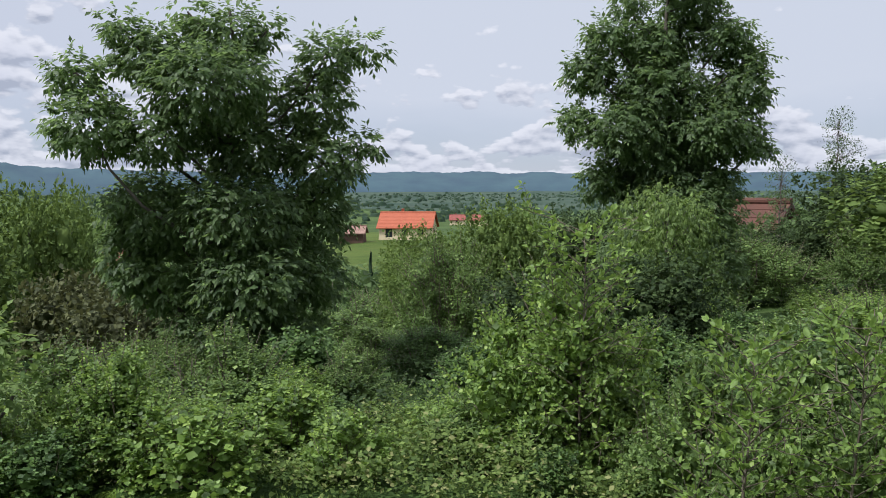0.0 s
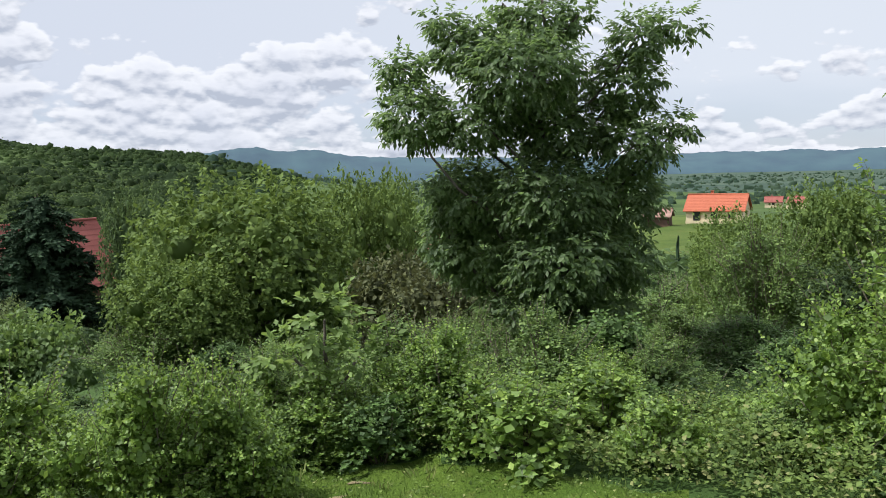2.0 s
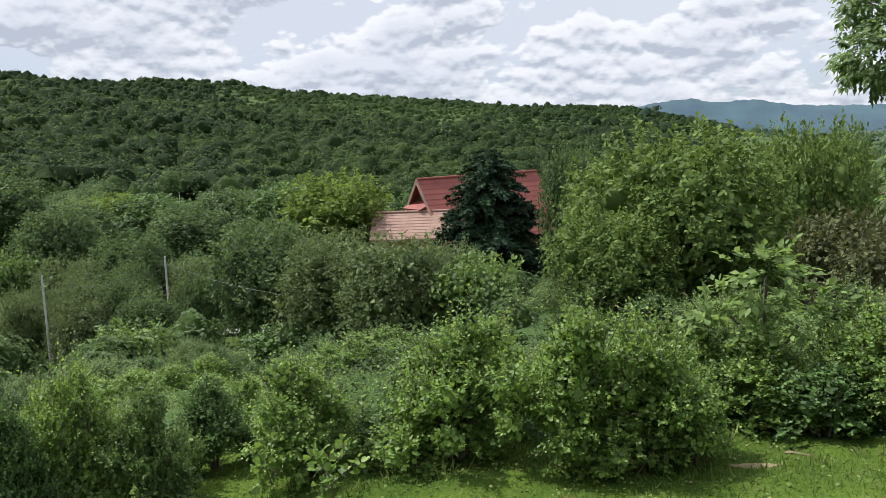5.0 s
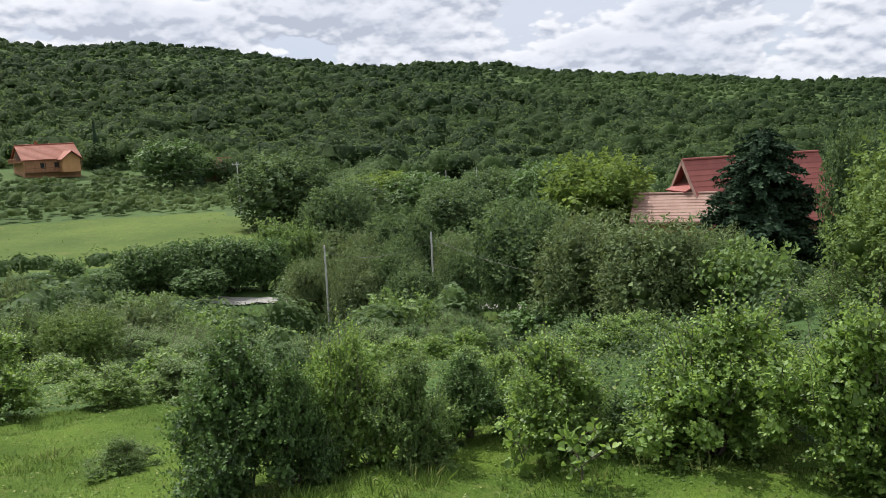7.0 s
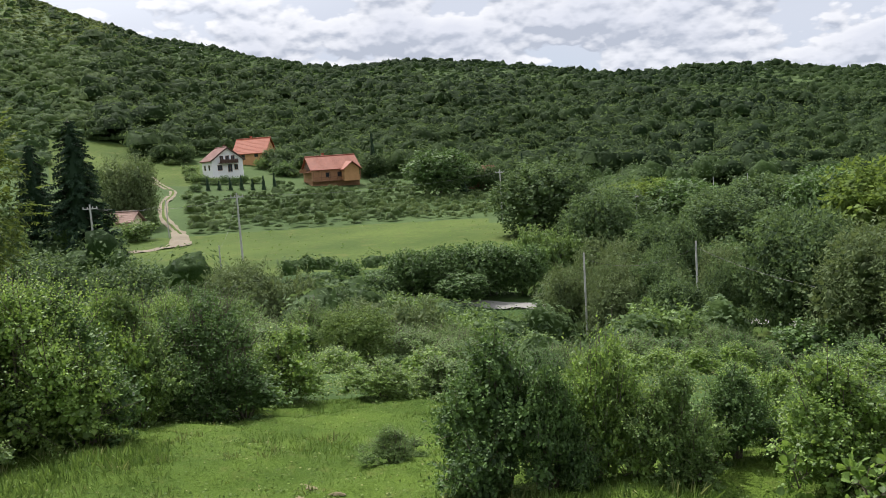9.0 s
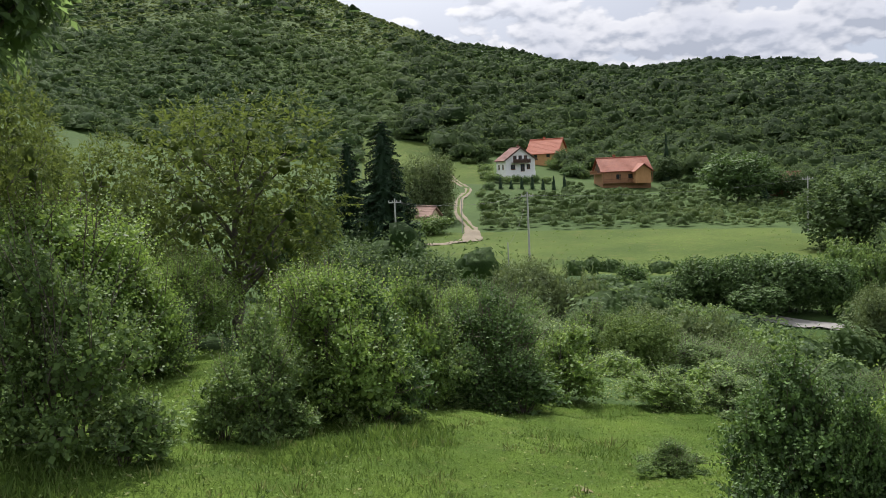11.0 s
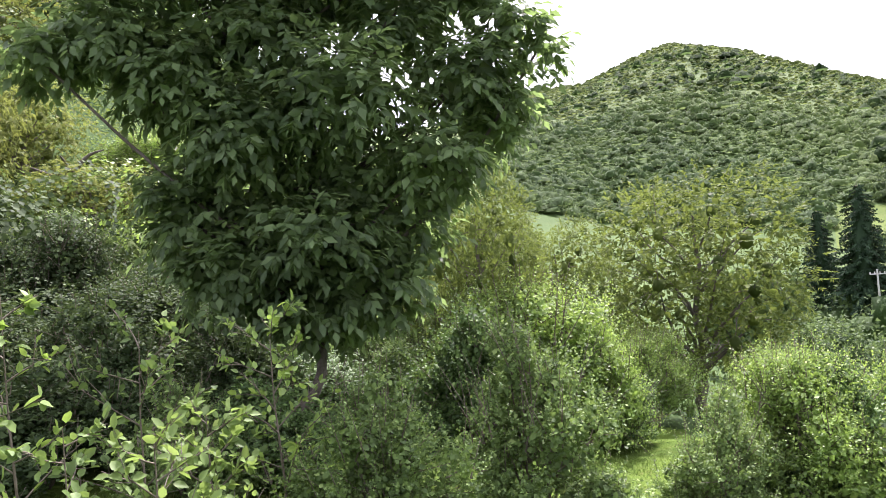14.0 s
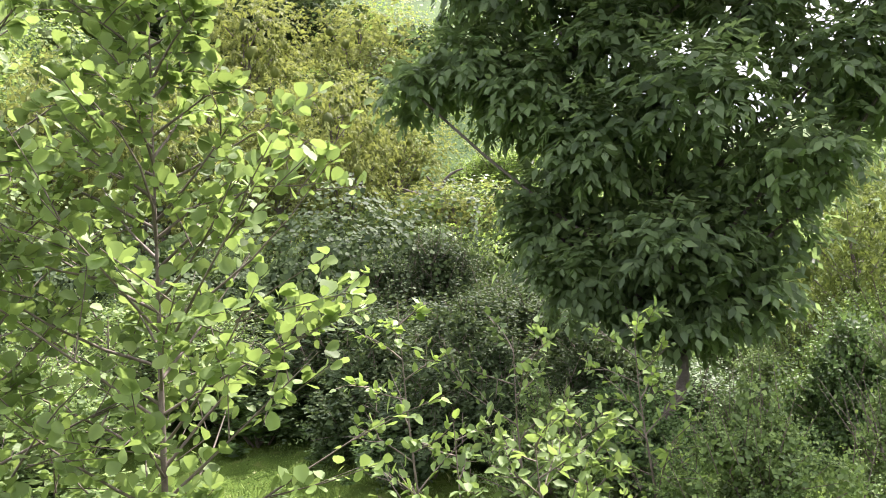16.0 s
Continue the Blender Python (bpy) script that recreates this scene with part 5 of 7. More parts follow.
for i, row in enumerate("""
fruit 33.9 21 0.9 12.4
fruit 26.6 24 0.7 6.5
fruit 24.6 30 0.2 5
broad 41 60 -0.6 3.6
walnut -15.2 14.2 1.2 6.4
fruit 1.0 22 -2.4 6
fruit -4.1 21 -0.7 6.2
broad 61.9 52 -4.9 6
willow 57.4 46 -5.7 7.4
willow 53.2 41 -6.1 7.4
willow 49.6 48 -6.9 4.6
bush 47.3 41 -7.8 4.8
broad 74.5 88 -3.1 4.8
willow 74.1 66 -6.2 4.4
broad 70.3 74 -5.1 4.2
broad 67.1 110 -3.3 3.8
willow 66.5 68 -6.8 3.3
dark 87.6 75 -6.2 3.2
dark 84.9 75 -6.1 3.3
dark 89.7 74 -7.5 2.8
dark 82.2 76 -6.1 3.7
dark 80.0 76 -6.4 3.4
dark 84.1 73 -7.9 3.7
willow 98.8 46 -6.0 4.8
scrub 95.4 44 -7.2 4.4
fruit 91.9 25 -9.7 4.8
scrub 87.5 36 -9.6 4.4
bush 70.9 45 -10.6 4.8
dark 85.1 186 0.4 4
locust 133.2 12.5 8.6 9
broad 21.5 38 -4.0 6
dark 28.5 40 -2.6 7
broad 24.8 44 -4.3 5
fruit 37.5 27 -1.6 8
fruit 38.5 19 -4.6 8
locust 119 18 7.0 13.5
locust 128 16 4.5 9
bush 122 15 -3 7
darkbush 124.5 13 -6 7
bush 114 15 -4.6 8
thorn -9.2 24 -1.4 6
fruit 1.6 18 -3.9 6
thorn -6 14 -5.5 8
darkbush 1 13 -9.0 8
thorn 5.0 14 -9.5 6
darkbush -2 10.5 -11 9
thorn -14 12.5 -4.0 9
thorn -22.8 24 -2.2 5
plum -19.9 28 -2.3 3.2
thorn -27.2 24 1.6 8
thorn -24 17 -6.2 7
darkbush -20 12 -8 9
bush -28 11 -5.5 11
fruit -33 18 2 14
darkbush -24.5 9.5 -8.5 8
plum 21.5 15 -6.0 7
plum 24.5 18 -4.8 6
bush 19.5 11 -9 8
dark 63.6 60 -6.6 3
willow 73.9 58 -7.4 3.4
broad 71.2 57 -7.7 3.4
broad 66.3 58 -7.8 2.8
willow 76.8 60 -7.9 3.2
broad 70.6 66 -6.8 2.8
bright 56.6 88 -1.7 7
broad 51.5 62 -7.2 5
bush 47.8 40 -7.8 6
dark 60.3 105 -2.2 5
broad 61.8 84 -4.7 4.5
broad 66.2 105 -3.8 5
willow 76.5 66 -8.4 5
willow 71.5 62 -8.2 5
dark 67.6 78 -6.9 5
broad 63.2 75 -7.0 3.5
broad 78.2 118 -0.9 6
broad 74.8 115 -2.8 6
bright 72 130 -2.4 5
dark 69 125 -2.6 5
broad 63.5 125 -2.6 5
darkbush 86.8 79 -7.6 3.4
darkbush 92.0 84 -6.6 2
bush 79.0 86 -5.2 2.5
bush 77.2 84 -5.6 2.8
willow 99.5 44 -6.3 5
willow 91.2 42 -9.4 5
bush 84.6 42 -10.6 5
bush 95 34 -9.0 5
darkbush 88 26 -13 6
bush 93.5 20 -13.9 6
bush 97.5 17 -13.2 6
darkbush 83.5 24 -14.0 6
darkbush 79 30 -13.2 6
darkbush 75.5 28 -14.0 6
darkbush 71 30 -12.6 6
darkbush 67.5 36 -12.8 6
plum 68.8 46 -12.0 3
darkbush 63.5 34 -14.6 5
darkbush 59 30 -15.0 6
darkbush 55.5 27 -14.6 6
darkbush 51 24 -14.2 7
darkbush 46.5 22 -13.2 7
darkbush 42 20 -12.4 7
darkbush 58.4 33 -13.4 6
darkbush 61.7 45 -11.8 5
bush 56.4 13 -14.0 6
darkbush 58.8 15 -14.0 5
bush 54.2 15 -13.4 6
scrub 60.6 26 -13.4 6
darkbush 36 17 -10.6 8
bush 30.5 14 -10 8
bush 104.5 22 -6.8 6
bush 108 18 -7 6
bush 100 25 -9.4 6
darkbush 103 34 -6.6 5
broad 106.5 45 -5.4 5
broad 111.5 38 -4.3 6
broad 115 60 -0.5 6
bush 105.4 140 -2.9 2.2
bush 87.2 67 -9.4 3
bush 89.6 67 -9.0 3
darkbush 91.8 70 -8.4 3
bush 94.2 66 -8.2 3
darkbush 86.2 76.5 -7.6 2.6
darkbush 83.9 76 -8.0 2.6
darkbush 81.8 76 -7.8 2.4
darkbush 88.6 77 -7.8 2.6
bush 79.6 76 -8.2 1.8
willow 73.5 56 -8.6 4
broad 69.8 52 -9.0 4
willow 105.6 158 1.3 3.4
bush 107.4 150 -2.2 2
bush 101.2 150 -3.6 1.3
bush 100.4 146 -3.8 1.2
bush 96.2 206 -1.5 1.5
bush 104.7 176 -1.5 1.2
bush 105.0 190 -0.7 1.2
bush 101.9 174 -2.1 0.9
bush 102.0 190 -1.4 0.8
darkbush 101.4 202 -0.8 0.9
bush 101.2 162 -2.8 1.0
bush 104.6 204 -0.3 0.8
bush 101.5 228 0.4 0.8
darkbush 104.6 222 0.5 0.9
broad 101.9 248 1.8 1.2
broad 103.2 252 2.0 1.2
darkbush 98.3 214 -0.45 0.7
darkbush 98.9 212 -0.5 0.7
darkbush 99.5 213 -0.4 0.7
bush 100.1 212 -0.45 0.7
darkbush 100.7 213 -0.35 0.7
bush 101.3 214 -0.2 0.8
bush 97.5 214 -0.6 0.9
darkbush 95.6 228 0.2 1.4
bush 97.0 240 0.6 1.0
bush 95.0 226 -0.3 1.2
darkbush 95.4 208 -1.4 1.3
bush 94.2 201 -2.0 1.2
bush 92.6 200 -2.1 1.3
darkbush 91.2 200 -2.0 1.2
broad 89.6 228 0.4 2.2
broad 95.9 242 1.2 2
bush 101.6 222 0.0 1.0
darkbush 89.8 204 -1.7 1.6
dark 83.4 200 -0.6 2.2
broad 81.4 198 -0.8 1.8
locust 133 32 6.0 9
robinia 165.6 17 18.0 9
robinia 169.5 16 14.5 8
robinia 161.4 19 15.0 7
robinia 157.6 17 9.5 8
robinia 173.5 17 18.5 10
robinia 178 15 17.0 10
robinia 183 16 19.0 10
robinia 171 21 23.0 9
robinia 163 23 21.5 8
robinia 154 20 11.5 8
robinia 151 18 8.0 8
robinia 148 16 4.5 8
robinia 145 14.5 3.0 7
robinia 139.5 14 2.6 8
robinia 142 19 6.0 8
bush 137 13 -1.0 7
bush 141.5 12 -2.0 7
bush 160.5 14.5 6.0 7
bush 166.5 13.8 7.0 7
bush 173 13.5 7.0 8
thorn 168 28 22.0 9
thorn 159 27 19.0 9
thorn 176 27 24.0 9
fruit 141 26 9 10
""".strip().split("\n")):
    kind, az, d, top, wide = row.split()
    far_tree(kind, float(az), float(d), float(top), float(wide), i * 53)

# slender birches and a bare-stemmed shrub beyond the walnut
BIRCH = tree_parts("birch", np.array([(0, 0, 4.6, 0.35, 0.35, 0.7), (0.15, 0, 3.7, 0.5, 0.5, 0.6), (-0.2, 0.1, 3.0, 0.5, 0.5, 0.5)]), 2.2, 0.045, 300, LEAF_VALLEY, 0.06, per=9, twig=0.25, share=0.5, body=0)
tree("birch_tree", facing(-25.2, 30), BIRCH, "slender young birch with a sparse crown")
tree("birch_tree", facing(-22.0, 28, -1.3), BIRCH, "slender young birch with a sparse crown")

SPRUCE = conifer_parts("spruce", 15, 8.2, 40, 16, NEEDLES, 70, 0.58)
SPRUCE_SMALL = conifer_parts("small_conifer", 18, 9.0, 14, 9, NEEDLES, 9)
SPRUCE_WIDE = conifer_parts("spruce_wide", 10.5, 7.4, 40, 22, NEEDLES, 90, 0.40)


def conifer(az, d, top, meshes, h0, widen, label, turn=0):
    h = height_to(az, d, top)
    ob = thing("spruce_tree", at_spot(az, d, turn, (widen, widen, h / h0), 0.1), label, "conifer", "spruces")
    part("trunk", meshes[0], ob, "straight brown trunk")
    part("crown", meshes[1], ob)


conifer(108.6, 112, 3.9, SPRUCE, 15, 1.08, "tall dark spruce beside the dirt track")
conifer(111.0, 118, 2.5, SPRUCE, 15, 0.85, "tall dark spruce beside the dirt track", 40)
conifer(46.5, 64, -0.5, SPRUCE_WIDE, 10.5, 1.28, "broad dark spruce in front of the red-roofed house")
conifer(89.6, 226, 1.9, SPRUCE_SMALL, 18, 0.55, "narrow dark spruce near the hillside houses", 30)
conifer(83.6, 192, 0.2, SPRUCE_SMALL, 18, 0.5, "narrow dark spruce near the hillside houses", 130)
for a_, d_, e_ in ((86.3, 232, -0.2), (88.0, 250, -0.2), (79.5, 236, -0.2), (82.5, 240, -0.6), (96.0, 290, 1.2)):
    conifer(a_, d_, e_, SPRUCE_SMALL, 18, 0.45, "narrow dark spruce near the hillside houses", a_ * 7)


conifer(5.0, 42, -4.3, SPRUCE_SMALL, 18, 0.12, "slim dark juniper on the meadow edge")
for k_ in range(7):
    conifer(96.3 + k_ * 0.72, 203, -0.4 - 0.14 * (k_ % 3), SPRUCE_SMALL, 18, 0.3, "dark clipped conifer in a row below the white chalet", k_ * 50)


# ---- woods over the hills ----
def kept_clear(az, r):
    """Houses, tracks and views that no far tree may stand in."""
    houses = ((az > 96.4) & (az < 101.6) & (r > 192) & (r < 260)) | ((az > 90) & (az < 95) & (r > 200) & (r < 232)) | ((az > 46) & (az < 57) & (r > 60) & (r < 120))
    track = (abs(az - 103) < 1.0) & (r > 120) & (r < 240)
    plain = (az > -12) & (az < 10) & (r > 60) & (r < 240)
    near_road = np.interp(az, [62, 68, 77, 87], [63, 66, 71, 73]) - r
    road = ((az > 62) & (az < 92) & (abs(near_road) < 2.2)) | ((((az > 78) & (az < 85.5)) | ((az > 63.5) & (az < 66.3))) & (near_road > -2) & (near_road < 13))
    hollow = (az > 50) & (az < 65.5) & (r > 20) & (r < 57)
    return houses | track | plain | road | hollow


def lumps(d, phase, amount):
    """Uneven reach of a crown along the directions d."""
    a = np.sin(d[..., 0] * 4.1 + phase[:, None, 0]) * np.sin(d[..., 1] * 4.1 + phase[:, None, 1])
    b = np.sin(d[..., 2] * 5.2 + phase[:, None, 2] + d[..., 0] * 2.3)
    return (1 + amount * (0.7 * a + 0.45 * b))[..., None]


def crowns(name, label, mid, half, mat, g, phase, grade, amount):
    """Uneven domed bodies of far crowns, one for each tree."""
    v, F = ball(*((4, 6, -0.3), (5, 7, -0.4), (4, 5, -0.1), (5, 8, -1.0))[grade])
    n, m = len(mid), len(v)
    turn = g.uniform(0, 6.28, (n, 1))
    d = np.stack([v[None, :, 0] * np.cos(turn) - v[None, :, 1] * np.sin(turn), v[None, :, 0] * np.sin(turn) + v[None, :, 1] * np.cos(turn), np.repeat(v[None, :, 2], n, 0)], -1)
    V = mid + d * half * lumps(d, phase, amount) * g.uniform(0.70, 1.14, (n, m, 1)) * (0.38, 0.8, 0.84)[(grade < 3) + (grade in (0, 2))]
    F = F[None] + (np.arange(n) * m)[:, None, None]
    tagged(new(name, mesh_of(name, V.reshape(-1, 3), F.reshape(-1, 3), mat)), label, "woods", kind="stuff")


CLUMP = (np.array([(0, 0.1, 0.0), (0.55, 0.55, 0.05), (1, -0.15, 0.0), (0.35, -0.5, 0.05)]), np.array([(0, 2, 1), (0, 3, 2)]))
CLUMP_FAR = (CLUMP[0][:3], CLUMP[1][:1])


def woods(name, label, n, az0, az1, r0, r1, size, tris, mat, seed, power=1.0, clump=0.16, shape=CLUMP_FAR, core=None, grade=1, amount=0.28, inside=False):
    """Closed woodland: domed crowns of leaf clumps set over the land."""
    g = np.random.default_rng(seed)
    az = g.uniform(az0, az1, n)
    r = (g.uniform(0, 1, n) ** power * (r1 ** 2 - r0 ** 2) + r0 ** 2) ** 0.5
    x, y = -np.sin(np.radians(az)) * r, np.cos(np.radians(az)) * r
    free = (open_land(az, r) == inside) & ~kept_clear(az, r)
    x, y, az, r = x[free], y[free], az[free], r[free]
    n = len(x)
    z = ground_z(x, y)
    stand = np.sin(x * 0.045 + 2 * np.sin(y * 0.021)) * np.sin(y * 0.05 + 2 * np.sin(x * 0.017))
    s = size * (0.55 + 0.95 * g.uniform(0, 1, n) ** 2.0) * (1 + 0.3 * stand) * (0.75 + 0.25 * np.clip(r / 500, 0, 1.6))
    tall = s * g.uniform(0.75, 1.3, n)
    d = unit(g.normal(0, 1, (n, tris, 3)) + np.array([0, 0, 0.4]))
    d[..., 2] = np.abs(d[..., 2]) * 1.0 - 0.12
    phase = g.uniform(0, 6.28, (n, 3))
    mid = np.stack([x, y, z + tall * 0.42], -1)[:, None]
    half = np.stack([s * 0.66 * g.uniform(0.8, 1.25, n), s * 0.66 * g.uniform(0.8, 1.25, n), tall * 0.55], -1)[:, None]
    if core:
        crowns(name + "_crowns", label, mid, half, core, g, phase, grade, amount)
    P = mid + d * lumps(d, phase, amount) * half * g.uniform(0.94, 1.06, (n, tris, 1))
    P = P.reshape(-1, 3)
    N = (d + np.array([0, 0, 0.25]) + g.normal(0, 0.25, d.shape)).reshape(-1, 3)
    D = np.cross(N, g.normal(0, 1, N.shape))
    S = (np.repeat(s ** 0.6 * size ** 0.4, tris) * g.uniform(0.6, 1.4, len(P)) * clump)
    V, F = blades(shape, P - unit(D) * S[:, None] * 0.5, D, N, S, 1.0)
    return tagged(new(name, mesh_of(name, V, F, mat)), label, "woods", kind="stuff")


def scatter_bushes(n, az0, az1, r0, r1, seed, low=1.0, high=2.4):
    """Single bushes over the rough land."""
    g = np.random.default_rng(seed)
    done = 0
    while done < n:
        az, r = g.uniform(az0, az1), math.sqrt(g.uniform(r0 ** 2, r1 ** 2))
        if open_land(np.array(az), np.array(r)) or kept_clear(np.array(az), np.array(r)):
            continue
        kind = ("bush", "darkbush", "bush", "scrub")[g.integers(4)]
        meshes, (w0, h0), name, label = TREES[kind]
        size = g.uniform(0.7, 1.25)
        h = g.uniform(low, high)
        if r < 40:
            k = 2 if kind == "darkbush" else 1
            shrub(SHRUB_NAMES[k], at_spot(az, r, g.uniform(0, 360), (size * 2.5, size * 2.5, h / 1.36)), BIG_SHRUBS[k], SHRUB_LABELS[k], "shrubs of the slope")
            done += 1
            continue
        tree(name, at_spot(az, r, g.uniform(0, 360), (size, size, h / h0), 0.1), meshes, label, "trees of the slope and valley")
        done += 1


def scatter_shrubs(n, az0, az1, r0, r1, seed, low, high):
    """Low round shrubs over the rough edge of the knoll."""
    g = np.random.default_rng(seed)
    done = 0
    while done < n:
        az, r = g.uniform(az0, az1), math.sqrt(g.uniform(r0 ** 2, r1 ** 2))
        if open_land(np.array(az), np.array(r)):
            continue
        k = int(g.choice(3, p=(0.5, 0.3, 0.2)))
        h = g.uniform(low, high)
        w_ = h * g.uniform(1.05, 1.5)
        shrub(("alder_shrub", "sallow_shrub", "dense_shrub")[k], at_spot(az, r, g.uniform(0, 360), (w_ / 1.2, w_ / 1.2, h / 1.36)), SMALL_SHRUBS[k],
              ("low bright alder shrub on the slope", "low grey-green sallow shrub on the slope", "low dark green shrub on the slope")[k], "shrubs of the slope")
        done += 1


scatter_shrubs(18, 66, 112, 13, 19, 53, 0.45, 0.8)
scatter_shrubs(10, -31, 30, 9, 16, 54, 0.7, 1.2)
scatter_shrubs(22, -16, 28, 5.3, 7.8, 55, 0.38, 0.7)
scatter_bushes(20, 62, 110, 20, 46, 51, 1.4, 2.3)
scatter_bushes(20, -31, 46, 16, 34, 52, 1.6, 2.6)
woods("foot_woods", "dense green deciduous woods at the foot of the hill", 2700, 34, 107, 225, 335, 5.2, 84, LEAF_WOODS, 63, 1.0, 0.165, CLUMP_FAR, CANOPY, 0, 0.34)
woods("hill_woods", "dense green deciduous woods over the hillside", 5600, 34, 107, 330, 470, 5.0, 30, LEAF_WOODS, 3, 1.0, 0.22, CLUMP_FAR, CANOPY, 0, 0.34)
# lighter leaf and crown colours here offset the backlit shade
woods("slope_woods", "dark green woods along the foot of the hill", 5600, 105, 132, 235, 420, 3.2, 30, LEAF_VALLEY, 13, 1.0, 0.19, CLUMP_FAR, CANOPY_SLOPE_LIFTED, 0, 0.34)
woods("ridge_woods", "dense green woods up to the ridge", 13500, 30, 106, 455, 800, 3.7, 4, LEAF_WOODS, 4, 1.0, 0.30, CLUMP_FAR, CANOPY, 2, 0.26)
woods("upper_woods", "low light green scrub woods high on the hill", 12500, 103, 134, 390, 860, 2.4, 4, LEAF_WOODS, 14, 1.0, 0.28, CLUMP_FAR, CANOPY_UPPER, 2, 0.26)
woods("hill_shrubs", "dark single shrubs dotted over the hill", 600, 102, 134, 420, 570, 4.0, 10, LEAF_WOODS, 15, 1.0, 0.3, CLUMP_FAR, CANOPY, 0, 0.3)
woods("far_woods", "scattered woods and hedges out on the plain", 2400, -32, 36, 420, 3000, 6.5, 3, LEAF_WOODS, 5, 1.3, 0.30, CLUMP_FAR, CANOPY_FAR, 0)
woods("valley_woods", "tangled green thicket on the valley floor", 600, 36, 79, 62, 240, 4.6, 170, LEAF_VALLEY, 6, 0.8, 0.11, CLUMP_FAR, CANOPY_VALLEY, 1, 0.38)
woods("meadow_thicket", "tangled green thicket below the meadow", 120, 79, 112, 62, 140, 4.2, 180, LEAF_VALLEY, 66, 0.8, 0.11, CLUMP_FAR, CANOPY_VALLEY, 1, 0.38)
woods("house_woods", "scattered green trees round the hillside houses", 90, 79, 112, 205, 240, 3.6, 200, LEAF_VALLEY, 67, 0.8, 0.12, CLUMP_FAR, CANOPY_VALLEY, 1, 0.38)
woods("hollow_thicket", "tangled green thicket in the hollow below the knoll", 190, 44, 108, 36, 70, 2.2, 300, LEAF_VALLEY, 17, 0.8, 0.12, CLUMP_FAR, CANOPY_VALLEY, 1, 0.38)
woods("slope_thicket", "tangled dark thicket down the slope", 220, -32, 50, 26, 70, 2.4, 300, LEAF_VALLEY, 8, 0.8, 0.12, CLUMP_FAR, CANOPY_VALLEY, 1, 0.38)
woods("bank_woods", "bright young trees and shrubs on the rising bank", 34, 150, 192, 14, 34, 2.6, 600, LEAF_BRIGHT, 9, 0.8, 0.036, LEAF_DIAMOND, CANOPY_SCRUB, 3, 0.35)
woods("bank_thicket", "fresh green shrubs between the trees of the bank", 34, 150, 192, 12.5, 28, 2.0, 600, LEAF_ALDER, 29, 0.8, 0.040, LEAF_DIAMOND, CANOPY_SCRUB, 3, 0.35)
woods("gully_thicket", "bright mixed shrubs up the side of the bank", 130, 122, 154, 17, 90, 2.6, 320, LEAF_FRUIT, 39, 0.8, 0.05, LEAF_DIAMOND, CANOPY_VALLEY, 3, 0.35)
# shade at the bank foot comes from the dark leaf colour
woods("bank_shrubs", "shrubs at the foot of the rising bank, leaf colour darkened for shade", 36, 150, 186, 10.5, 14, 1.7, 700, LEAF_THORN_SHADE, 19, 0.8, 0.042, LEAF_DIAMOND, CANOPY_VALLEY, 3, 0.35)
woods("shrub_field", "low scattered bushes below the houses", 2000, 78, 108, 142, 212, 1.4, 54, LEAF_VALLEY, 10, 1.0, 0.15, CLUMP_FAR, CANOPY_SCRUB, 0, 0.38)
woods("meadow_weeds", "clumps of weeds and docks over the meadow", 260, 76, 108, 80, 143, 0.34, 10, GRASS_BLADE, 27, 1.0, 0.5, CLUMP_FAR, None, 1, 0.2, True)
woods("orchard_bushes", "small bushes dotted over the slope beside the chalet", 150, 100.5, 104.8, 204, 246, 1.6, 60, LEAF_SHRUB, 28, 1.0, 0.15, CLUMP_FAR, CANOPY_SCRUB, 1, 0.3, True)

# ---- buildings ----
def box_bm(bm, x0, x1, y0, y1, z0, z1):
    v = [bm.verts.new(p) for p in ((x0, y0, z0), (x1, y0, z0), (x1, y1, z0), (x0, y1, z0), (x0, y0, z1), (x1, y0, z1), (x1, y1, z1), (x0, y1, z1))]
    for f in ((3, 2, 1, 0), (4, 5, 6, 7), (0, 1, 5, 4), (1, 2, 6, 5), (2, 3, 7, 6), (3, 0, 4, 7)):
        bm.faces.new([v[i] for i in f])


def bm_part(name, bm, mat, parent, label=""):
    me = bpy.data.meshes.new(name)
    bm.normal_update()
    bm.to_mesh(me)
    bm.free()
    me.materials.append(mat)
    return part(name, me, parent, label)


def boxes(name, mat, parent, *rows_, label=""):
    bm = bmesh.new()
    for r in rows_:
        box_bm(bm, *r)
    return bm_part(name, bm, mat, parent, label)


def gable_body(bm, w, l, h, rise):
    """Walls of a house with its gable ends at -y and +y."""
    prof = [(-w / 2, 0), (w / 2, 0), (w / 2, h), (0, h + rise), (-w / 2, h)]
    a = [bm.verts.new((x, -l / 2, z)) for x, z in prof]
    b = [bm.verts.new((x, l / 2, z)) for x, z in prof]
    bm.faces.new(a)
    bm.faces.new(b[::-1])
    for i in range(5):
        j = (i + 1) % 5
        bm.faces.new((a[j], a[i], b[i], b[j]))


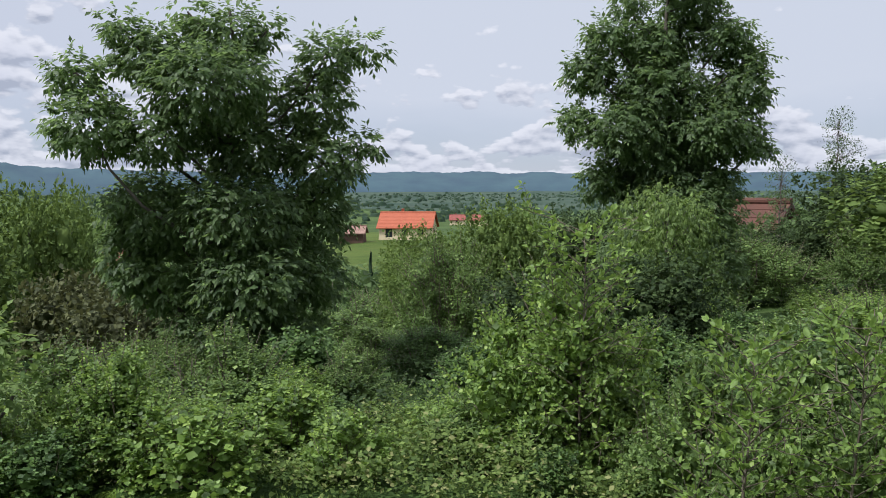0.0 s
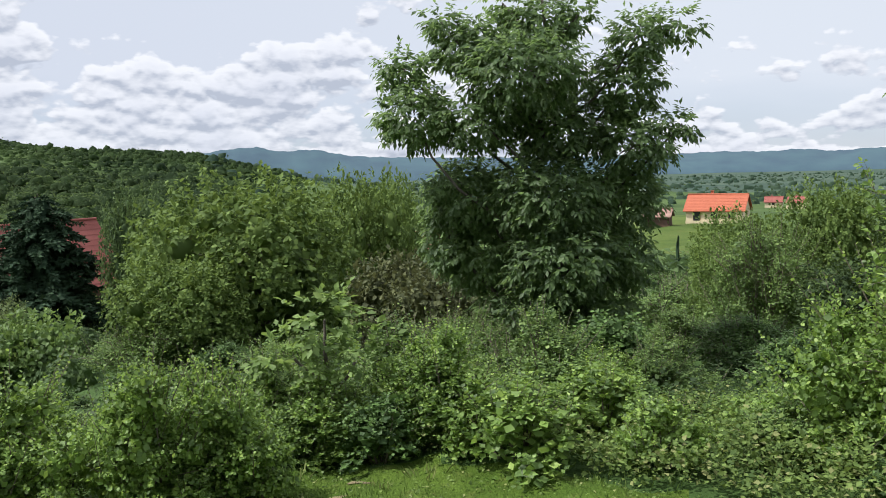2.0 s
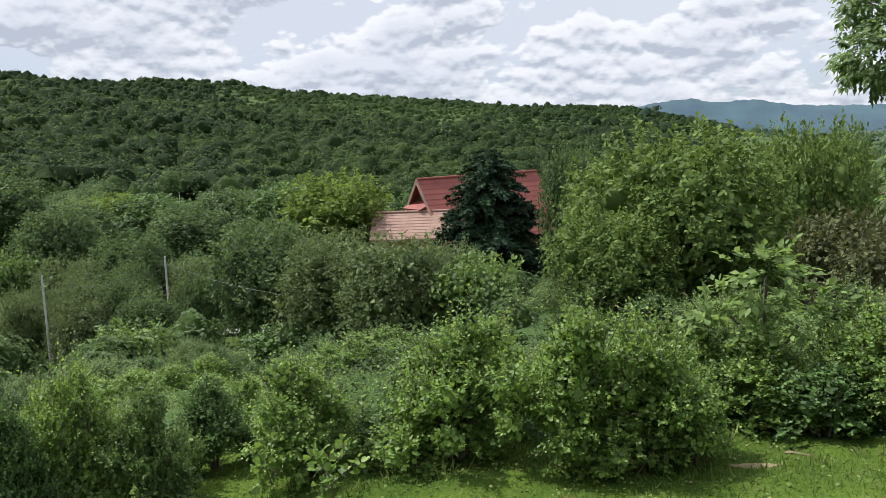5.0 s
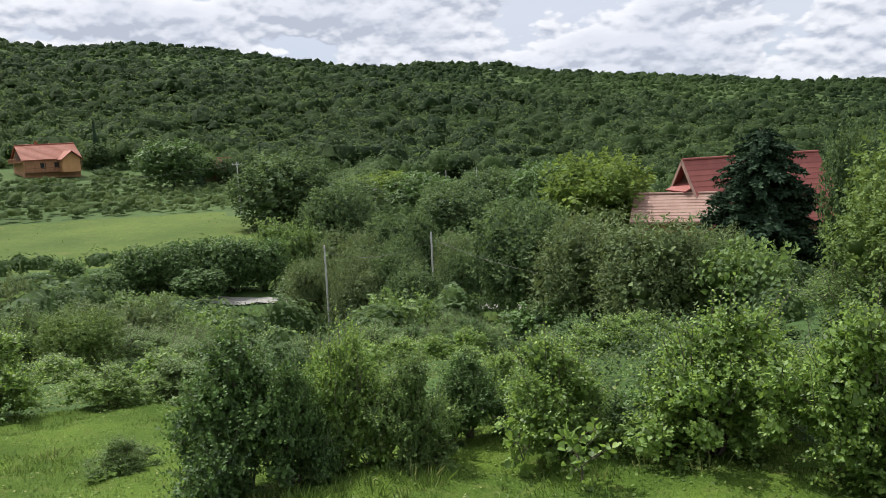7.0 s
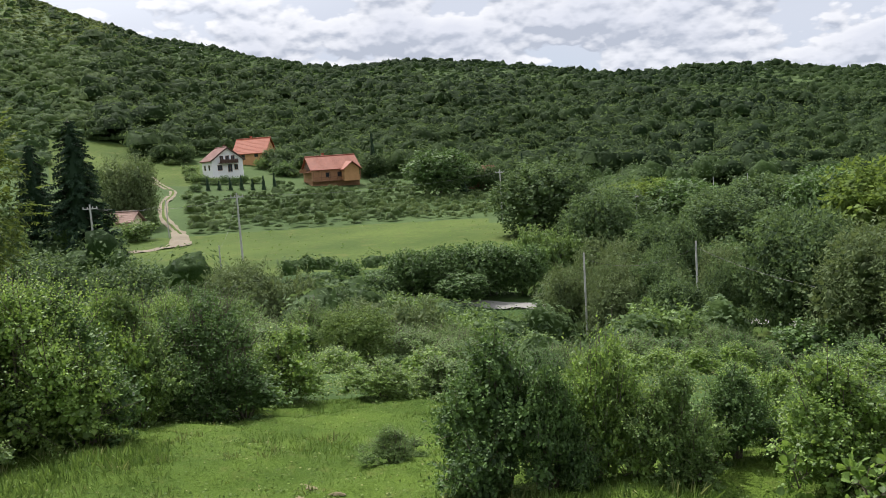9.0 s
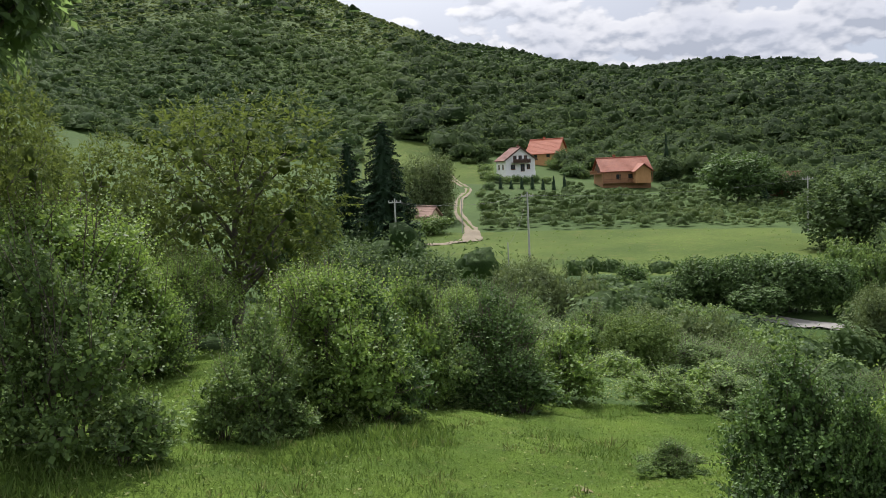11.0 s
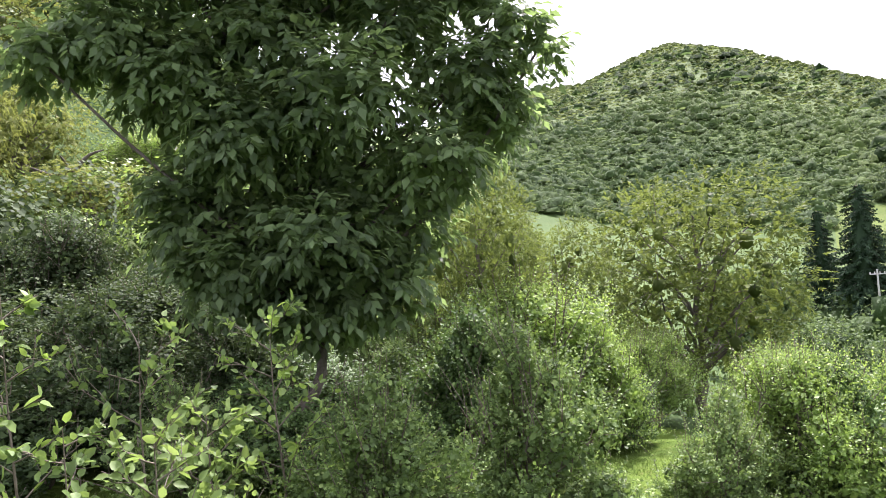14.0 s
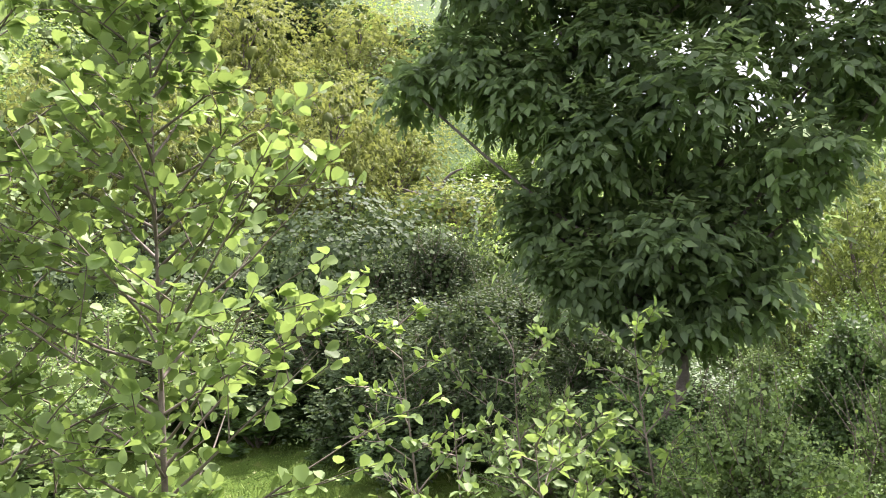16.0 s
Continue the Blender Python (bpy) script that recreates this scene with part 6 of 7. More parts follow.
def roof_slab(bm, w, l, h, rise, side, over=0.5, thick=0.16, drop=0.5):
    """One slope of a gable roof, with thickness and overhang."""
    slope = rise / (w / 2)
    x1, z1 = side * (w / 2 + drop), h - slope * drop
    pts = []
    for y in (-l / 2 - over, l / 2 + over):
        pts.append([(0, y, h + rise + 0.06), (x1, y, z1 + 0.06), (x1, y, z1 + 0.06 + thick), (0, y, h + rise + 0.06 + thick * 1.2)])
    a = [bm.verts.new(p) for p in pts[0]]
    b = [bm.verts.new(p) for p in pts[1]]
    quads = [a, b[::-1]] + [(a[(i + 1) % 4], a[i], b[i], b[(i + 1) % 4]) for i in range(4)]
    for q in quads:
        bm.faces.new(q if side > 0 else list(q)[::-1])


def window(parent, x, z, w, h, y, mat=None, name="window"):
    """A window in a wall that faces -y at the plane y: frame, pane and sill."""
    f = boxes(name, mat or WOOD_BROWN, parent, (x - w / 2 - 0.08, x - w / 2, y - 0.06, y + 0.02, z - 0.08, z + h + 0.08), (x + w / 2, x + w / 2 + 0.08, y - 0.06, y + 0.02, z - 0.08, z + h + 0.08),
              (x - w / 2, x + w / 2, y - 0.06, y + 0.02, z + h, z + h + 0.08), (x - w / 2, x + w / 2, y - 0.06, y + 0.02, z - 0.08, z), (x - 0.03, x + 0.03, y - 0.055, y + 0.02, z, z + h))
    boxes("pane", GLASS, f, (x - w / 2, x + w / 2, y - 0.03, y - 0.01, z, z + h))
    boxes("sill", mat or WOOD_BROWN, f, (x - w / 2 - 0.12, x + w / 2 + 0.12, y - 0.16, y + 0.0, z - 0.14, z - 0.084))


def house(label, az, d, turn, w, l, h, rise, wall_mat, roof_mat, windows=(), side_windows=(), chimney=True, dz=0.0, name="house", over=0.5):
    """Gabled house whose gable front looks to its own -y."""
    p = spot(az, d)
    ob = thing(name, Matrix.LocRotScale((p.x, p.y, p.z + dz), Euler((0, 0, radians(az + turn))), None), label, "house", "village houses")
    bm = bmesh.new()
    gable_body(bm, w, l, h, rise)
    bm_part("wall", bm, wall_mat, ob)
    boxes("plinth", wall_mat, ob, (-w / 2 - 0.06, w / 2 + 0.06, -l / 2 - 0.06, l / 2 + 0.06, -2.5, 0.35))
    roof_rows(ob, w, l, h, rise, roof_mat, over)
    for x, z, ww, hh in windows:
        window(ob, x, z, ww, hh, -l / 2)
    for y, z, ww, hh in side_windows:
        for s in (-1, 1):
            f = boxes("window", WOOD_BROWN, ob, (s * w / 2 - 0.05, s * w / 2 + 0.05, y - ww / 2 - 0.08, y + ww / 2 + 0.08, z - 0.08, z + hh + 0.08))
            boxes("pane", GLASS, f, (s * (w / 2 + 0.055) - 0.01, s * (w / 2 + 0.055) + 0.01, y - ww / 2, y + ww / 2, z, z + hh))
    if chimney:
        boxes("chimney", roof_mat, ob, (w * 0.12, w * 0.12 + 0.55, l * 0.1, l * 0.1 + 0.55, h + rise * 0.5, h + rise + 0.9), (w * 0.12 - 0.06, w * 0.12 + 0.61, l * 0.1 - 0.06, l * 0.1 + 0.61, h + rise + 0.9, h + rise + 1.0))
    return ob


def roof_rows(ob, w, l, h, rise, roof_mat, over=0.5, drop=0.5):
    """Both slopes, each with raised rows of tiles, and the ridge."""
    for side in (-1, 1):
        bm = bmesh.new()
        roof_slab(bm, w, l, h, rise, side, over, 0.16, drop)
        slope = rise / (w / 2)
        run = w / 2 + drop
        n = int(run / 0.36)
        prof = []
        for i in range(n):
            xa, xb = run * i / n, run * (i + 1) / n
            prof += [(xa, h + rise - slope * xa + 0.24), (xb, h + rise - slope * xb + 0.275)]
        ends = [[bm.verts.new((side * x, y, z)) for x, z in prof] for y in (-l / 2 - over - 0.01, l / 2 + over + 0.01)]
        for i in range(len(prof) - 1):
            q = [ends[0][i], ends[0][i + 1], ends[1][i + 1], ends[1][i]]
            bm.faces.new(q if side < 0 else q[::-1])
        bm_part("roof_slope", bm, roof_mat, ob)
    bm = bmesh.new()
    bmesh.ops.create_cone(bm, segments=10, radius1=0.14, radius2=0.14, depth=l + 2 * over, cap_ends=True, matrix=Matrix.Translation((0, 0, h + rise + 0.28)) @ pose(0, 0, 0, 90, 0, 0))
    bm_part("ridge", bm, roof_mat, ob)


# white chalet with a blue-black balcony
white = house("white two-storey chalet with an orange tiled roof and dark balcony", 99.55, 226, 20, 8.2, 7.6, 3.4, 3.0, PLASTER, TILE_BROWN,
              ((-2.1, 0.9, 1.1, 1.2), (2.2, 0.9, 0.8, 1.2), (0.6, 0.3, 1.0, 1.9), (-1.5, 2.9, 0.8, 1.5), (0, 2.9, 0.8, 1.5), (1.5, 2.9, 0.8, 1.5)), ((-1.6, 1.0, 0.9, 1.2), (1.6, 1.0, 0.9, 1.2)), dz=0.75)
bal = boxes("balcony", WOOD_DARK, white, (-2.4, 2.4, -5.1, -3.9, 2.5, 2.66), (-2.4, 2.4, -5.1, -5.02, 3.45, 3.55), (-2.38, 2.38, -5.03, -4.99, 2.7, 3.4))
for k in range(21):
    boxes("baluster", WOOD_DARK, bal, (-2.4 + k * 0.237, -2.30 + k * 0.237, -5.09, -5.04, 2.66, 3.45))

for s_ in (-1, 1):
    board = bmesh.new()
    box_bm(board, -0.1, 5.7, -0.05, 0.05, -0.16, 0.16)
    bmesh.ops.transform(board, matrix=Matrix.Translation((0, -4.46, 6.50)) @ Euler((0, radians(35.5) if s_ > 0 else radians(180 - 35.5), 0)).to_matrix().to_4x4(), verts=board.verts)
    bm_part("bargeboard", board, WOOD_DARK, white, "dark timber bargeboard")

# ochre house behind it
house("ochre house with a bright orange tiled roof", 97.4, 250, 66, 7.4, 9.6, 2.5, 3.8, OCHRE, TILE_ORANGE, ((0, 1.2, 1.2, 1.3),), ((-2.0, 1.2, 1.0, 1.3), (2.0, 1.2, 1.0, 1.3)), dz=0.8)

# long chalet with a cross gable
long_house = house("long ochre and brown chalet under an orange tiled roof", 92.5, 214, 106, 8.5, 12.0, 3.2, 3.0, TIMBER, TILE_ROSE, ((0, 1.0, 1.2, 1.3), (0, 3.6, 1.0, 1.0)),
                   ((-4, 1.0, 1.1, 1.3), (-1, 1.0, 1.1, 1.3), (2, 1.0, 1.1, 1.3)), dz=0.5)
wing = bmesh.new()
gable_body(wing, 3.8, 3.0, 3.0, 1.5)
bmesh.ops.transform(wing, matrix=Matrix.Translation((-5.4, -3.4, 0)) @ pose(0, 0, 0, 0, 0, -90), verts=wing.verts)
bm_part("wing", wing, OCHRE, long_house)
for s_ in (-1, 1):
    wing = bmesh.new()
    roof_slab(wing, 3.8, 5.2, 3.05, 1.5, s_, 0.5, 0.16, 0.5)
    bmesh.ops.transform(wing, matrix=Matrix.Translation((-4.7, -3.4, 0)) @ pose(0, 0, 0, 0, 0, -90), verts=wing.verts)
    bm_part("wing_roof", wing, TILE_ROSE, long_house)
boxes("gable_boarding", WOOD_DARK, long_house, (-2.6, 2.6, 6.02, 6.10, 2.9, 4.0), (-1.5, 1.5, 6.02, 6.10, 4.0, 5.0), label="dark timber boarding in the gable")
boxes("gable_balcony", WOOD_BROWN, long_house, (-3.4, 3.4, 6.0, 7.2, 2.5, 2.66), (-3.4, 3.4, 7.1, 7.2, 3.3, 3.42), *[(-3.4 + k * 0.4, -3.3 + k * 0.4, 7.1, 7.18, 2.66, 3.3) for k in range(18)])
boxes("veranda", WOOD_BROWN, long_house, (-5.6, -4.3, -6.0, 6.0, 0.2, 0.4), (-5.6, -5.45, -6.0, 6.0, 1.1, 1.25), *[(-5.6, -5.45, -6.0 + k * 2.0 - 0.07, -6.0 + k * 2.0 + 0.07, 0.4, 2.8) for k in range(7)])

# house with a steep red roof and its barn
red = house("dark timber house with a steep red tiled roof", 47.1, 90, -53, 8.6, 14.6, 2.6, 6.0, WOOD_DARK, TILE_RED, ((-1.3, 0.6, 1.0, 1.4), (1.3, 0.6, 1.0, 1.4), (-0.8, 3.4, 0.9, 1.2), (0.8, 3.4, 0.9, 1.2)), chimney=False, dz=0.35, over=0.7)
hood = bmesh.new()
box_bm(hood, -1.7, 1.7, -1.6, 0.1, -0.06, 0.08)
bmesh.ops.transform(hood, matrix=Matrix.Translation((0, -7.35, 6.45)) @ pose(0, 0, 0, 22, 0, 0), verts=hood.verts)
bm_part("hood", hood, TILE_RED, red, "red tiled hood over the balcony")
balcony = boxes("balcony", WOOD_BROWN, red, (-2.6, 2.6, -8.8, -7.4, 3.9, 4.05), (-2.6, 2.6, -8.8, -8.7, 4.8, 4.9))
for k in range(14):
    boxes("baluster", WOOD_BROWN, balcony, (-2.6 + k * 0.39, -2.5 + k * 0.39, -8.8, -8.72, 4.05, 4.8))
for s_ in (-1, 1):
    board = bmesh.new()
    box_bm(board, -0.1, 8.0, -0.06, 0.06, -0.15, 0.15)
    bmesh.ops.transform(board, matrix=Matrix.Translation((0, -8.08, 8.66)) @ Euler((0, radians(54.4) if s_ > 0 else radians(180 - 54.4), 0)).to_matrix().to_4x4(), verts=board.verts)
    bm_part("bargeboard", board, TILE_OLD, red, "pale weathered bargeboard")
house("low barn with a weathered pale tile roof", 51.8, 84, 84, 5.6, 7.0, 2.4, 2.0, WOOD_BROWN, TILE_OLD, (), (), False, dz=1.65, name="barn")

# orange-roofed house on the north meadow, and the roofs beyond
house("cream house with a bright orange tiled roof on the meadow", 2.4, 185, 78, 7.6, 11.5, 2.5, 2.9, CREAM, TILE_ORANGE, ((0, 0.9, 1.0, 1.2),), ((-3.5, 0.8, 1.2, 1.3), (0, 0.8, 1.2, 1.3), (3.5, 0.3, 1.4, 1.9)), dz=0.3)
house("rust-roofed wooden house half hidden in the trees", -19.3, 36, 62, 3.4, 3.6, height_to(-19.3, 36, -1.6) - 1.4, 1.4, WOOD_DARK, TILE_OLD_RED, (), (), False)
house("small dark shed beside the orange-roofed house", 6.2, 176, 80, 4.0, 5.0, 1.9, 1.2, WOOD_DARK, TILE_OLD, (), (), False, dz=0.2, name="shed")
for az_, d_, t_ in ((-2.4, 420, 70), (-1.0, 455, 85), (2.8, 430, 60)):
    house("distant village house with a red-brown roof", az_, d_, t_, 6.5, 8, 2.4, 2.4, CREAM, TILE_RED, ((0, 1, 1.2, 1.3),), ((0, 1, 1.2, 1.3),), dz=0.6)
house("roof of a village house among the trees", 23.4, 75, 60, 5, 6, 2.2, 2.2, PLASTER, TILE_RED, ((0, 1, 1.2, 1.3),), ((0, 1, 1.2, 1.3),), dz=0.6)
house("roof of a village house among the trees", 27.6, 80, 30, 5, 6, 2.2, 2.0, CREAM, TILE_RED, ((0, 1, 1.2, 1.3),), ((0, 1, 1.2, 1.3),), dz=0.6)
house("reddish wooden shed at the wood edge", 82.3, 205, 70, 4.5, 6, 3.0, 2.0, WOOD_BROWN, TILE_RED, (), (), False, dz=0.2, name="shed")
house("pale low hut with a red roof beside the track", 106.0, 150, 60, 3.6, 4.6, 1.6, 1.3, CREAM, TILE_OLD, (), (), False, dz=0.4, name="hut")


# ---- tracks and road ----
def ribbon(name, line, width, mat, label, lift=0.06):
    """A track laid over the land along compass lines and distances."""
    pts = [compass(a) * d for a, d in line]
    dense = []
    for a, b in zip(pts, pts[1:]):
        for k in range(12):
            dense.append(a.lerp(b, k / 12))
    dense.append(pts[-1])
    P = np.array([[p.x, p.y] for p in dense])
    for _ in range(6):
        P[1:-1] = (P[:-2] + P[1:-1] * 2 + P[2:]) / 4
    T = unit(np.gradient(P, axis=0))
    side = np.stack([-T[:, 1], T[:, 0]], 1)
    rag = 1 + 0.06 * np.sin(np.arange(len(P)) * 1.7) + 0.10 * np.sin(np.arange(len(P)) * 0.6)
    cols = []
    for s in (-1, -0.33, 0.33, 1):
        q = P + side * (s * width / 2 * rag)[:, None]
        cols.append(np.stack([q[:, 0], q[:, 1], ground_z(q[:, 0], q[:, 1]) + lift + 0.05 * (1 - abs(s))], -1))
    V = np.stack(cols, 1).reshape(-1, 3)
    i, k = np.meshgrid(np.arange(len(P) - 1), np.arange(3), indexing="ij")
    F = np.stack([i * 4 + k, i * 4 + k + 1, (i + 1) * 4 + k + 1, (i + 1) * 4 + k], -1).reshape(-1, 4)
    return tagged(new(name, mesh_of(name, V, F, mat, None, True)), label, "track", kind="structure")


ribbon("road_track", [(107.2, 124), (104.5, 126), (102.3, 130), (102.6, 143), (103.6, 165), (103.5, 185), (102.7, 200), (103.8, 214), (104.6, 235)], 1.8, DIRT, "pale rutted dirt track climbing past the houses", 0.15)
ribbon("road_verge", [(102.6, 143), (103.6, 165), (103.5, 185), (102.7, 200), (103.8, 214), (104.6, 235)], 0.5, MEADOW, "grass strip between the wheel ruts", 0.21)
ribbon("road_spur", [(103.2, 128.5), (102.9, 134), (102.75, 146)], 2.2, DIRT, "pale dirt spur of the track", 0.17)
ribbon("road_valley", [(60, 62), (65.2, 64.5), (70, 67), (77, 71), (87, 73), (94, 80)], 1.9, ASPHALT, "grey road along the valley floor", 0.2)


# ---- field fence by the road ----
def field_fence(line, label):
    """Old timber fence: posts with two rails, along compass lines and distances."""
    ob = thing("fence", Matrix.Translation(spot(*line[0])), label, "fence")
    base = np.array(spot(*line[0]))
    pts = [np.array(spot(a, d)) - base for a, d in line]
    for p in pts:
        bm = bmesh.new()
        bmesh.ops.create_cone(bm, segments=7, radius1=0.07, radius2=0.055, depth=1.5, cap_ends=True, matrix=Matrix.Translation(Vector(p) + Vector((0, 0, 0.55))))
        bm_part("post", bm, WOOD_DARK, ob)
    for p, q in zip(pts, pts[1:]):
        for z in (0.55, 1.05):
            part("rail", mesh_of("rail", *tube([p + np.array([0, 0, z]), (p + q) / 2 + np.array([0, 0, z - 0.03]), q + np.array([0, 0, z])], [0.05] * 3, 6), WOOD_DARK), ob)


field_fence([(65.9 + 0.75 * k, 61.0 + 0.5 * k) for k in range(6)], "old dark timber fence beside the road")


# ---- poles ----
def pole(az, d, top, label="grey concrete power pole with a crossarm", arm=True, turn=0.0):
    h = height_to(az, d, top)
    p = spot(az, d)
    ob = thing("power_pole", Matrix.LocRotScale(p, Euler((0, 0, radians(az + turn))), None), label, "power pole", "power poles")
    bm = bmesh.new()
    bmesh.ops.create_cone(bm, segments=8, radius1=0.15 if arm else 0.085, radius2=0.085 if arm else 0.055, depth=h + 0.6, cap_ends=True, matrix=Matrix.Translation((0, 0, h / 2 - 0.3)))
    bm_part("shaft", bm, CONCRETE, ob)
    if arm:
        boxes("crossarm", CONCRETE, ob, (-0.75, 0.75, -0.06, 0.06, h - 0.55, h - 0.43))
        for x in (-0.68, -0.25, 0.25, 0.68):
            bm = bmesh.new()
            bmesh.ops.create_cone(bm, segments=8, radius1=0.07, radius2=0.04, depth=0.2, cap_ends=True, matrix=Matrix.Translation((x, 0, h - 0.33)))
            bm_part("insulator", bm, CONCRETE, ob)
    return p + Vector((0, 0, h - 0.4))


heads = {}
for key, az, d, top, arm in (("a", 107.92, 98, -1.65, True), ("b", 98.85, 102, -1.63, True), ("c", 81.05, 138, -1.28, True), ("d", 75.75, 56, -7.25, False), ("e", 68.4, 54, -6.75, False),
                             ("f", 72.05, 120, -3.45, True), ("g", 67.1, 150, -2.6, False), ("h", 65.0, 165, -2.5, False), ("i", 54.85, 150, -2.65, False), ("j", 53.35, 42, -10.1, False), ("k", 103.35, 140, -1.75, False), ("l", 100.3, 90, -5.0, False)):
    heads[key] = pole(az, d, top, arm=arm)


def wire(a, b, sag):
    P = [np.array(a) + (np.array(b) - np.array(a)) * t + np.array([0, 0, -4 * sag * t * (1 - t)]) for t in np.linspace(0, 1, 14)]
    tagged(new("power_line", mesh_of("power_line", *tube(P, [0.012] * 14, 4), WIRE)), "thin dark power line strung between poles", "cable")


for a, b in (("a", "b"), ("a", "k"), ("b", "l"), ("d", "e"), ("e", "j"), ("b", "c")):
    wire(heads[a], heads[b], 0.8)


# ---- grass ----
def grass(name, label, n, az0, az1, r0, r1, tall, mat, seed, inside=True, curve=0.5):
    g = np.random.default_rng(seed)
    az = g.uniform(az0, az1, n)
    r = (g.uniform(0, 1, n) * (r1 ** 1.5 - r0 ** 1.5) + r0 ** 1.5) ** (1 / 1.5)
    keep = open_land(az, r) if inside else np.ones(n, bool)
    az, r = az[keep], r[keep]
    x, y = -np.sin(np.radians(az)) * r, np.cos(np.radians(az)) * r
    P = np.stack([x, y, ground_z(x, y) - 0.01], -1)
    patch = 0.6 + 0.8 * np.clip(np.sin(x * 1.7 + np.sin(y * 2.3)) * np.sin(y * 1.9), 0, 1)
    D = np.array([0, 0, 1.0]) + g.normal(0, curve, P.shape) * np.array([1, 1, 0.2])
    N = g.normal(0, 1, P.shape)
    return tagged(new(name, mesh_of(name, *blades(LEAF_DIAMOND, P, D, N, tall * patch * g.uniform(0.5, 1.3, len(P)), 0.10), mat)), label, "grass", kind="stuff")


grass("lawn_grass", "short green grass over the knoll", 110000, -32, 200, 3.4, 13, 0.05, GRASS_BLADE, 21)
grass("edge_grass", "taller grass and weeds along the shrubs", 24000, 5, 175, 5, 12, 0.065, GRASS_BLADE, 22, False, 0.35)


def tussocks(name, label, n, az0, az1, r0, r1, tall, mat, seed, blades_each=16, wild=False):
    """Tufts of longer grass standing about on the turf."""
    g = np.random.default_rng(seed)
    az = g.uniform(az0, az1, n)
    r = (g.uniform(0, 1, n) * (r1 ** 1.5 - r0 ** 1.5) + r0 ** 1.5) ** (1 / 1.5)
    keep = open_land(az, r) | wild
    az, r = az[keep], r[keep]
    x, y = -np.sin(np.radians(az)) * r, np.cos(np.radians(az)) * r
    n = len(x)
    size = g.uniform(0.4, 1.3, n)
    off = g.normal(0, 0.05, (n, blades_each, 2)) * size[:, None, None]
    X, Y = x[:, None] + off[..., 0], y[:, None] + off[..., 1]
    P = np.stack([X, Y, ground_z(X, Y) - 0.01], -1).reshape(-1, 3)
    D = np.concatenate([off * 7, np.ones((n, blades_each, 1))], -1).reshape(-1, 3) + g.normal(0, 0.2, (n * blades_each, 3))
    S = (np.repeat(size, blades_each) * tall * g.uniform(0.5, 1.2, len(P)))
    return tagged(new(name, mesh_of(name, *blades(LEAF_DIAMOND, P, D, g.normal(0, 1, P.shape), S, 0.05), mat)), label, "grass", kind="stuff")


tussocks("grass_tussocks", "rough green tufts dotted over the lawn", 2600, -30, 195, 3.4, 13, 0.045, GRASS_BLADE, 41)


tussocks("rush_tussocks", "pale rushes and tall grass at the feet of the shrubs", 70, 70, 93, 4.7, 5.3, 0.10, GRASS_BLADE, 43, 26, True)
tussocks("dry_tussocks", "straw-pale grass tufts on the knoll", 260, 20, 160, 5.0, 9.0, 0.10, GRASS_DRY, 44, 16)


def bramble(name, label, n, az0, az1, r0, r1, tall, leaf, mat, seed, turf=False):
    g = np.random.default_rng(seed)
    az = g.uniform(az0, az1, n)
    r = g.uniform(r0, r1, n)
    wild = open_land(az, r) == turf
    az, r = az[wild], r[wild]
    n = len(az)
    x, y = -np.sin(np.radians(az)) * r, np.cos(np.radians(az)) * r
    lump = 0.5 + 0.4 * np.sin(x * 2.1 + 1.7 * np.sin(y * 1.3)) * np.sin(y * 2.4 + x) + 0.25 * np.sin(x * 5.3 + y * 2) * np.sin(y * 6.1 - x)
    P = np.stack([x, y, ground_z(x, y) + g.uniform(0.05, 1.0, n) ** 0.7 * tall * 1.25 * np.clip(lump, 0.1, 1) ** 1.4], -1)
    D = g.normal(0, 1, P.shape) * np.array([1, 1, 0.4])
    N = np.array([0, 0, 1.0]) + g.normal(0, 0.5, P.shape)
    return tagged(new(name, mesh_of(name, *blades(LEAF_DIAMOND, P, D, N, leaf * g.uniform(0.6, 1.3, n), 0.75), mat)), label, "brambles", kind="stuff")


bramble("bramble_bank", "low tangled brambles along the lawn edge", 22000, -18, 27, 5.1, 7.6, 0.42, 0.042, LEAF_BRAMBLE, 31)
bramble("lawn_weeds", "clover and plantain leaves in the turf", 42000, -30, 195, 3.4, 13, 0.05, 0.026, LEAF_BRAMBLE, 36, True)
grass("rough_grass", "knee-high rough grass between the shrubs", 16000, 105, 155, 5.4, 9.4, 0.085, GRASS_BLADE, 37, True, 0.5)
bramble("weed_patch", "low weeds and nettles under the shrubs", 22000, 24, 150, 6.0, 14, 0.26, 0.045, LEAF_BRAMBLE, 32)
bramble("slope_brambles", "brambles on the slope behind the shrubs, leaf colour darkened for shade", 20000, -32, 60, 7.2, 14, 0.6, 0.05, LEAF_THORN_SHADE, 33)
bramble("edge_bushes", "low green weeds along the far edge of the knoll", 16000, 60, 112, 11.5, 20, 0.3, 0.05, LEAF_BRAMBLE, 35)
bramble("bank_brambles", "sunlit brambles and tall weeds covering the bank", 46000, 148, 192, 12.5, 34, 0.9, 0.085, LEAF_BRAMBLE, 46)
bramble("bank_undergrowth", "undergrowth below the bank, shade put into the leaf colour", 16000, 134, 200, 8.5, 15, 0.9, 0.06, LEAF_THORN_SHADE, 34)


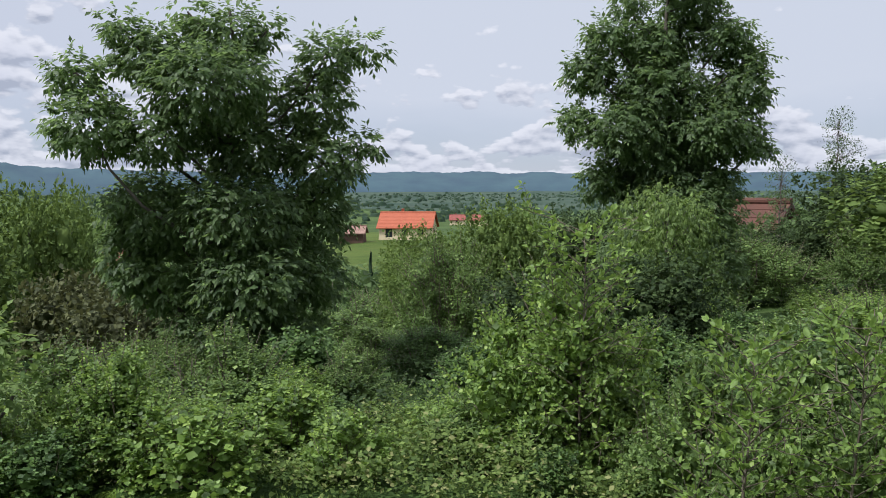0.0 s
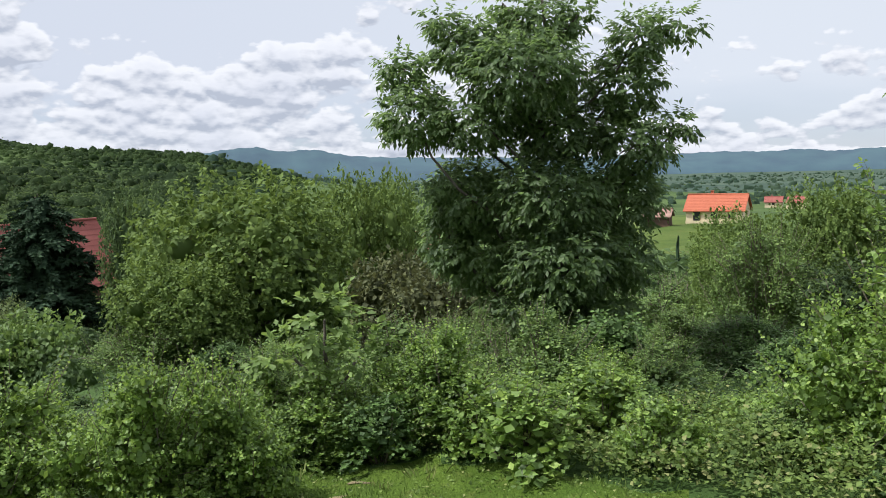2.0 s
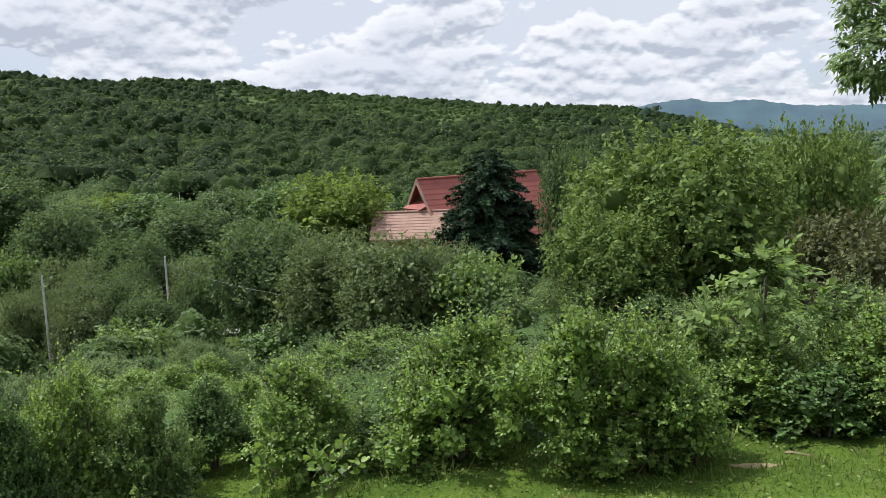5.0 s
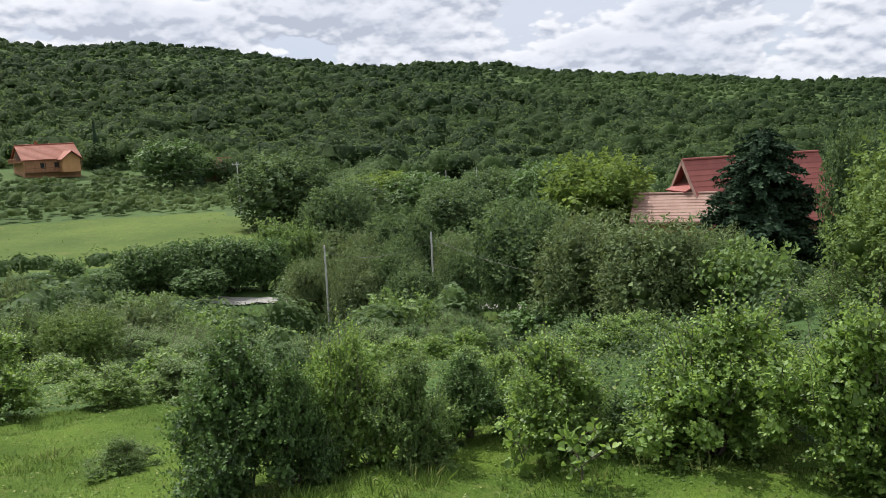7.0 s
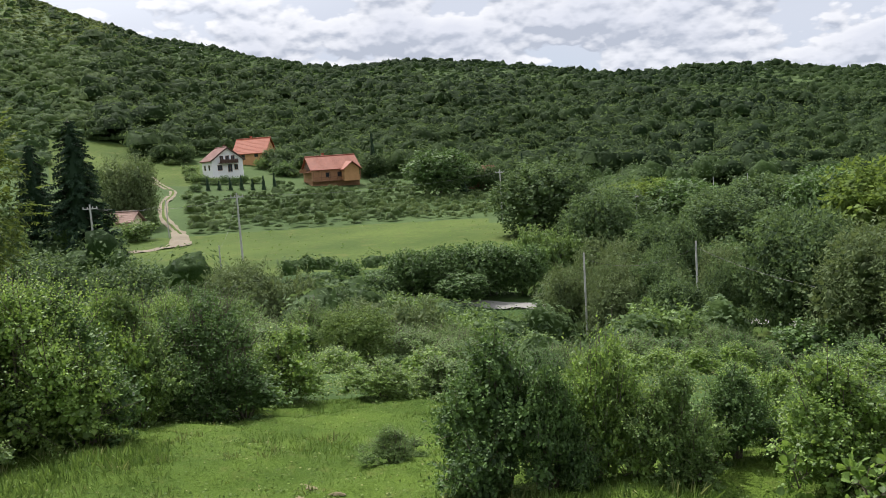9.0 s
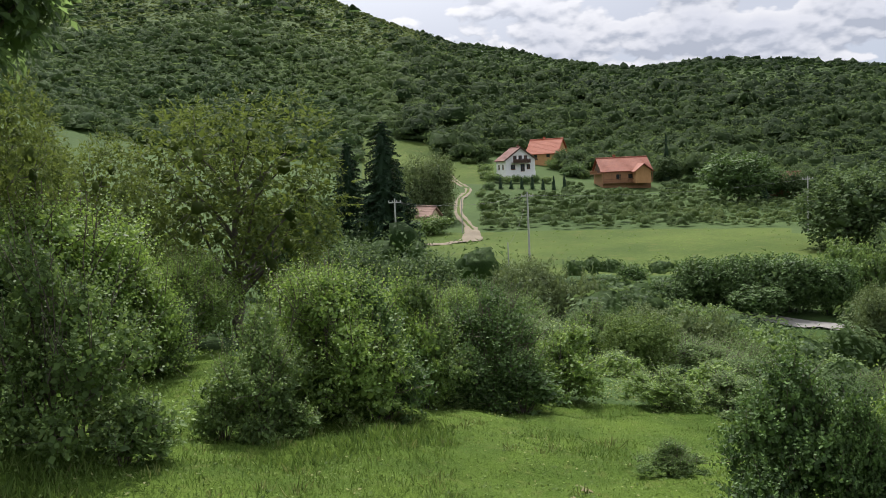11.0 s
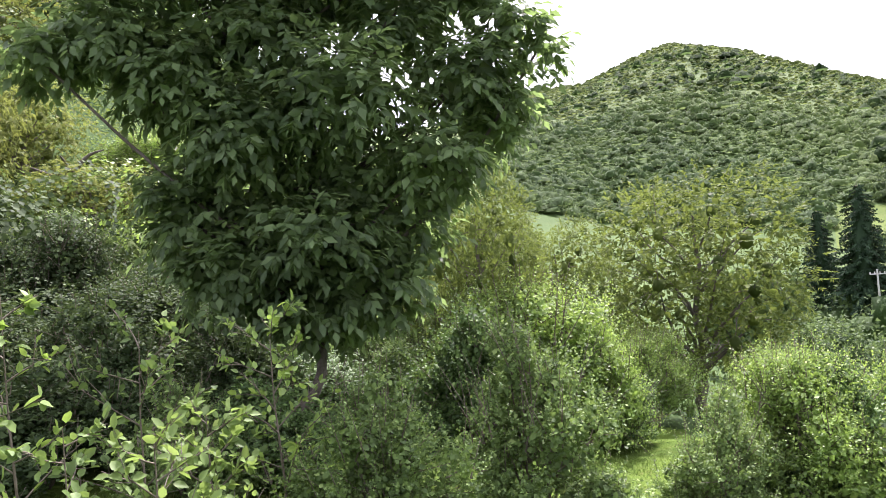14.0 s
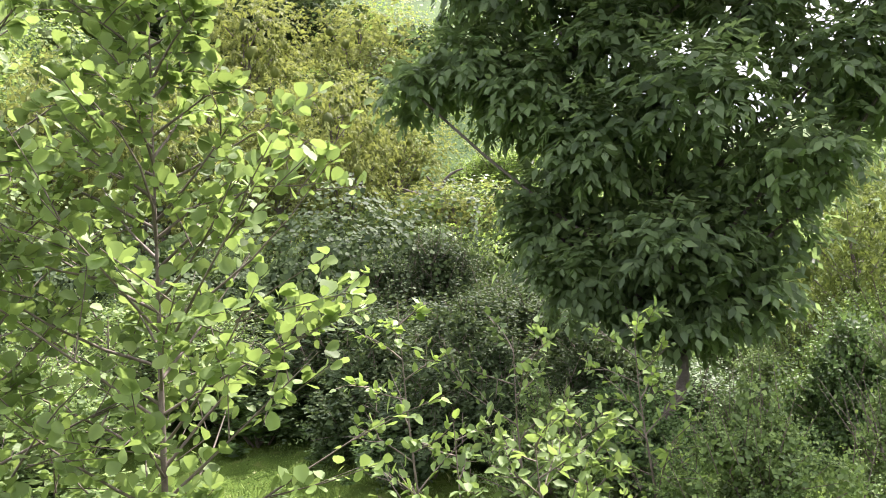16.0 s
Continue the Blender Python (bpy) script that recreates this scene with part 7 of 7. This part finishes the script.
# ---- bare earth, dead wood ----
def earth_patch(az, d, across, along, turn, mat, label):
    """A worn patch of soil lying just over the turf."""
    c = spot(az, d)
    g = np.random.default_rng(int(az * 10))
    ang = np.arange(18) * 2 * math.pi / 18
    rim = 1 + g.normal(0, 0.16, 18)
    V, F = [(c.x, c.y, float(ground_z(c.x, c.y)) + 0.012)], []
    for ring in (0.55, 1.0):
        for k in range(18):
            u, v = math.cos(ang[k]) * across * rim[k] * ring, math.sin(ang[k]) * along * rim[k] * ring
            a = radians(az + turn)
            x, y = c.x + u * math.cos(a) - v * math.sin(a), c.y + u * math.sin(a) + v * math.cos(a)
            V.append((x, y, float(ground_z(x, y)) + (0.012 if ring < 1 else 0.002)))
    for k in range(18):
        n = (k + 1) % 18
        F += [(0, 1 + k, 1 + n), (1 + k, 19 + k, 19 + n), (1 + k, 19 + n, 1 + n)]
    tagged(new("ground_patch", mesh_of("ground_patch", V, F, mat, None, True)), label, "soil", kind="structure")


for az_, d_, w_, l_, t_ in ((30.2, 5.3, 0.14, 0.05, 0), (27.8, 5.6, 0.10, 0.04, 20), (96.4, 6.2, 0.03, 0.16, 10), (96.9, 5.75, 0.035, 0.17, 14), (97.6, 5.4, 0.04, 0.14, 20), (98.9, 5.25, 0.16, 0.04, 0), (94.6, 5.9, 0.06, 0.02, 0)):
    earth_patch(az_, d_, w_, l_, t_, EARTH, "bare brown soil worn through the turf")


def dead_wood(az, d, dz, label):
    ob = thing("dead_stump", facing(az, d, dz), label, "dead wood")
    part("stump", mesh_of("dead_stump", *limb((0, 0, -0.2), (0.05, 0, 0.9), 0.16, 0.10, 0.05, 6, 0, 8), BARK, None, True), ob)
    for k in range(7):
        a = k * 0.9
        part("branch", mesh_of("dead_branch", *limb((0, 0, 0.3 + 0.08 * k), (math.cos(a) * 0.9, math.sin(a) * 0.4, 0.5 + 0.12 * k), 0.06, 0.015, 0.12, 6, 0.1, 6), BARK, None, True), ob)


dead_wood(158.6, 17.5, 0.3, "broken brown stump with bare roots on the bank")
dead_wood(165.5, 19, 0.2, "dead brown branches lying on the bank")
